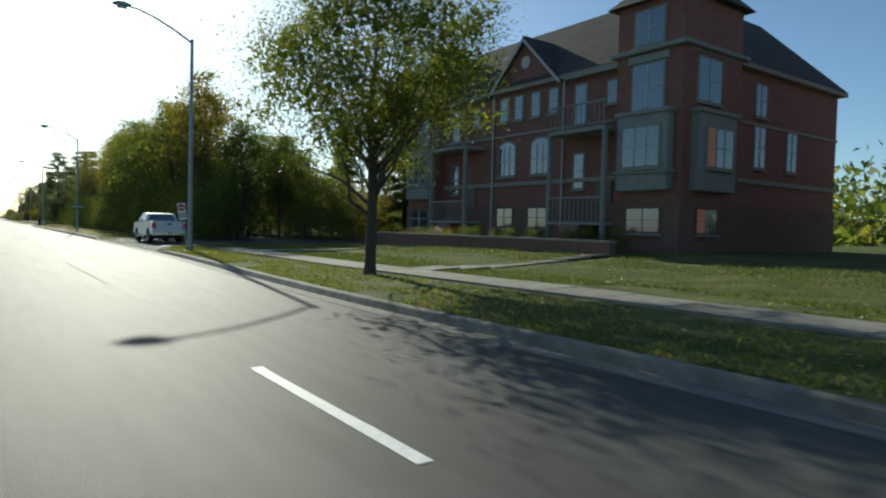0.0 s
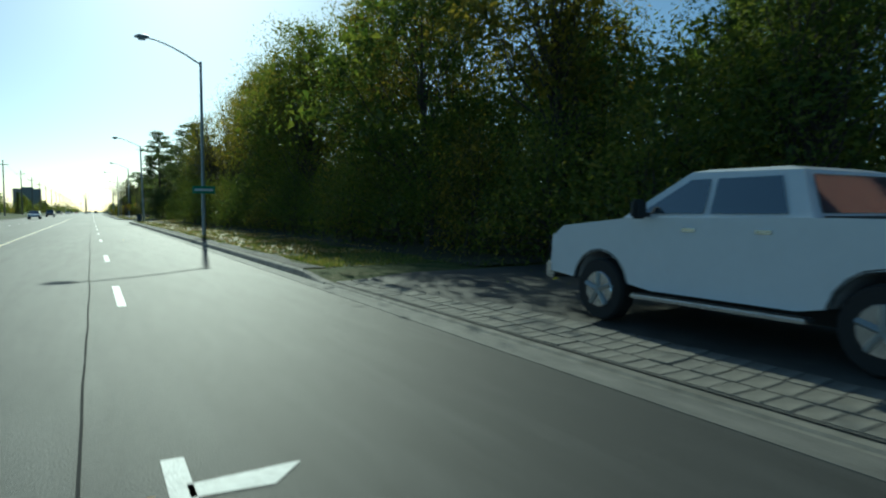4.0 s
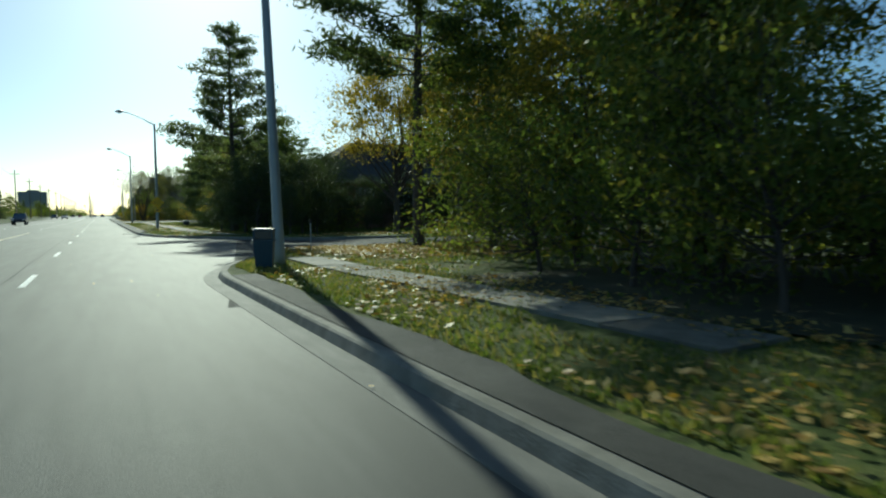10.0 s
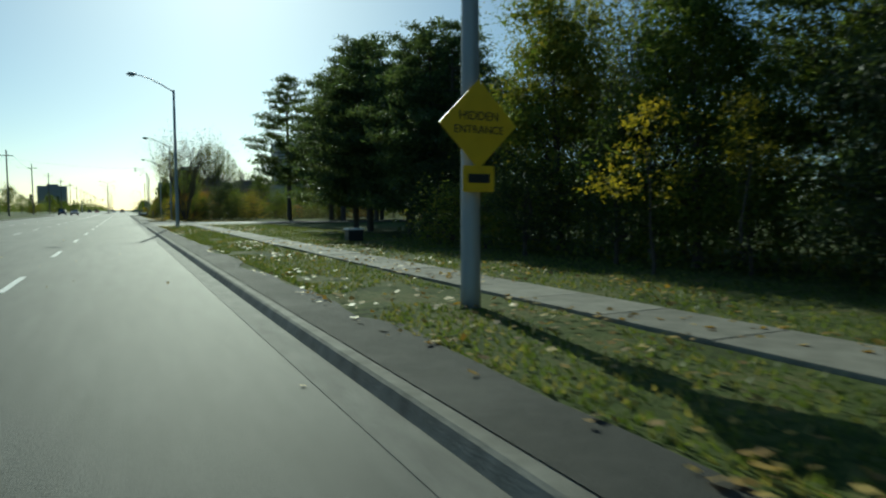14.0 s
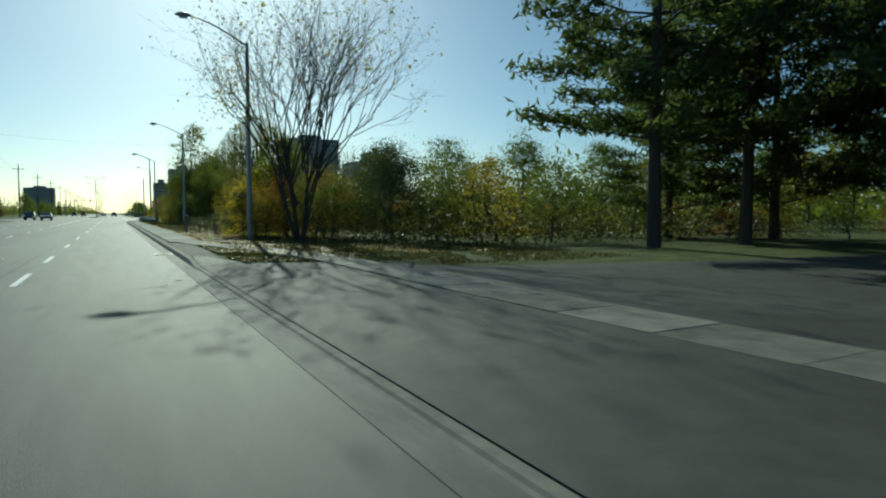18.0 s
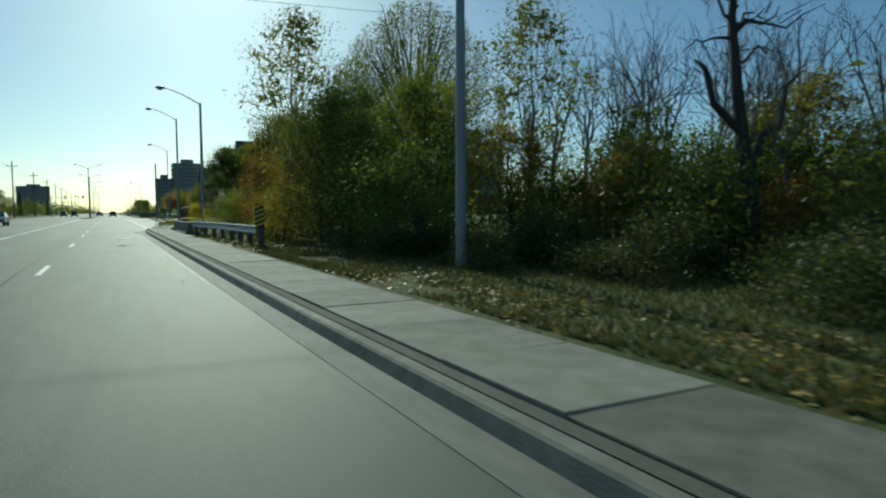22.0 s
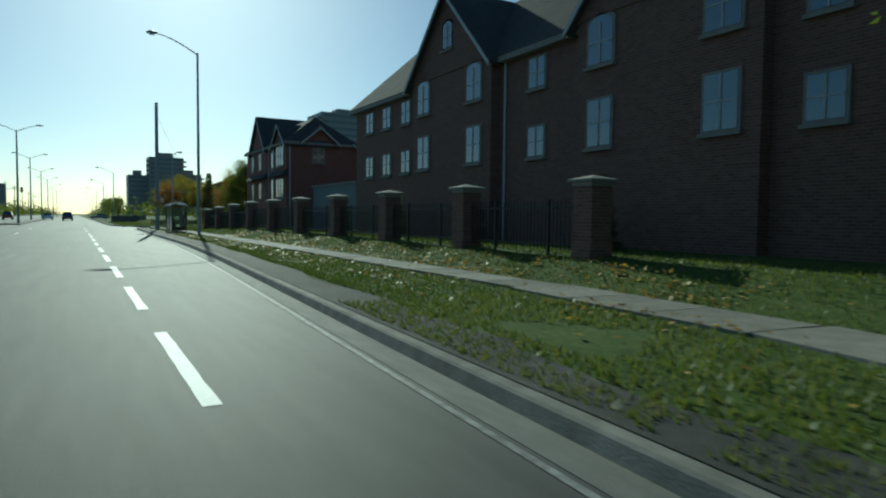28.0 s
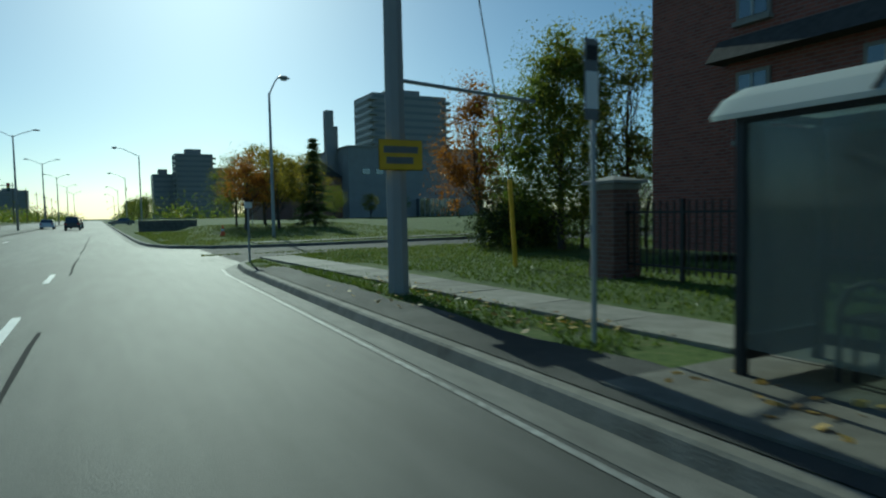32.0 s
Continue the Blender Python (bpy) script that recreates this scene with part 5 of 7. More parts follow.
def car(name, label, paint, m, suv=False, lamps=M_TAIL):
    t = thing(name, label, "car", "cars on the road")
    h = 1.68 if suv else 1.44
    side = [(0.0, 0.5), (0.02, 0.95), (0.7, 1.0), (3.2, 0.98), (4.3, 0.82), (4.45, 0.5)] + arch_points(3.55, 0.33, 0.36, 0.4) + arch_points(0.85, 0.33, 0.36, 0.4)
    part("body", Shape().prism(side, "x", -0.88, 0.88), paint, t)
    y0 = 0.12 if suv else 0.55
    part("cabin", Shape().add([(-0.84, y0, 0.97), (0.84, y0, 0.97), (0.84, 3.25, 0.97), (-0.84, 3.25, 0.97), (-0.66, y0 + 0.45, h), (0.66, y0 + 0.45, h), (0.66, 2.35, h), (-0.66, 2.35, h)], [(0, 1, 5, 4), (1, 2, 6, 5), (2, 3, 7, 6), (3, 0, 4, 7), (4, 5, 6, 7)]), M_WGLASS, t, "dark glazed cabin")
    part("roof", Shape().box(-0.67, 0.67, y0 + 0.42, 2.38, h - 0.02, h + 0.03, 0.015), paint, t)
    for s in (-1, 1):
        part("tail_lamp", Shape().box(s * 0.7 - 0.13, s * 0.7 + 0.13, -0.02, 0.05, 0.72, 0.88, 0.01), M_TAIL, t)
        part("headlamp", Shape().box(s * 0.66 - 0.15, s * 0.66 + 0.15, 4.3, 4.44, 0.66, 0.79, 0.01), M_LENS, t)
        for y in (0.85, 3.55):
            wheel(t, s * 0.66, y, 0.32, 0.22, s)
    part("bumper", Shape().box(-0.86, 0.86, -0.06, 0.1, 0.35, 0.56, 0.02), paint, t)
    t.matrix_world = m
    return t


CARS = [("car", "white saloon car on the far lanes", M_WHITE, -9.9, 133, 180, False), ("car", "dark estate car on the far lanes", M_CARD, -10.0, 184, 180, True),
        ("car", "grey saloon car on the far lanes", M_CARG, -10.2, 322, 180, False), ("car", "dark car on the far lanes", M_CARD, -13.6, 330, 180, True),
        ("car", "silver car waiting near the junction", M_CARG, 1.2, 470, 0, False), ("car", "dark van waiting near the junction", M_CARD, 1.3, 452, 0, True), ("car", "white car waiting near the junction", M_WHITE, -2.4, 468, 0, False),
        ("car", "red car waiting near the junction", M_CARR, -9.5, 470, 0, True), ("car", "dark car waiting near the junction", M_CARD, -12.8, 476, 0, True), ("car", "grey car in the junction", M_CARG, 10, 493, 90, False)]
for nm, lb, pt, x, y, a, su in CARS:
    car(nm, lb, pt, pose(x, y, 0, 0, 0, a), su)

# ---- signs and street furniture ----
def sign_post(name, label, x, y, h, plate, tilt=0.0, r=0.03, category="sign", turn=0.0, mat_post=None):
    t = thing(name, label, category, at=Matrix.Translation((x, y, land(x, y))) @ pose(0, 0, 0, 0, tilt, turn))
    part("post", Shape().tube([(0, 0, -0.2), (0, 0, h)], r, 8), mat_post or M_POLE, t)
    for nm, sh, mt in plate:
        part(nm, sh, mt, t)
    return t


def disc(r, y, z, n=28, thick=0.008):
    return Shape().tube([(0, y, z), (0, y - thick, z)], r, n)


sign_post("no_entry_sign", "white no-entry sign with a red disc on a leaning post", 4.85, -0.9, 2.2, [
    ("plate", Shape().box(-0.2, 0.2, -0.045, -0.035, 1.3, 2.15, 0.004), M_SWHITE), ("disc", disc(0.17, -0.048, 1.93), M_RED), ("bar", Shape().box(-0.125, 0.125, -0.066, -0.055, 1.9, 1.96), M_SWHITE),
    ("lettering_bar", Shape().box(-0.18, 0.18, -0.052, -0.045, 1.6, 1.64), M_SGREY), ("lettering_bar", Shape().box(-0.18, 0.14, -0.052, -0.045, 1.52, 1.56), M_SGREY), ("lettering_bar", Shape().box(-0.15, 0.18, -0.052, -0.045, 1.44, 1.48), M_SGREY)], tilt=-8, turn=-30)
# street name plate on the second lamp post
ns = thing("street_name_sign", "green street name plate with a plain pale bar", "sign", at=pose(3.72, 34.83, land(3.7, 35) + 2.17))
part("plate", Shape().box(-0.55, 0.55, -0.03, -0.015, -0.02, 0.36, 0.01), M_GRN, ns)
part("lettering_bar", Shape().box(-0.44, 0.44, -0.036, -0.028, 0.11, 0.23), M_SWHITE, ns)
part("bracket", Shape().box(-0.14, 0.14, -0.015, 0.1, 0.08, 0.2), M_POLE, ns)


def lettering(text, size, at, material, parent):
    """Flat raised words in the built-in font, facing the oncoming car."""
    cu = bpy.data.curves.new("lettering", "FONT")
    cu.body, cu.size, cu.align_x, cu.extrude = text, size, "CENTER", 0.003
    tmp = bpy.data.objects.new("lettering", cu)
    me = bpy.data.meshes.new_from_object(tmp)
    bpy.data.objects.remove(tmp)
    me.transform(pose(*at, 90, 0, 0))
    me.materials.append(material)
    ob = new("lettering", me)
    ob.parent = parent
    return ob


# yellow diamond on the fourth lamp post
yd = thing("warning_sign", "yellow diamond warning sign with a tab below", "sign", at=pose(4.8, 131.42, land(4.8, 131) + 1.86))
part("diamond", Shape().prism([(0, -0.14), (0.54, 0.4), (0, 0.94), (-0.54, 0.4)], "y", -0.035, -0.02), M_YEL, yd)
lettering("HIDDEN", 0.15, (0, -0.04, 0.45), M_BLACKM, yd)
lettering("ENTRANCE", 0.135, (0, -0.04, 0.29), M_BLACKM, yd)
tb = part("tab", Shape().box(-0.22, 0.22, -0.035, -0.02, -0.42, -0.1, 0.01), M_YEL, yd)
part("lettering_bar", Shape().box(-0.15, 0.15, -0.041, -0.034, -0.31, -0.2), M_BLACKM, tb)
part("bracket", Shape().box(-0.1, 0.1, -0.02, 0.1, 0.3, 0.42), M_POLE, yd)
# litter bin beside the third lamp post
bn = thing("litter_bin", "blue plastic litter bin with a hooded top beside the lamp post", "bin", at=pose(3.72, 85.28, land(3.8, 85), 0, 0, -20))
part("body", Shape().add([(-0.27, -0.27, 0.0), (0.27, -0.27, 0.0), (0.27, 0.27, 0.0), (-0.27, 0.27, 0.0), (-0.33, -0.33, 0.78), (0.33, -0.33, 0.78), (0.33, 0.33, 0.78), (-0.33, 0.33, 0.78)], [(3, 2, 1, 0), (4, 5, 6, 7), (0, 1, 5, 4), (1, 2, 6, 5), (2, 3, 7, 6), (3, 0, 4, 7)]), M_BLUE, bn)
part("rim", Shape().box(-0.37, 0.37, -0.37, 0.37, 0.77, 0.83, 0.015), M_BLUE, bn)
for a, b in ((-0.33, -0.27), (0.27, 0.33)):
    part("hood_side", Shape().box(a, b, -0.33, 0.33, 0.83, 1.1, 0.012), M_BLUE, bn)
part("hood_back", Shape().box(-0.27, 0.27, 0.27, 0.33, 0.83, 1.1, 0.012), M_BLUE, bn)
part("hood_top", Shape().box(-0.35, 0.35, -0.35, 0.35, 1.08, 1.15, 0.025), M_BLUE, bn)
# dark plate across the hood's mouth, in place of the shade inside
part("opening_plate", Shape().box(-0.265, 0.265, -0.29, -0.275, 0.84, 1.07, 0.004), M_CARD, bn, "dark plate for the shaded opening")
bn.scale = (0.68, 0.68, 0.78)
# thin marker stake at the side street corner
sign_post("marker_stake", "thin dark stake at the corner of the lawn", 6.6, 91.3, 1.0, [("tip", Shape().box(-0.04, 0.04, -0.02, 0.02, 0.9, 1.05), M_BLACKM)], r=0.02, category="stake")
# utility box on the park verge
ub = thing("utility_box", "low pale utility cabinet on the grass", "utility box", at=pose(9.0, 148.5, land(9, 148.5)))
part("body", Shape().box(-0.3, 0.3, -0.25, 0.25, -0.05, 0.42, 0.02), M_BLACKM, ub)
part("lid", Shape().box(-0.34, 0.34, -0.29, 0.29, 0.42, 0.49, 0.015), M_SWHITE, ub, "pale lid")
# short post and orange marker by the creek
bp_ = thing("timber_post", "short weathered timber post on the verge", "post", at=pose(4.8, 222.3, land(4.8, 222)))
part("post", Shape().box(-0.09, 0.09, -0.09, 0.09, -0.2, 1.05, 0.02), M_WOODP, bp_)
part("cap", Shape().box(-0.1, 0.1, -0.1, 0.1, 1.05, 1.08, 0.01), M_SWHITE, bp_)
sq = thing("timber_post", "slim weathered timber post among the weeds", "post", at=pose(6.0, 218.4, land(6, 218)))
part("post", Shape().box(-0.085, 0.085, -0.085, 0.085, -0.2, 0.86, 0.02), M_WOODP, sq)
part("cap", Shape().box(-0.095, 0.095, -0.095, 0.095, 0.86, 0.89, 0.01), M_WOODP, sq)
om = thing("marker_post", "slim orange and white marker stake", "marker post", at=pose(7.9, 221.0, land(8, 221)))
for k in range(5):
    part("band", Shape().tube([(0, 0, k * 0.22 - 0.05), (0, 0, k * 0.22 + 0.17)], 0.025, 8), M_ORNG if k % 2 == 0 else M_SWHITE, om)


def grate(x, y):
    t = thing("drain_grate", "cast-iron drain grate beside the kerb", "drain", "drain grates", at=pose(x, y, 0.006))
    # shallow black slab; its colour gives the darkness between the bars
    part("pit_shade", Shape().box(-0.27, 0.27, -0.29, 0.29, -0.03, 0.002), M_DARK, t, "black slab for the shaded pit under the bars")
    rim = Shape().box(-0.3, -0.25, -0.32, 0.32, -0.03, 0.012)
    rim.box(0.25, 0.3, -0.32, 0.32, -0.03, 0.012).box(-0.25, 0.25, -0.32, -0.28, -0.03, 0.012).box(-0.25, 0.25, 0.28, 0.32, -0.03, 0.012)
    part("frame", rim, M_IRON, t)
    for k in range(8):
        part("bar", Shape().box(-0.25, 0.25, -0.268 + k * 0.072, -0.238 + k * 0.072, -0.01, 0.012), M_IRON, t)
    return t


for x, y in ((2.0, 120.1), (2.2, 202.7), (2.15, 284.4), (6.4, 360.8)):
    grate(x, y)
mh = thing("manhole_cover", "round iron manhole cover in the lane", "manhole cover", at=pose(1.2, 273.8, 0.004))
part("cover", Shape().tube([(0, 0, -0.03), (0, 0, 0.006)], 0.34, 24), M_IRON, mh)
part("ring", Shape().tube([(0, 0, -0.03), (0, 0, 0.003)], 0.42, 24), M_CONC, mh)
copy_thing(mh, pose(-0.6, 299, 0.004))


# ---- guard rails and bridge parapet ----
def rail_run(name, pts, label, step=1.9):
    t = thing(name, label, "guard rail", "guard rails")
    prof = [(0.0, -0.155), (0.04, -0.12), (0.0, -0.04), (0.0, 0.04), (0.04, 0.12), (0.0, 0.155)]
    sh = Shape()
    n = len(pts)
    for i, (x, y, z) in enumerate(pts):
        a, b = pts[max(i - 1, 0)], pts[min(i + 1, n - 1)]
        d = Vector((b[0] - a[0], b[1] - a[1])).normalized()
        for off in (0.0, 0.012):
            for w, h in prof:
                sh.v.append((x - d.y * (w - off), y + d.x * (w - off), z + h))
    for i in range(n - 1):
        for o in (0, 6):
            for j in range(5):
                a = i * 12 + o + j
                sh.f.append((a, a + 1, a + 13, a + 12))
        for j, k in ((0, 6), (5, 11)):
            a, b = i * 12 + j, i * 12 + k
            sh.f.append((a, b, b + 12, a + 12))
    part("rail", sh, M_STEEL, t)
    run = 0.0
    for i in range(n - 1):
        a, b = Vector(pts[i]), Vector(pts[i + 1])
        L = (b - a).length
        while run < L:
            p = a.lerp(b, run / L)
            g = land(p.x, p.y)
            part("post", Shape().box(p.x + 0.06, p.x + 0.26, p.y - 0.1, p.y + 0.1, g - 0.5, p.z + 0.16, 0.015), M_WOODP, t)
            part("bolt", Shape().tube([(p.x - 0.03, p.y, p.z), (p.x + 0.08, p.y, p.z)], 0.02, 6), M_STEEL, t)
            run += step
        run -= L
    return t


rail_run("guard_rail", [(5.2, 261.3, 0.7), (5.15, 264.5, 0.7), (5.1, 267.2, 0.7), (4.92, 270.4, 0.7), (4.65, 273, 0.7), (4.4, 275.3, 0.7)], "galvanised steel guard rail on timber posts before the creek")
rail_run("guard_rail", [(4.38, 283.4, 0.68), (4.6, 286, 0.67), (4.9, 288.3, 0.66), (5.3, 290.4, 0.66), (5.7, 292.3, 0.66), (6.1, 294.4, 0.65), (6.42, 295.8, 0.64), (6.65, 296.4, 0.63), (6.95, 296.6, 0.62)], "galvanised steel guard rail with a curved end")
pp = thing("bridge_parapet", "stained concrete barrier over the creek", "barrier")
part("barrier", Shape().prism([(4.2, -0.6), (4.2, 0.1), (4.28, 0.79), (4.5, 0.79), (4.56, 0.1), (4.56, -0.6)], "y", 275.0, 283.5), M_CONC, pp, "tall plain concrete face")
part("toe", Shape().prism([(4.04, -0.6), (4.04, 0.19), (4.18, 0.31), (4.222, 0.31), (4.197, 0.1), (4.197, -0.6)], "y", 275.0, 280.9), M_CONC, pp, "sloping concrete toe that ends short of the rail")
hz = thing("hazard_marker", "black and yellow striped hazard board at the rail's end", "sign", at=pose(5.3, 261.1, land(5.3, 261), 0, 0, -14))
part("post", Shape().box(-0.04, 0.04, -0.03, 0.05, -0.4, 1.5), M_WOODP, hz)
part("board", Shape().box(-0.16, 0.16, -0.05, -0.035, 0.62, 1.52, 0.005), M_BLACKM, hz)
for k in range(5):
    part("stripe", Shape().prism([(-0.15, 0.66 + k * 0.17), (0.15, 0.78 + k * 0.17), (0.15, 0.86 + k * 0.17), (-0.15, 0.74 + k * 0.17)], "y", -0.056, -0.049), M_YEL, hz)


# ---- bus shelter ----
sh_ = thing("bus_shelter", "glazed bus shelter with a curved pale roof", "bus shelter", at=pose(8.84, 362.3, 0.17))
part("floor_pad", Shape().box(-1.9, 1.0, -3.2, 2.2, -0.06, 0.0), M_WALKC, sh_)
for x in (-0.6, 0.6):
    for y in (-1.75, 1.75):
        part("post", Shape().box(x - 0.045, x + 0.045, y - 0.045, y + 0.045, 0, 2.12, 0.006), M_BLACKM, sh_)
for y in (-1.75, 1.75):
    part("end_beam", Shape().box(-0.6, 0.6, y - 0.03, y + 0.03, 2.08, 2.14), M_BLACKM, sh_)
rf = Shape()
ro = [(-0.78, 2.12), (-0.6, 2.26), (-0.3, 2.38), (0, 2.42), (0.3, 2.38), (0.6, 2.26), (0.78, 2.12), (0.76, 2.08), (0.58, 2.21), (0.3, 2.33), (0, 2.37), (-0.3, 2.33), (-0.58, 2.21), (-0.76, 2.08)]
rf.prism(ro, "y", -1.95, 1.95)
part("roof", rf, M_FROST, sh_, "pale translucent curved roof")
for y in (-0.65, 0.65):
    part("roof_rib", Shape().tube([(x, y, z + 0.015) for x, z in ro[:7]], 0.02, 5), M_BLACKM, sh_)
for y0, y1 in ((-1.7, -0.02), (0.02, 1.7)):
    part("pane", Shape().box(0.595, 0.605, y0, y1, 0.22, 2.05), M_CLEAR, sh_, "clear glass pane")
    part("mid_rail", Shape().box(0.58, 0.62, y0, y1, 0.95, 0.99), M_BLACKM, sh_)
for y, glass, look_ in ((-1.75, M_CLEAR, "clear glass pane"), (1.75, M_CLEAR, "clear glass pane")):
    part("pane", Shape().box(-0.55, 0.55, y - 0.006, y + 0.006, 0.3, 2.05), glass, sh_, look_)
    part("kick_rail", Shape().box(-0.55, 0.55, y - 0.025, y + 0.025, 0.12, 0.32), M_BLACKM, sh_)
for y0, y1 in ((-1.7, -0.02), (0.02, 1.7)):
    part("pane", Shape().box(-0.605, -0.595, y0, y1, 0.22, 2.05), M_SKYPANE, sh_, "front pane made pale for the sky it reflects")
part("post", Shape().box(-0.64, -0.56, -0.04, 0.04, 0, 2.1, 0.005), M_BLACKM, sh_)
part("front_beam", Shape().box(-0.65, -0.55, -1.8, 1.8, 2.05, 2.16, 0.01), M_BLACKM, sh_)
part("back_beam", Shape().box(0.56, 0.64, -1.8, 1.8, 2.05, 2.14, 0.01), M_BLACKM, sh_)
for y in (-1.7, 0.02):
    part("kick_rail", Shape().box(0.575, 0.625, y, y + 1.68, 0.14, 0.24), M_BLACKM, sh_)
part("notice", Shape().box(0.585, 0.59, -0.55, -0.25, 1.3, 1.75), M_SWHITE, sh_, "white paper notice behind the glass")
sh_.scale = (0.76, 0.857, 0.875)
bc = thing("bench", "black metal bench with tall hooped rests in the shelter", "bench", at=pose(8.98, 362.4, 0.17))
part("seat", Shape().box(-0.2, 0.2, -0.95, 0.95, 0.4, 0.44, 0.01), M_BLACKM, bc)
for y in (-0.72, 0.0, 0.72):
    part("armrest", Shape().tube([(-0.24, y - 0.2, 0.0), (-0.24, y - 0.2, 0.5), (-0.24, y - 0.14, 0.64), (-0.24, y, 0.7), (-0.24, y + 0.14, 0.64), (-0.24, y + 0.2, 0.5), (-0.24, y + 0.2, 0.0)], 0.022, 6), M_BLACKM, bc)
for x in (-0.16, 0.16):
    for y in (-0.85, 0.85):
        part("leg", Shape().tube([(x, y, 0), (x, y, 0.4)], 0.018, 6), M_BLACKM, bc)
bs = thing("bus_stop_sign", "slim steel bus stop pole with a tall weathered flag sign", "sign", at=pose(8.33, 365.3, 0.16))
part("post", Shape().tube([(0, 0, -0.2), (0, 0, 2.75)], 0.026, 8), M_POLE, bs)
part("plate", Shape().box(-0.13, 0.03, -0.045, -0.03, 2.02, 2.74, 0.006), M_SGREY, bs, "weathered grey plate")
part("symbol_panel", Shape().box(-0.12, 0.02, -0.051, -0.044, 2.12, 2.45), M_SWHITE, bs, "pale panel")
part("lettering_bar", Shape().box(-0.11, 0.01, -0.051, -0.044, 2.55, 2.68), M_BLACKM, bs)
# concrete pole at the corner with an arm and a yellow board
cp = thing("concrete_pole", "square-edged concrete pole with a yellow board and a side arm", "pole", at=pose(8.38, 369.8, 0.16))
part("pole", Shape().tube([(0, 0, -0.2), (0, 0, 4.5), (0, 0, 10.35)], [0.17, 0.15, 0.12], 8), M_CPOLE, cp)
part("arm", Shape().tube([(0, 0, 3.25), (2.7, 0.1, 3.1)], 0.03, 6), M_POLE, cp)
yb = part("board", Shape().box(-0.36, 0.36, -0.2, -0.18, 1.86, 2.32, 0.01), M_YEL, cp, "yellow warning board")
part("lettering_bar", Shape().box(-0.28, 0.28, -0.206, -0.199, 2.12, 2.22), M_SGREY, yb)
part("lettering_bar", Shape().box(-0.24, 0.2, -0.206, -0.199, 1.96, 2.06), M_SGREY, yb)
gy = thing("guy_wire", "guy wire with a yellow plastic guard", "guy wire", at=pose(12.3, 372.3, land(12.3, 372)))
part("guard", Shape().tube([(0, 0, 0), (-0.13, 0.0, 1.9)], 0.05, 8), M_YEL, gy, "yellow guard")
part("wire", Shape().tube([(-0.13, 0, 1.9), (-3.9, -3.5, 9.0)], 0.012, 4), M_DARK, gy)
# signal mast at the far junction
tm = thing("traffic_signal", "traffic signal mast with an arm over the lanes", "traffic signal", at=pose(-15.5, 470, 0))
part("pole", Shape().tube([(0, 0, 0), (0, 0, 6.6)], [0.14, 0.1], 8), M_POLE, tm)
part("arm", Shape().tube([(0, 0, 6.0), (9, 0, 6.4)], [0.08, 0.05], 6), M_POLE, tm)
for x in (3.6, 8.6):
    hd = part("signal_head", Shape().box(x - 0.2, x + 0.2, -0.2, 0.15, 5.6, 6.75, 0.03), M_BLACKM, tm, "black signal head")
    for k, c in enumerate((M_RED, M_YEL, M_GRN)):
        part("lens", Shape().tube([(x, -0.2, 6.5 - k * 0.34), (x, -0.24, 6.5 - k * 0.34)], 0.13, 12), c, hd)
cone_ = thing("traffic_cone", "orange traffic cone by the corner", "traffic cone", at=pose(11.0, 402, 0.14))
part("cone", Shape().tube([(0, 0, 0.04), (0, 0, 0.7)], [0.16, 0.03], 12), M_ORNG, cone_)
part("base", Shape().box(-0.2, 0.2, -0.2, 0.2, 0, 0.04, 0.01), M_ORNG, cone_)
part("band", Shape().tube([(0, 0, 0.35), (0, 0, 0.48)], [0.104, 0.08], 12), M_SWHITE, cone_)
# signs past the corner
sign_post("lane_sign", "small white sign on a thin post past the corner", 7.9, 378.6, 1.6, [("plate", Shape().box(-0.1, 0.1, -0.05, -0.04, 1.45, 1.62), M_SWHITE)])
sign_post("parking_sign", "narrow white sign on a post by the trees", 15.5, 415, 2.6, [("plate", Shape().box(-0.16, 0.16, -0.05, -0.04, 1.9, 2.6), M_SWHITE)])

# ---- brick houses ----
def window(parent, x, y, z, w, h, face="-x", arch=False, panes=2, frame=None):
    """A framed window on a wall; face is the side that it looks to."""
    def tr(sh):
        if face == "-x":
            return sh.turned(pose(x, y, z, 0, 0, -90))
        return sh.turned(pose(x, y, z))
    o = [(-w / 2, 0), (w / 2, 0), (w / 2, h)] + ([(w * 0.3, h + w * 0.14), (0, h + w * 0.2), (-w * 0.3, h + w * 0.14)] if arch else []) + [(-w / 2, h)]
    fr = part("window", tr(Shape().prism([(a * (1 + 0.16 / w), b * 1.0 + (0.08 if b > 0 else -0.08)) for a, b in o], "y", -0.05, 0.02)), frame or M_STONE, parent, "window with a pale surround")
    part("pane", tr(Shape().prism(o, "y", -0.06, -0.045)), M_WGLASS, fr, "dark glass")
    for k in range(1, panes):
        a = -w / 2 + w * k / panes
        part("mullion", tr(Shape().box(a - 0.025, a + 0.025, -0.085, -0.058, 0, h)), M_WFRAME, fr)
    part("sash", tr(Shape().box(-w / 2, w / 2, -0.08, -0.058, h * 0.5 - 0.02, h * 0.5 + 0.02)), M_WFRAME, fr)
    part("sill", tr(Shape().box(-w / 2 - 0.12, w / 2 + 0.12, -0.14, 0.0, -0.16, -0.07)), M_STONE, fr)
    return fr


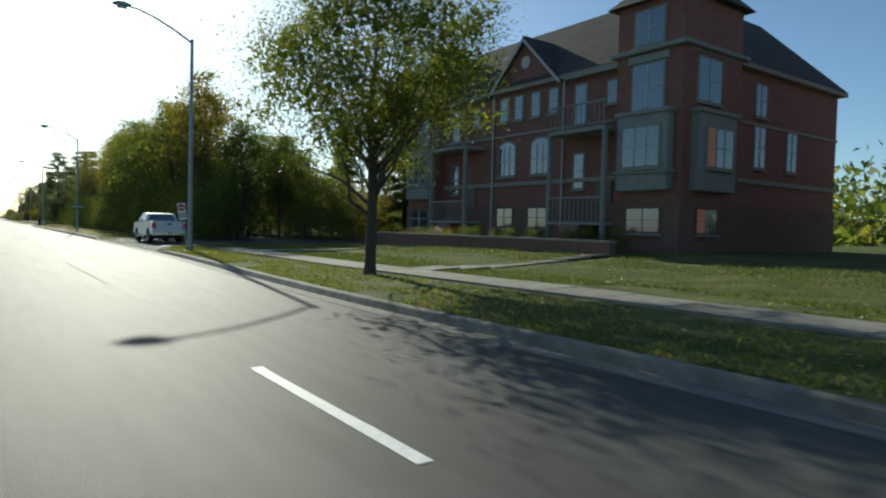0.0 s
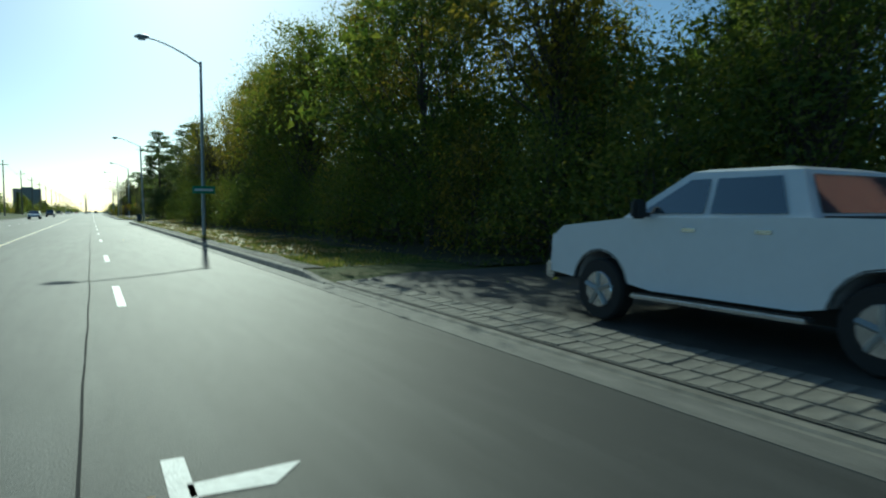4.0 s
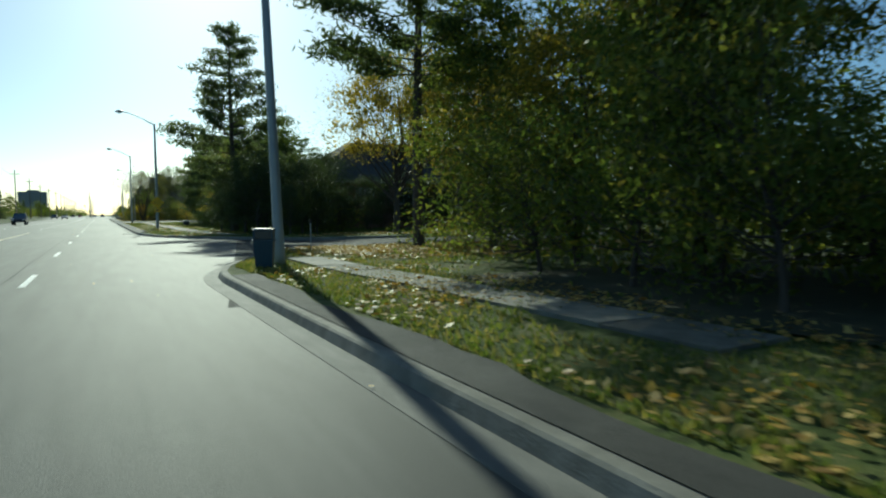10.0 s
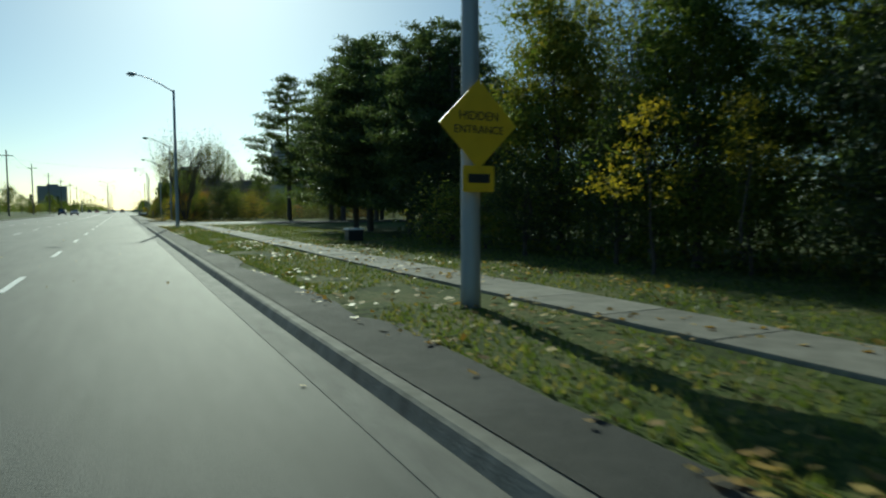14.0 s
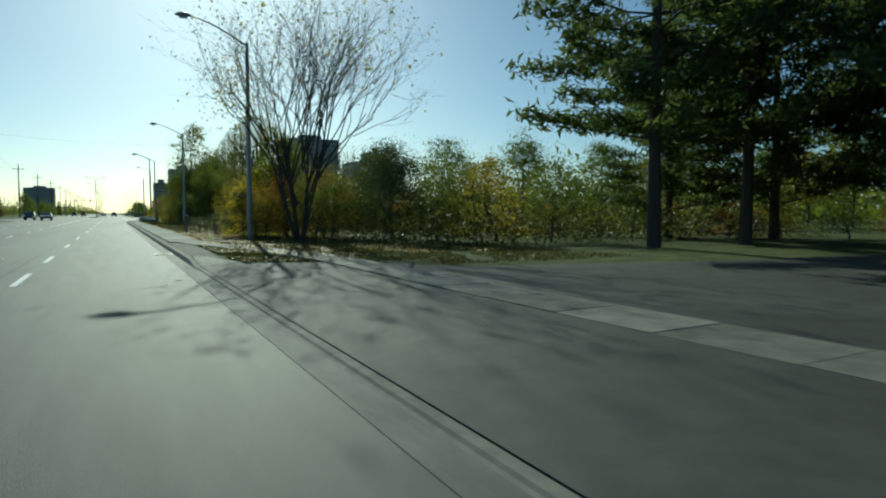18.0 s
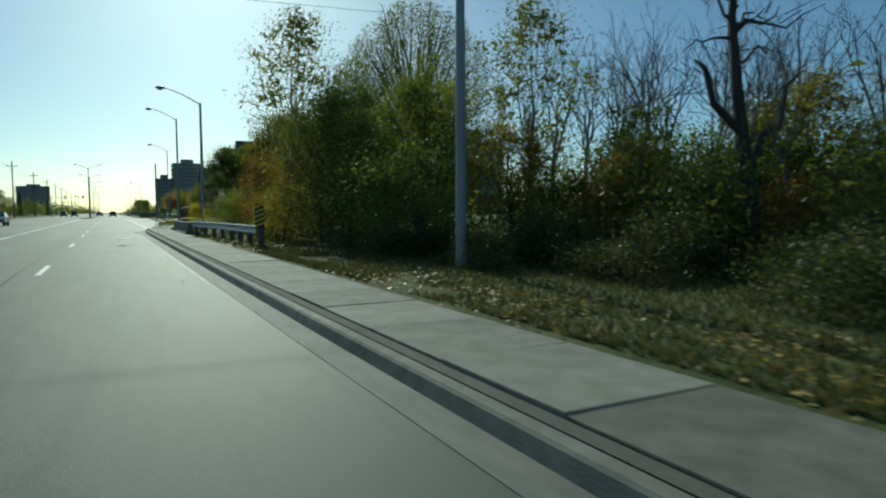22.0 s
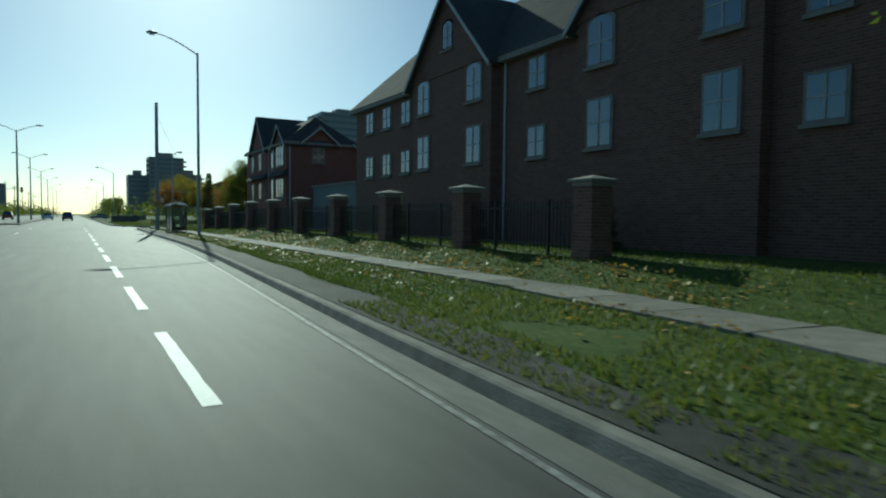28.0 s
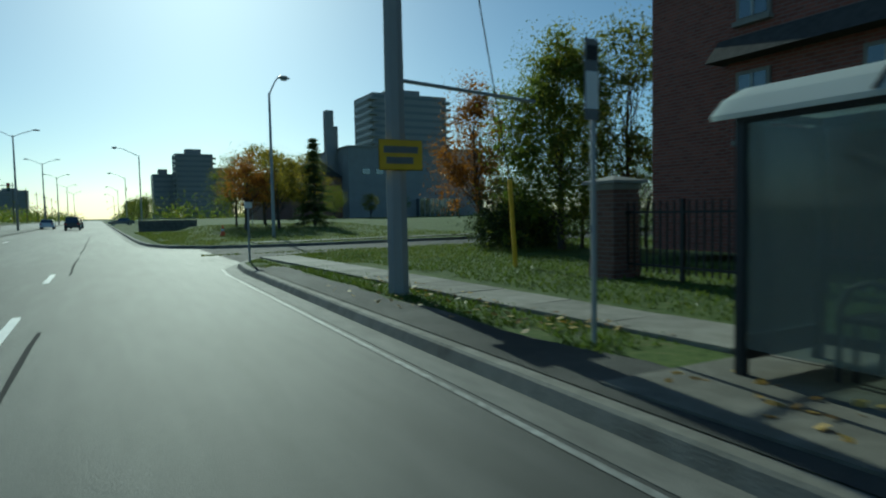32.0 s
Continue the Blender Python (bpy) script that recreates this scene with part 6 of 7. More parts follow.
def gable(parent, x, y, z, w, h, depth, wall, rake=True, out=0.3):
    """A gable that faces the road: brick triangle, roof slopes and rake boards."""
    part("gable_wall", Shape().prism([(y - w / 2, z), (y + w / 2, z), (y, z + h)], "x", x - 0.05, x + 0.3), wall, parent)
    ov = 0.3
    k = h / (w / 2)
    for s in (-1, 1):
        sh = Shape().prism([(y + s * (w / 2 + ov), z - ov * k), (y, z + h), (y, z + h + 0.16), (y + s * (w / 2 + ov), z - ov * k + 0.16)], "x", x - out, x + depth)
        part("gable_roof", sh, M_SHING, parent, "dark shingle slope")
        if rake:
            part("rake_board", Shape().prism([(y + s * (w / 2 + ov), z - ov * k - 0.1), (y, z + h - 0.12), (y, z + h + 0.05), (y + s * (w / 2 + ov), z - ov * k + 0.07)], "x", x - out - 0.05, x - out - 0.004), M_WFRAME, parent, "pale rake board")


def hip_roof(parent, x0, x1, y0, y1, z, h, ov=0.35, inset=3.2):
    x0, x1, y0, y1 = x0 - ov, x1 + ov, y0 - ov, y1 + ov
    sh = Shape().add([(x0, y0, z), (x1, y0, z), (x1, y1, z), (x0, y1, z), (x0 + inset, y0 + inset, z + h), (x1 - inset, y0 + inset, z + h), (x1 - inset, y1 - inset, z + h), (x0 + inset, y1 - inset, z + h)], [(0, 1, 5, 4), (1, 2, 6, 5), (2, 3, 7, 6), (3, 0, 4, 7), (4, 5, 6, 7), (3, 2, 1, 0)])
    part("roof", sh, M_SHING, parent, "dark shingle hipped roof")
    part("fascia", Shape().box(x0 + 0.02, x1 - 0.02, y0 + 0.02, y1 - 0.02, z - 0.2, z - 0.003), M_STONE, parent, "pale eaves board")


# town houses behind the lawn
A = thing("town_house", "three-storey red-brick town houses with pale stone bays and gables", "house", "brick houses")
part("wall", Shape().box(18.3, 31, -20.2, -2.0, 0.2, 8.5), M_BRICKR, A, "red brick walls")
hip_roof(A, 18.3, 31, -20.2, -2.0, 8.5, 3.4, inset=3.0)
part("plinth", Shape().box(18.2, 31.05, -20.25, -1.95, 0.2, 2.6), M_BRICK, A, "darker brick base storey")
part("string_course", Shape().box(18.2, 31.08, -20.28, -1.92, 3.55, 3.75), M_STONE, A)
part("string_course", Shape().box(18.22, 31.06, -20.26, -1.94, 6.05, 6.17), M_STONE, A)
for ya, yb in ((-20.5, -17.4), (-4.5, -1.7)):
    yc = (ya + yb) / 2
    part("tower", Shape().box(17.65, 21.6, ya, yb, 0.2, 10.4), M_BRICKR, A, "square brick corner tower")
    part("tower_base", Shape().box(17.58, 21.67, ya - 0.07, yb + 0.07, 0.2, 2.6), M_BRICK, A, "darker brick base")
    part("bay", Shape().box(17.3, 17.7, yc - 1.2, yc + 1.2, 3.0, 6.0, 0.04), M_BAY, A, "pale stone bay")
    part("bay_ledge", Shape().box(17.2, 17.7, yc - 1.3, yc + 1.3, 5.95, 6.12, 0.03), M_BAY, A)
    part("bay_ledge", Shape().box(17.2, 17.7, yc - 1.3, yc + 1.3, 3.65, 3.8, 0.03), M_BAY, A)
    window(A, 17.3, yc, 3.95, 1.65, 1.5, panes=3, frame=M_BAY)
    window(A, 17.65, yc, 6.2, 1.4, 1.75, panes=2, frame=M_BAY)
    part("lintel", Shape().box(17.55, 17.7, yc - 0.95, yc + 0.95, 8.05, 8.35), M_BAY, A)
    window(A, 17.65, yc, 8.75, 1.3, 1.3, panes=2, frame=M_BAY)
    window(A, 17.58, yc, 1.4, 1.5, 0.9, panes=2, frame=M_BRICK)
    part("tower_cornice", Shape().box(17.4, 21.85, ya - 0.25, yb + 0.25, 8.42, 8.6, 0.03), M_BAY, A)
    part("tower_roof", Shape().add([(17.3, ya - 0.35, 10.4), (21.95, ya - 0.35, 10.4), (21.95, yb + 0.35, 10.4), (17.3, yb + 0.35, 10.4), (19.6, yc, 12.6)], [(0, 1, 4), (1, 2, 4), (2, 3, 4), (3, 0, 4), (3, 2, 1, 0)]), M_SHING, A, "dark pyramid roof")
# side wall of the corner tower
part("bay", Shape().box(18.25, 20.85, -20.85, -20.45, 3.0, 6.0, 0.04), M_BAY, A, "pale stone bay")
part("bay_ledge", Shape().box(18.15, 20.95, -20.95, -20.45, 5.95, 6.12, 0.03), M_BAY, A)
window(A, 19.6, -20.85, 3.95, 1.7, 1.45, face="-y", panes=3, frame=M_BAY)
window(A, 19.3, -20.5, 6.5, 1.5, 1.6, face="-y", frame=M_BAY)
window(A, 19.3, -20.57, 1.4, 1.3, 0.9, face="-y", frame=M_BRICK)
window(A, 23.7, -20.2, 4.3, 0.8, 1.7, face="-y", frame=M_BAY)
window(A, 26.5, -20.2, 4.3, 0.8, 1.7, face="-y", frame=M_BAY)
window(A, 23.7, -20.2, 6.5, 0.8, 1.3, face="-y", frame=M_BAY)
for yc in (-15.8, -6.5):
    part("balcony_floor", Shape().box(16.95, 18.4, yc - 1.6, yc + 1.6, 5.55, 5.72), M_BAY, A)
    part("porch_floor", Shape().box(16.95, 18.4, yc - 1.6, yc + 1.6, 1.62, 1.75), M_BAY, A)
    for zz in (5.72, 1.75):
        part("handrail", Shape().box(17.0, 17.06, yc - 1.55, yc + 1.55, zz + 1.0, zz + 1.07), M_BAY, A)
        for k in range(13):
            part("baluster", Shape().box(17.015, 17.045, yc - 1.5 + k * 0.248, yc - 1.47 + k * 0.248, zz, zz + 1.0), M_BAY, A)
    for s in (-1.55, 1.55):
        part("balcony_column", Shape().box(16.98, 17.16, yc + s - 0.09, yc + s + 0.09, 0.3, 5.55, 0.02), M_BAY, A)
    part("gutter_roof", Shape().box(17.9, 18.4, yc - 1.65, yc + 1.65, 8.2, 8.36), M_BAY, A)
    window(A, 18.3, yc + 0.9, 6.2, 0.6, 1.7, frame=M_BAY, panes=1)
    window(A, 18.3, yc - 0.95, 6.9, 0.6, 0.9, frame=M_BAY, panes=1)
    window(A, 18.3, yc + 0.9, 3.3, 0.55, 1.5, frame=M_BAY, panes=1)
    part("door", Shape().box(18.22, 18.32, yc - 1.0, yc - 0.1, 1.75, 3.9, 0.01), M_WOODP, A, "dark wooden entrance door")
    part("stair", Shape().prism([(15.9, 0.4), (17.0, 0.4), (17.0, 1.62), (16.85, 1.62)], "y", yc - 0.5, yc + 0.5), M_BRICK, A, "brick entrance steps")
yc = -11.3
gable(A, 18.25, yc, 8.5, 4.5, 2.2, 4, M_BRICKR)
part("round_window", Shape().tube([(18.14, yc, 9.6), (18.3, yc, 9.6)], 0.3, 20), M_WFRAME, A, "round pale vent")
for y in (-9.7, -10.8, -12.0, -13.2):
    window(A, 18.3, y, 6.9, 0.5, 1.1, panes=1, frame=M_BAY)
for y in (-10.0, -12.4):
    window(A, 18.3, y, 4.1, 1.2, 1.45, arch=True, panes=3, frame=M_BAY)
    window(A, 18.2, y, 1.5, 1.2, 0.9, frame=M_BRICK)
for y in (-13.9, -8.9):
    part("downpipe", Shape().tube([(18.2, y, 0.4), (18.2, y, 8.4)], 0.05, 6), M_WFRAME, A)
rw = thing("retaining_wall", "low brick retaining wall with a stone coping", "wall")
part("wall", Shape().box(15.0, 15.35, -19.5, -2.5, 0.2, 0.95), M_BRICK, rw)
part("coping", Shape().box(14.95, 15.4, -19.5, -2.5, 0.95, 1.03, 0.015), M_STONE, rw)
for i in range(12):
    plant("shrub_g" if i % 3 else "shrub_y", 16.1, -3.6 - i * 1.4, 0.36, 0.28)
# second row of town houses, in deep shade
B2 = thing("town_house", "second red-brick town house row beyond the lane", "house", "brick houses")
part("wall", Shape().box(18.3, 31, -62, -28, 0.2, 8.5), M_BRICKR, B2, "red brick walls")
hip_roof(B2, 18.3, 31, -62, -28, 8.5, 3.4, inset=3.0)
for y in (-31, -35, -39, -43):
    window(B2, 18.3, y, 4.0, 1.2, 1.5, frame=M_BAY)
    window(B2, 18.3, y, 6.6, 1.0, 1.4, frame=M_BAY)

# olive-brown house behind the iron fence
D = thing("brick_house", "dark olive-brown brick house with tall gables", "house", "brick houses")
part("wall", Shape().box(16.0, 28, 318.5, 345.5, 0.4, 7.1), M_BRICK, D, "dark brown brick walls")
hip_roof(D, 16.0, 28, 318.5, 345.5, 7.15, 3.4)
for yc, w in ((334.9, 6.2), (324.2, 6.0)):
    gable(D, 15.6, yc, 7.2, w, 3.2, 6, M_BRICK)
    part("bay", Shape().box(15.6, 16.2, yc - w / 2, yc + w / 2, 0.4, 7.2), M_BRICK, D)
    for dy in (-2.0, 2.0):
        window(D, 15.6, yc + dy, 5.85, 0.95, 1.15, arch=True)
        window(D, 15.6, yc + dy, 3.5, 0.9, 1.3)
    window(D, 15.6, yc, 8.2, 0.7, 0.9, arch=True)
for yc in (343.6, 341.5, 339.4, 329.6, 320.0):
    window(D, 16.0, yc, 5.8, 0.8, 0.95)
    window(D, 16.0, yc, 3.5, 0.8, 0.95)
for y in (338.3, 331.4, 327.4):
    part("downpipe", Shape().tube([(15.95, y, 0.4), (15.95, y, 7.2)], 0.05, 6), M_WFRAME, D)
part("chimney", Shape().box(21, 22, 339, 340, 8, 11.8), M_BRICK, D)

# red-brown house by the corner
Eh = thing("brick_house", "red-brown brick corner house with bays and steep gables", "house", "brick houses")
part("wall", Shape().box(16.2, 21.3, 359.2, 372.1, 0.4, 6.85), M_BRICKR, Eh, "red-brown brick walls")
part("wing_wall", Shape().prism([(21.3, 0.4), (25.4, 0.4), (25.4, 3.9), (21.3, 6.9)], "y", 359.22, 371.5), M_BRICKR, Eh)
part("catslide_roof", Shape().prism([(21.1, 7.0), (25.8, 3.65), (25.8, 3.8), (21.1, 7.18)], "y", 358.8, 371.9), M_SHING, Eh, "long sloping shingle roof")
part("rake_board", Shape().prism([(21.1, 6.82), (25.8, 3.5), (25.8, 3.66), (21.1, 6.99)], "y", 358.72, 358.78), M_WFRAME, Eh, "pale rake board")
part("roof", Shape().add([(15.85, 358.85, 6.9), (21.65, 358.85, 6.9), (21.65, 371.95, 6.9), (15.85, 371.95, 6.9), (18.75, 360.7, 9.05), (18.75, 370.1, 9.05)], [(0, 1, 4), (1, 2, 5, 4), (2, 3, 5), (3, 0, 4, 5), (3, 2, 1, 0)]), M_SHING, Eh, "dark shingle hipped roof")
part("fascia", Shape().box(15.87, 21.63, 358.87, 371.93, 6.7, 6.897), M_STONE, Eh, "pale eaves board")
for yc, w, gh in ((360.95, 3.3, 1.4), (367.4, 5.0, 2.75)):
    part("bay", Shape().box(16.08, 16.4, yc - w / 2, yc + w / 2, 0.4, 6.8), M_BRICKR, Eh)
    gable(Eh, 16.08, yc, 6.8, w, gh, 4, M_BRICKR, out=0.25)
    part("bay_roof", Shape().prism([(15.6, 4.35), (16.18, 4.35), (16.18, 4.85), (16.03, 4.85)], "y", yc - w / 2 - 0.2, yc + w / 2 + 0.2), M_SHING, Eh, "small bay roof")
for yc in (360.2, 360.9, 361.6):
    window(Eh, 16.08, yc, 5.2, 0.42, 1.35, arch=True, panes=1)
    window(Eh, 16.08, yc, 2.8, 0.42, 1.3, arch=True, panes=1)
for yc in (366.8, 369.3):
    window(Eh, 16.08, yc, 5.2, 0.6, 1.3)
    window(Eh, 16.08, yc, 2.8, 0.6, 1.25)
for z in (5.2, 2.8):
    window(Eh, 16.2, 363.4, z, 0.55, 1.3, arch=True, panes=1)
window(Eh, 18.5, 359.2, 5.45, 0.85, 1.05, face="-y", arch=True)
part("gable_wall", Shape().prism([(17.2, 6.95), (19.8, 6.95), (18.5, 8.0)], "y", 358.95, 359.25), M_BRICKR, Eh)
for s in (-1, 1):
    part("gable_roof", Shape().prism([(18.5 + s * 1.55, 6.75), (18.5, 8.0), (18.5, 8.14), (18.5 + s * 1.55, 6.89)], "y", 358.6, 361.4), M_SHING, Eh, "dark shingle slope")
    part("rake_board", Shape().prism([(18.5 + s * 1.55, 6.64), (18.5, 7.89), (18.5, 8.04), (18.5 + s * 1.55, 6.79)], "y", 358.53, 358.59), M_WFRAME, Eh, "pale rake board")
for y in (363.0, 364.5):
    part("downpipe", Shape().tube([(16.13, y, 0.4), (16.13, y, 6.7)], 0.05, 6), M_WFRAME, Eh)
part("downpipe", Shape().tube([(16.3, 359.13, 0.4), (16.3, 359.13, 6.7)], 0.05, 6), M_WFRAME, Eh)
part("wall_lamp", Shape().box(18.55, 18.85, 359.0, 359.2, 3.3, 3.45, 0.03), M_SWHITE, Eh, "small white wall lamp")
# garage wall and roof between the two houses
gw = thing("garage_block", "low blue-grey plastered garage block between the houses", "garage")
part("wall", Shape().box(17.2, 24, 348.5, 356.5, 0.4, 3.42), M_TEAL, gw)
part("coping", Shape().box(17.1, 24.1, 348.4, 356.6, 3.42, 3.54), M_STONE, gw)
bh = thing("brick_house", "brick house with a long dark roof behind the garages", "house", "brick houses")
part("wall", Shape().box(31, 42, 326, 368, 0.4, 7.7), M_BRICK, bh)
hip_roof(bh, 31, 42, 326, 368, 7.7, 2.7)
for y in (344, 349, 354, 359):
    window(bh, 31, y, 5.4, 1.0, 1.3)

# bungalow seen across the side street
bg = thing("bungalow", "low brick house with a shallow roof behind the pine", "house", "brick houses")
part("wall", Shape().box(15.4, 46, 119.5, 131, 0.1, 4.0), M_BRICK, bg)
hip_roof(bg, 15.4, 46, 119.5, 131, 4.0, 3.6, ov=0.6, inset=5.4)
for x in (19.5, 23, 27, 33, 39):
    window(bg, x, 119.5, 2.2, 1.5, 1.2, face="-y")
window(bg, 15.4, 125, 2.3, 1.5, 1.2)
# low brick building through the trees behind the guard rail
lb = thing("brick_house", "brick houses half hidden by trees at the creek", "house", "brick houses")
part("wall", Shape().box(24, 34, 302, 320, 0.3, 4.0), M_BRICK, lb)
hip_roof(lb, 24, 34, 302, 320, 4.0, 2.4)
for y in (304.5, 309, 313.5, 318):
    window(lb, 24, y, 1.9, 1.0, 1.3)

# ---- iron fence with brick pillars ----
NP = 10
PY = [322.8 + 5.15 * k for k in range(NP)]
PX = [12.2 for k in range(NP)]


def pillar(x, y):
    z = land(x, y)
    t = thing("fence_pillar", "square brick pillar with a pale stone cap", "pillar", "fence pillars", at=pose(x, y, z))
    part("shaft", Shape().box(-0.29, 0.29, -0.29, 0.29, -0.2, 1.6), M_BRICK, t, "brick shaft")
    part("plinth", Shape().box(-0.32, 0.32, -0.32, 0.32, -0.2, 0.3, 0.02), M_BRICK, t)
    part("collar", Shape().box(-0.32, 0.32, -0.32, 0.32, 1.5, 1.6, 0.015), M_STONE, t, "pale stone collar")
    cap = Shape().add([(-0.39, -0.39, 1.6), (0.39, -0.39, 1.6), (0.39, 0.39, 1.6), (-0.39, 0.39, 1.6), (-0.39, -0.39, 1.65), (0.39, -0.39, 1.65), (0.39, 0.39, 1.65), (-0.39, 0.39, 1.65), (0, 0, 1.75)], [(3, 2, 1, 0), (0, 1, 5, 4), (1, 2, 6, 5), (2, 3, 7, 6), (3, 0, 4, 7), (4, 5, 8), (5, 6, 8), (6, 7, 8), (7, 4, 8)])
    part("cap", cap, M_STONE, t, "pale pyramid cap")


for x, y in zip(PX, PY):
    pillar(x, y)
picket = mesh_of("picket", Shape().box(-0.011, 0.011, -0.011, 0.011, 0.0, 1.12).add([(-0.011, -0.011, 1.12), (0.011, -0.011, 1.12), (0.011, 0.011, 1.12), (-0.011, 0.011, 1.12), (0, 0, 1.18)], [(0, 1, 4), (1, 2, 4), (2, 3, 4), (3, 0, 4)]), M_BLACKM)
for k in range(NP - 1):
    x, y = (PX[k] + PX[k + 1]) / 2, (PY[k] + PY[k + 1]) / 2
    fp = thing("iron_fence", "black iron fence panel with pointed pickets between pillars", "fence", "fence panels", at=pose(x, y, land(x, y) + 0.05))
    for z in (0.12, 0.98):
        part("rail", Shape().box(-0.02, 0.02, -2.32, 2.32, z, z + 0.035), M_BLACKM, fp)
    for s in (-1.1, 1.1):
        part("post", Shape().box(-0.03, 0.03, s - 0.03, s + 0.03, -0.15, 1.2), M_BLACKM, fp)
    for i in range(33):
        p = new("picket", picket)
        p.parent = fp
        p.location = (0, -2.25 + i * 0.1406, 0.02)
for i in range(0, 7, 2):
    plant("spruce", 14.6, 325 + i * 3.1, 0.2, 0.17, label="small clipped evergreen beside the house")

# ---- towers and far buildings ----
def tower(name, label, x, y, w, d, h, floors, balc=True, material=None):
    t = thing(name, label, "apartment building", "far buildings", at=pose(x, y, 0))
    part("wall", Shape().box(-w / 2, w / 2, 0, d, -0.1, h), material or M_TOWER, t)
    part("roof_house", Shape().box(-w * 0.2, w * 0.22, d * 0.3, d * 0.7, h, h + 3.2), material or M_TOWER, t)
    fh = h / floors
    for k in range(1, floors):
        part("window_band", Shape().box(-w / 2 + 0.8, w / 2 - 0.8, -0.06, 0.02, k * fh + 0.9, k * fh + 2.2), M_TOWERW, t, "band of windows greyed for distance haze")
        part("window_band", Shape().box(-w / 2 - 0.06, -w / 2 + 0.02, 1.0, d - 1.0, k * fh + 0.9, k * fh + 2.2), M_TOWERW, t, "band of windows greyed for distance haze")
        if balc:
            for s in (-1, 1):
                part("balcony", Shape().box(s * w / 2 - 1.6, s * w / 2 + 1.6, -1.2, 2.5, k * fh - 0.1, k * fh + 0.9), material or M_TOWER, t)
    return t


tower("apartment_tower", "tall concrete apartment tower with balconies", 54, 757, 20.5, 18, 38, 13)
tower("apartment_tower", "lower concrete block joined to the tower", 38, 765, 11.5, 18, 26.6, 9, False)
tower("apartment_tower", "wide apartment block beyond the tower", 71, 780, 16, 20, 29, 9)
tower("apartment_tower", "dark apartment block far along the road", -107, 1438, 44, 25, 44, 14)
tower("apartment_tower", "tall brown apartment tower above the trees", 124.3, 612, 35, 22, 52, 17, True)
tower("apartment_tower", "second apartment tower behind the park", 75, 365, 16, 14, 17, 6, False)
gb = thing("arts_building", "large plain grey building with two dark chimneys", "building", "far buildings", at=pose(47, 484, 0))
part("wall", Shape().box(2, 34, 0, 30, -0.1, 14.8), M_TOWER, gb)
part("wing", Shape().box(-14, 2, 4, 24, -0.1, 9.0), M_BRICK, gb, "brown brick wing")
part("wing_roof", Shape().prism([(-14.6, 9.0), (2, 9.0), (-3, 12.5)], "y", 3.5, 24.5), M_SHING, gb)
part("chimney", Shape().box(-0.4, 1.2, 6, 8.0, 0, 23.0), M_TOWER, gb)
part("chimney", Shape().box(1.25, 2.2, 6.4, 8.0, 0, 19.8), M_TOWER, gb)
part("glass_front", Shape().box(17, 27, -1.6, 0.1, 0.2, 4.4), M_WGLASS, gb, "glazed entrance")
for k in range(9):
    part("glazing_bar", Shape().box(17 + k * 1.22, 17.1 + k * 1.22, -1.7, -1.55, 0.2, 4.4), M_WFRAME, gb)
part("parapet", Shape().box(1.8, 34.2, -0.2, 30.2, 14.8, 15.2), M_STONE, gb)
for xx in (5, 8, 11):
    part("window", Shape().box(xx, xx + 1.6, -0.06, 0.02, 9.5, 10.6), M_WGLASS, gb)
# low parapet and lawn trees past the corner
lw = thing("culvert_wall", "low pale concrete wall with a rail past the corner", "wall", at=pose(9.2, 425, 0.14))
part("wall", Shape().box(-1.8, 3.2, -0.2, 0.2, -0.1, 1.0), M_CONC, lw)
part("rail", Shape().tube([(-1.8, 0, 1.15), (3.2, 0, 1.15)], 0.04, 6), M_STEEL, lw)
for kx, ky, kk, ss in ((13.6, 408, "orange", 0.8), (17.2, 418, "yellow_b", 0.85), (16.2, 409, "yellow_b", 0.72), (19.2, 413, "yellow_b", 0.72), (19.6, 411, "spruce", 0.6), (14.2, 415, "green_b", 0.55), (13, 505, "green_a", 0.5), (14, 530, "green_b", 0.55), (14, 560, "green_a", 0.6), (14, 595, "green_b", 0.65), (13.5, 545, "green_b", 0.55), (14.5, 620, "green_a", 0.7), (15, 660, "green_b", 0.75), (36, 455, "green_b", 0.5), (44, 460, "yellow_b", 0.5), (52, 465, "green_b", 0.45)):
    plant(kk, kx, ky, ss)
ot = broadleaf("maple_tree", "maple with orange and rusty autumn leaves on the corner lawn", 73, 5.8, 1.5, 1.0, L_ORANGE, 60, 80, 0.16, trunk_r=0.1, twig=0.4, skirt=True)
ot.matrix_world = pose(16.6, 380.6, 0.12, 0, 0, 30)
ot = broadleaf("roadside_tree", "leafy green tree with thin top beside the corner house", 74, 6.6, 2.5, 0.2, L_GREEN, 130, 130, 0.16, trunk_r=0.12, twig=0.45, skirt=True)
ot.matrix_world = pose(17.0, 376.6, 0.12, 0, 0, 30)
first(["cedar"], [(16.4, 378.8, 0.62), (18.0, 376.8, 0.8), (19.6, 375.6, 0.85)])
ot = broadleaf("roadside_tree", "airy tree with sparse olive leaves beside the corner house", 75, 7.4, 2.0, 1.4, L_OLIVE, 60, 50, 0.18, trunk_r=0.09, twig=0.45)
ot.matrix_world = pose(18.6, 375.4, 0.12, 0, 0, 80)
yw = broadleaf("yew_shrub", "low dark rounded yew on the lawn", 79, 1.75, 1.9, 0.0, L_EVER, 150, 60, 0.19, trunk_r=0.05, twig=0.3, category="shrub")
yw.matrix_world = pose(17.1, 379.4, 0.1)

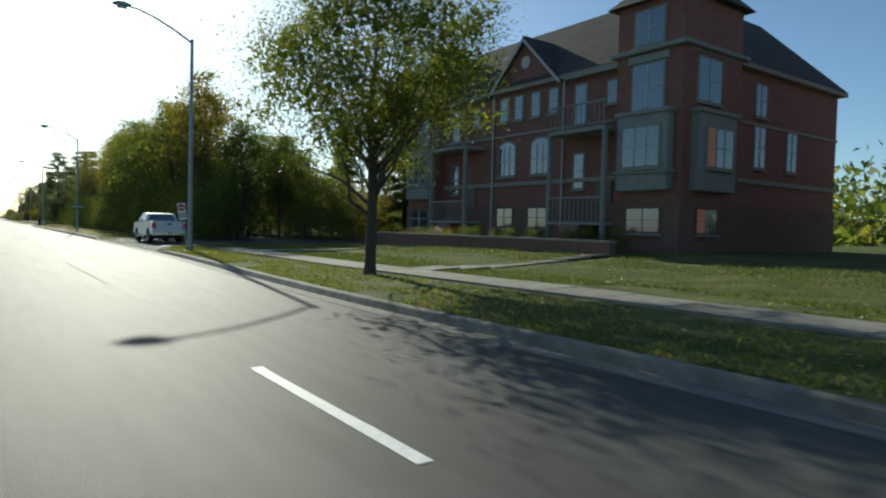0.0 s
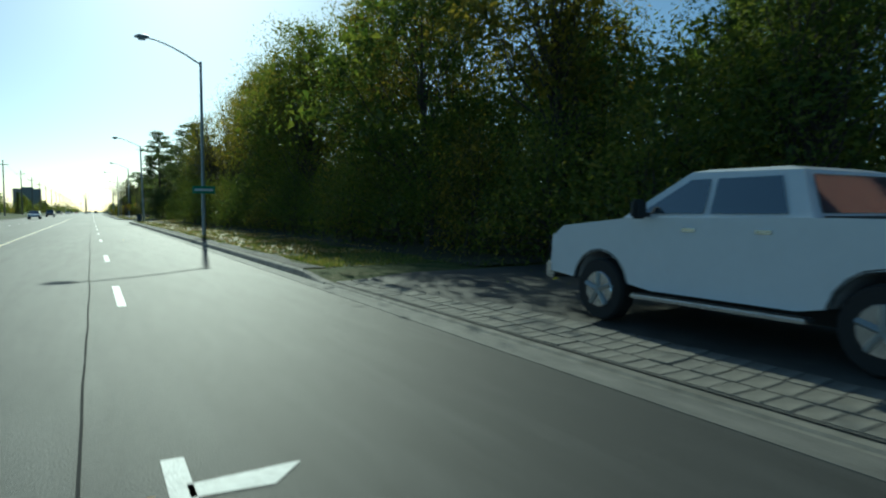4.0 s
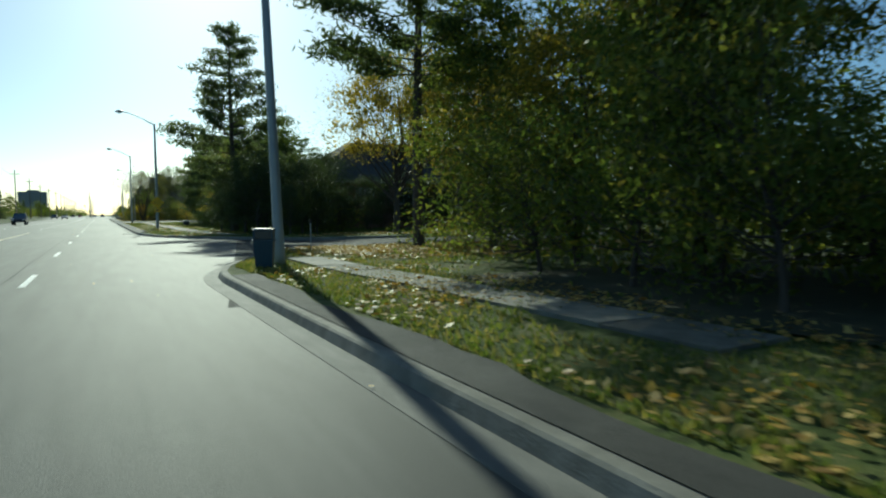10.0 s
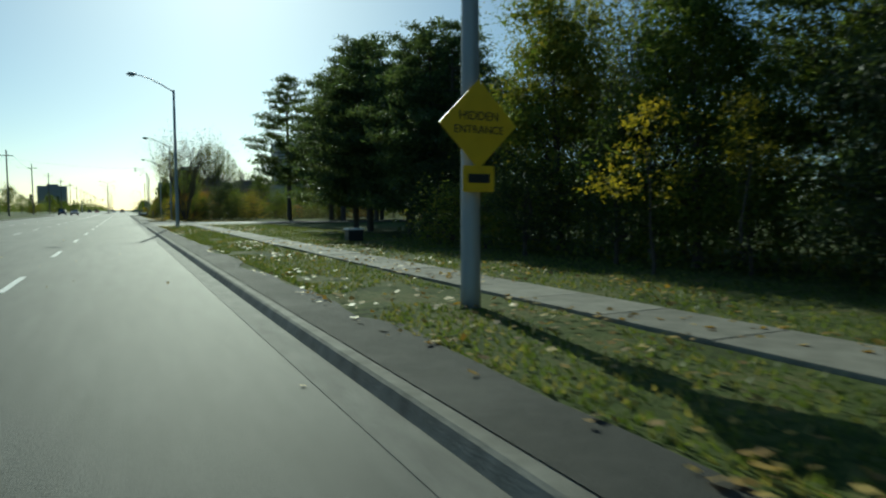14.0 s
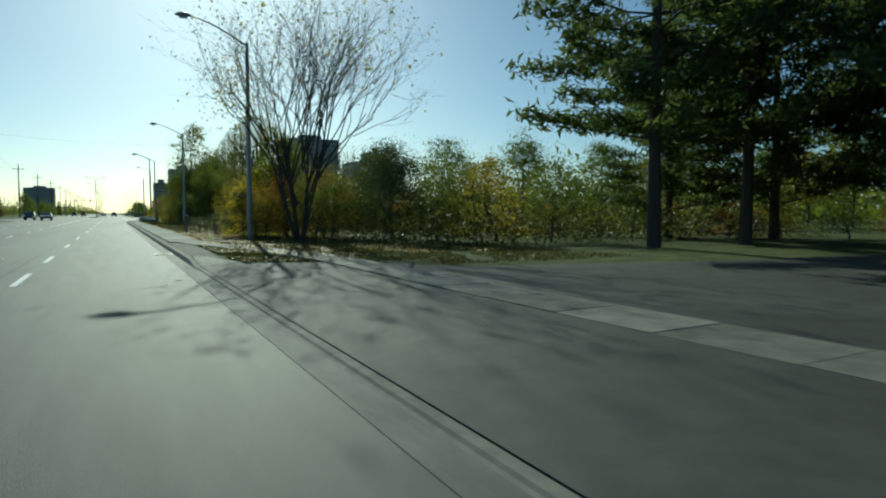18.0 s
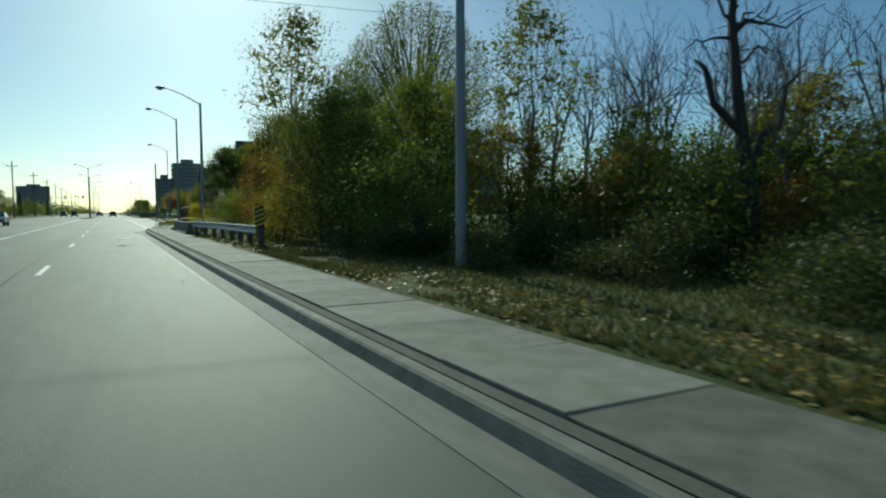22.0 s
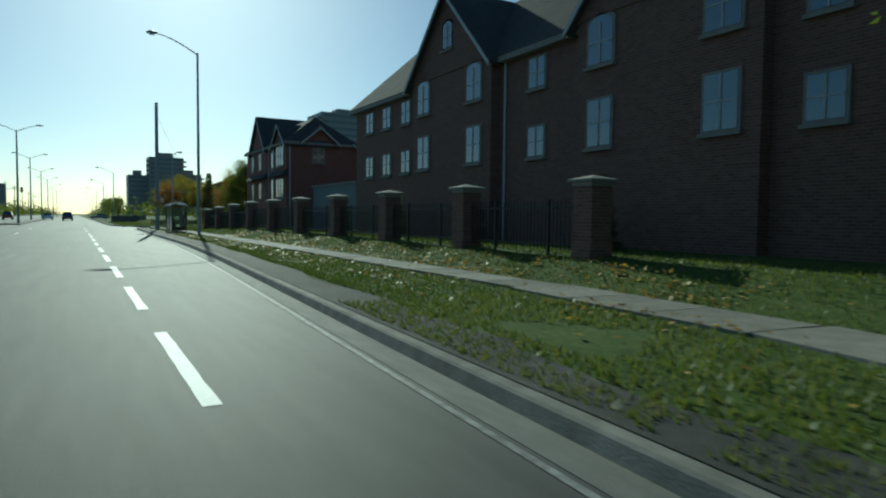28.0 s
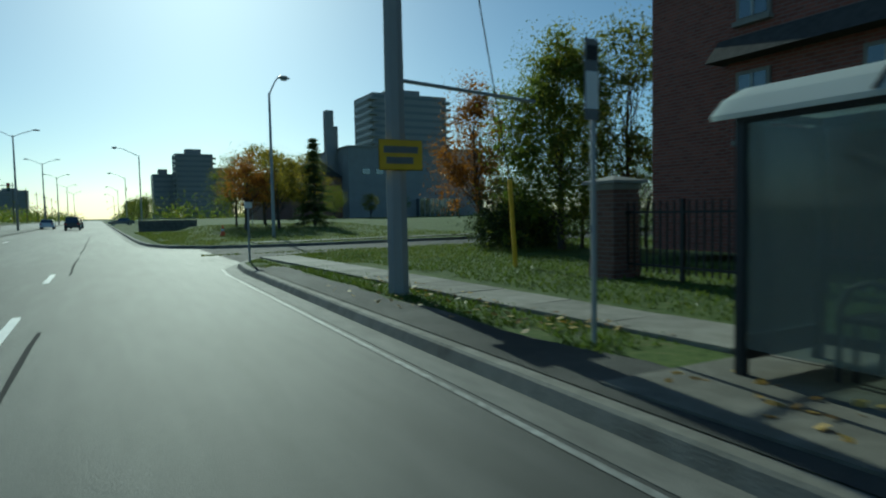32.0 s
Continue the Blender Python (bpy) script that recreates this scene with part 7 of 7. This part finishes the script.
# ---- pavements ----
def pavement(name, runs, width, length, label, material=M_WALKC):
    """Concrete slabs laid along a line; each is a piece of its own."""
    top = thing(name, label, "pavement", kind="structure")
    sl = mesh_of("slab", Shape().box(-width / 2, width / 2, -length / 2 + 0.008, length / 2 - 0.008, -0.08, 0.0, 0.006), material)
    for pts in runs:
        dist = 0.0
        for a, b in zip(pts[:-1], pts[1:]):
            L = math.dist(a, b)
            while dist + length / 2 <= L + 1e-6:
                k = (dist + length / 2) / L
                x, y = a[0] + (b[0] - a[0]) * k, a[1] + (b[1] - a[1]) * k
                o = new("slab", sl)
                o.parent = top
                dz = (land(b[0], b[1]) - land(a[0], a[1])) / max(L, 0.1)
                dx = (land(x + 0.4, y) - land(x - 0.4, y)) / 0.8
                o.matrix_local = pose(x, y, land(x, y) + 0.036 + rng.normal() * 0.003, math.degrees(math.atan(dz)), -math.degrees(math.atan(dx)) + rng.normal() * 0.25, -math.degrees(math.atan2(b[0] - a[0], b[1] - a[1])) + rng.normal() * 0.15)
                dist += length
            dist -= L
    return top


pavement("pavement_lawn", [[(6.2, -75), (6.1, -26), (5.75, -18), (5.75, -4)]], 1.45, 1.5, "pale concrete pavement across the lawn")
pavement("pavement_lawn_paths", [[(6.7, -19.4), (15.0, -19.0)], [(6.6, -6.9), (16.0, -6.5)]], 1.0, 1.2, "narrow concrete paths to the house doors")
pavement("pavement_corner", [[(5.6, 74), (5.45, 80), (5.2, 84), (5.3, 88)]], 1.0, 1.5, "leaf-strewn concrete pavement at the corner")
pavement("pavement_park", [[(7.2, 108.5), (6.5, 114), (6.2, 120), (6.1, 150), (6.2, 163), (6.2, 172), (6.1, 182), (5.9, 190), (5.9, 195.5), (5.6, 199.5), (4.8, 203), (3.95, 206), (3.5, 209)]], 1.1, 1.55, "worn concrete pavement along the park")
WALK = [(3.46, 208.4), (3.46, 275), (3.46, 284), (3.62, 287.5), (4.1, 291.5), (4.65, 295.3), (5.35, 298.5), (6.3, 302), (8.0, 309.8), (9.3, 316), (9.65, 321)]
pavement("pavement_bridge", [WALK], 1.3, 1.6, "concrete pavement beside the kerb over the creek")
pavement("pavement_fence", [[(9.68, 321), (9.7, 360), (9.35, 369), (8.95, 379.2)], [(10.5, 390.6), (50, 392.4)]], 1.0, 1.55, "straight concrete pavement along the iron fence")
pavement("pavement_setts", [[(2.83, -4.4), (2.83, 11.9)], [(3.12, -2.9), (3.12, 11.9)], [(3.41, -2.0), (3.41, 8)]], 0.28, 0.22, "strip of rough stone setts along the driveway mouth", M_CONC)
# worn asphalt strip behind the kerb
for nm, ya, yb, w, kx in (("boulevard_strip_woods", 14, 84, 0.6, None), ("boulevard_strip_park", 119.5, 176, 0.85, None), ("boulevard_strip_fence", 307.5, 377, 0.9, None)):
    ys = np.arange(ya, yb, 0.6)
    def kxat(y):
        for (x0, y0), (x1, y1) in zip(KERB_D[:-1], KERB_D[1:]):
            if y0 <= y <= y1:
                return x0 + (x1 - x0) * (y - y0) / max(y1 - y0, 1e-6)
        return KX
    lft = [((kxat(y) if y > 200 else KX) + 0.16, y) for y in ys]
    rgt = [(x + w * (0.8 + 0.5 * noise.noise((y * 0.35, 7, 0)) + 0.2 * noise.noise((y * 1.6, 3, 0))), y) for x, y in lft]
    flat_strip(nm, lft, rgt, None, M_STRIP, "crumbling grey asphalt strip behind the kerb", "paving")
ys = np.arange(197.2, 208.0, 0.6)
flat_strip("boulevard_strip_drive", [(KX + 0.16, y) for y in ys], [(3.32 + 0.075 * max(0.0, y - 199) + 0.08 * noise.noise((y * 0.9, 5, 0)), y) for y in ys], None, M_STRIP, "asphalt wedge between kerb and pavement past the driveway", "paving")
ys = np.arange(207.8, 285, 2.0)
flat_strip("boulevard_strip_bridge", [(KX + 0.16, y) for y in ys], [(KX + 0.5, y) for y in ys], 0.15, M_DIRT, "narrow gritty strip between kerb and pavement", "paving")
ys = np.arange(284.8, 308.5, 0.8)
flat_strip("boulevard_strip_junction", [(kxat(y) + 0.16, y) for y in ys], [(kxat(y) + 0.34 + max(0.0, min((y - 294) * 0.165, (310 - y) * 0.24)), y) for y in ys], 0.158, M_STRIP, "dark asphalt wedge between kerb and pavement", "paving")
# dark leaf-covered floor under the woods
fl = Shape()
ys = np.arange(12.5, 82, 1.2)
for y in ys:
    x0 = 6.3 + 0.7 * noise.noise((y * 0.2, 0, 0)) + 0.25 * noise.noise((y * 0.9, 2, 0))
    for x in (x0, 9.0, 13.0, 20.0, 34.0):
        fl.v.append((x, y, land(x, y) + 0.02))
fl.f = [(i * 5 + j, i * 5 + j + 1, i * 5 + j + 6, i * 5 + j + 5) for i in range(len(ys) - 1) for j in range(4)]
tagged(part("ground_forest_floor", fl, M_FLOOR), "dark bare soil and litter under the trees", "ground", kind="structure")

# ---- fallen leaves and grass ----
def kerb_x(y):
    if y < 288:
        return KX + (bend(y) if y < 0 else 0)
    for (x0, y0), (x1, y1) in zip(KERB_D[:-1], KERB_D[1:]):
        if y0 <= y <= y1 and y1 > y0:
            return x0 + (x1 - x0) * (y - y0) / (y1 - y0)
    return 6.8


def litter(name, n, ya, yb, xa, xb, size, seed, label, lean=1.0, road=False, follow=False):
    r = np.random.default_rng(seed)
    y = r.uniform(ya, yb, n * 2)
    x = xa + (xb - xa) * r.uniform(0, 1, n * 2) ** lean
    if follow:
        x = x + np.array([kerb_x(b) for b in y])
    keep = np.array([noise.noise((a * 0.7, b * 0.35, seed)) > -0.05 + 0.25 * r.uniform(-1, 1) for a, b in zip(x, y)])
    x, y = x[keep][:n], y[keep][:n]
    z = np.array([0.012 if road else land(a, b) + 0.03 for a, b in zip(x, y)]) + r.uniform(0, 0.02, len(x))
    v, f = leaf_quads(np.stack([x, y, z], 1), size, r, flat=0.75, long=0.8, three=False)
    return tagged(cloud(name, v, f, L_FALLEN), label, "fallen leaves", kind="stuff")


litter("fallen_leaves", 9500, 18, 84, 3.2, 7.2, 0.1, 1, "yellow fallen leaves on the verge by the woods")
litter("fallen_leaves", 2600, 108, 150, 3.1, 8.6, 0.1, 2, "fallen leaves scattered on the park verge")
litter("fallen_leaves", 900, 158, 178, 3.2, 9, 0.1, 3, "few fallen leaves on the mown grass")
litter("fallen_leaves", 3200, 202, 250, 4.15, 6.8, 0.08, 4, "fallen leaves between pavement and weeds")
litter("fallen_leaves", 1500, 256, 275, 4.2, 6.6, 0.08, 18, "brown leaves and dirt below the guard rail")
litter("fallen_leaves", 7500, 204, 221, 4.15, 6.2, 0.09, 16, "thick brown leaves beside the pavement", lean=1.3)
litter("fallen_leaves", 600, 286, 330, 0.7, 6.5, 0.1, 5, "fallen leaves on the lawn by the guard rail", follow=True)
litter("fallen_leaves", 1800, 318, 352, 10.2, 11.6, 0.1, 6, "drift of brown leaves below the iron fence")
litter("fallen_leaves", 1300, 316, 372, 7.6, 9.2, 0.09, 8, "sparse leaves on the verge")
litter("fallen_leaves", 7000, 85.5, 93, 5.6, 19, 0.12, 9, "carpet of golden leaves under the trees")
litter("fallen_leaves", 11000, 88.2, 92.6, 6.6, 13.5, 0.12, 14, "thick golden leaves on the corner lawn")
litter("fallen_leaves", 1700, 195.6, 206, 3.5, 6.6, 0.08, 17, "brown leaves on the thin grass past the driveway")
litter("fallen_leaves", 1500, 197, 204, 4.6, 12, 0.1, 15, "fallen leaves under the multi-stemmed tree")
litter("fallen_leaves", 130, -4, 376, -3, 2.3, 0.06, 10, "stray leaves on the road", road=True)
litter("fallen_leaves", 700, 286.5, 302, -0.3, -0.03, 0.06, 11, "leaves gathered in the gutter", road=True, follow=True)
litter("fallen_leaves", 3000, 103.5, 108, 9, 30, 0.12, 13, "golden leaves on the lawn across the side street")
litter("fallen_leaves", 300, -40, -4, 3.0, 14, 0.1, 12, "few leaves on the lawn")


def inland(x, y):
    """True behind the kerbs of the two street corners."""
    for path in (KERB_B, KERB_C, KERB_D, KERB_E):
        for (x0, y0), (x1, y1) in zip(path[:-1], path[1:]):
            if min(y0, y1) <= y <= max(y0, y1) and abs(y1 - y0) > 0.02 and abs(x1 - x0) < 3:
                return x > x0 + (x1 - x0) * (y - y0) / (y1 - y0) + 0.3
    return True


def grass(name, n, ya, yb, xa, xb, h, seed, label, skip=(), corner=False, off=0.25, path=(), blade=M_BLADE):
    r = np.random.default_rng(seed)
    y = r.uniform(ya, yb, n)
    away = r.uniform(0, 1, n)
    kx = np.array([kerb_x(b) for b in y]) if xa is None else np.full(n, xa)
    x = kx + off + (xb - kx - off) * away ** 1.4
    ok = np.array([noise.noise((a * 0.9, b * 0.5, 3.3)) > -0.35 for a, b in zip(x, y)])
    for sx0, sx1, sy0, sy1 in skip:
        ok &= ~((x > sx0) & (x < sx1) & (y > sy0) & (y < sy1))
    for (ax, ay), (bx, by) in zip(path[:-1], path[1:]):
        k = np.clip(((x - ax) * (bx - ax) + (y - ay) * (by - ay)) / ((bx - ax) ** 2 + (by - ay) ** 2), 0, 1)
        ok &= np.hypot(x - ax - k * (bx - ax), y - ay - k * (by - ay)) > 0.72
    if corner:
        ok &= np.array([inland(a, b) for a, b in zip(x, y)])
    x, y = x[ok], y[ok]
    m = len(x)
    z = np.array([land(a, b) for a, b in zip(x, y)]) - 0.01
    a = r.uniform(0, 2 * math.pi, m)
    hh = h * r.uniform(0.5, 1.3, m)
    w = 0.012 + 0.01 * r.uniform(size=m)
    lean = r.normal(size=(m, 2)) * 0.4 * hh[:, None]
    p0 = np.stack([x - np.cos(a) * w, y - np.sin(a) * w, z], 1)
    p1 = np.stack([x + np.cos(a) * w, y + np.sin(a) * w, z], 1)
    p2 = np.stack([x + lean[:, 0], y + lean[:, 1], z + hh], 1)
    v = np.stack([p0, p1, p2], 1).reshape(-1, 3)
    return tagged(cloud(name, v, np.arange(3 * m).reshape(m, 3), blade), label, "grass", kind="stuff")


grass("grass", 22000, -40, -3.3, None, 5.3, 0.05, 21, "dry olive grass of the verge", [(4.95, 6.9, -80, 0), (2.5, 3.3, -5, -3)])
grass("grass", 60000, -40, -3.3, 6.6, 15, 0.06, 36, "short green lawn", [(6.5, 15, -20.1, -18.5), (6, 16, -7.4, -6.0)], blade=M_BLADEG)
grass("grass", 9000, -3.3, 0.3, 6.2, 15, 0.06, 32, "short green lawn beside the driveway", [(6, 16, -7.4, -6.0)], blade=M_BLADEG)
grass("grass", 1800, -4.2, -2.2, 3.5, 4.6, 0.05, 38, "dry grass at the driveway corner")
grass("grass", 2500, -3.3, -1.2, 4.5, 6.2, 0.06, 33, "short green lawn beside the driveway", blade=M_BLADEG)
grass("grass", 16000, 193.2, 203, 5.4, 14, 0.07, 34, "thin grass past the driveway, coloured dark for shade", [(6.4, 7.8, 190, 195.0)], blade=M_BLADED, path=[(5.9, 190), (5.9, 195.5), (5.6, 199.5), (4.8, 203)])
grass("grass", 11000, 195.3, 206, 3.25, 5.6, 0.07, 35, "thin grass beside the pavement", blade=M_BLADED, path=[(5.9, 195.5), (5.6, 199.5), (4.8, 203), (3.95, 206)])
grass("grass", 12000, 84, 92.5, 2.9, 16, 0.08, 28, "leafy rough grass at the corner", [(4.7, 5.9, 74, 88.5)], corner=True)
grass("grass", 18000, 376, 382.5, 6.9, 24, 0.06, 29, "green corner lawn", [(8.3, 9.6, 370, 380)], corner=True, blade=M_BLADEG)
grass("grass", 24000, 389, 420, 6.6, 24, 0.12, 30, "green lawn across the side street", [(9, 24, 389.9, 391.9)], corner=True, blade=M_BLADEG)
grass("grass", 20000, 103, 119, 2.9, 22, 0.08, 31, "leafy grass across the side street", corner=True)
grass("grass", 44000, 14, 84, None, 6.6, 0.07, 22, "rough grass along the woods", off=0.72)
grass("grass", 62000, 117, 177, None, 12, 0.055, 23, "mown park grass", [(5.5, 6.85, 105, 180), (2, 4.3, 175.5, 180)], off=0.9)
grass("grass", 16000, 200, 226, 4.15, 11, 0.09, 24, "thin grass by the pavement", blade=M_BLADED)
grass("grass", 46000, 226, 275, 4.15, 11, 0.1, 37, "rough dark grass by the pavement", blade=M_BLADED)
grass("grass", 56000, 285, 321, None, 14, 0.07, 25, "green lawn near the guard rail", path=WALK, blade=M_BLADEG)
grass("grass", 62000, 321, 376, None, 15, 0.06, 26, "mown grass on both sides of the pavement", off=0.95, skip=[(9.1, 10.3, 320, 378), (6.7, 10.1, 359.5, 364.9)], blade=M_BLADEG)
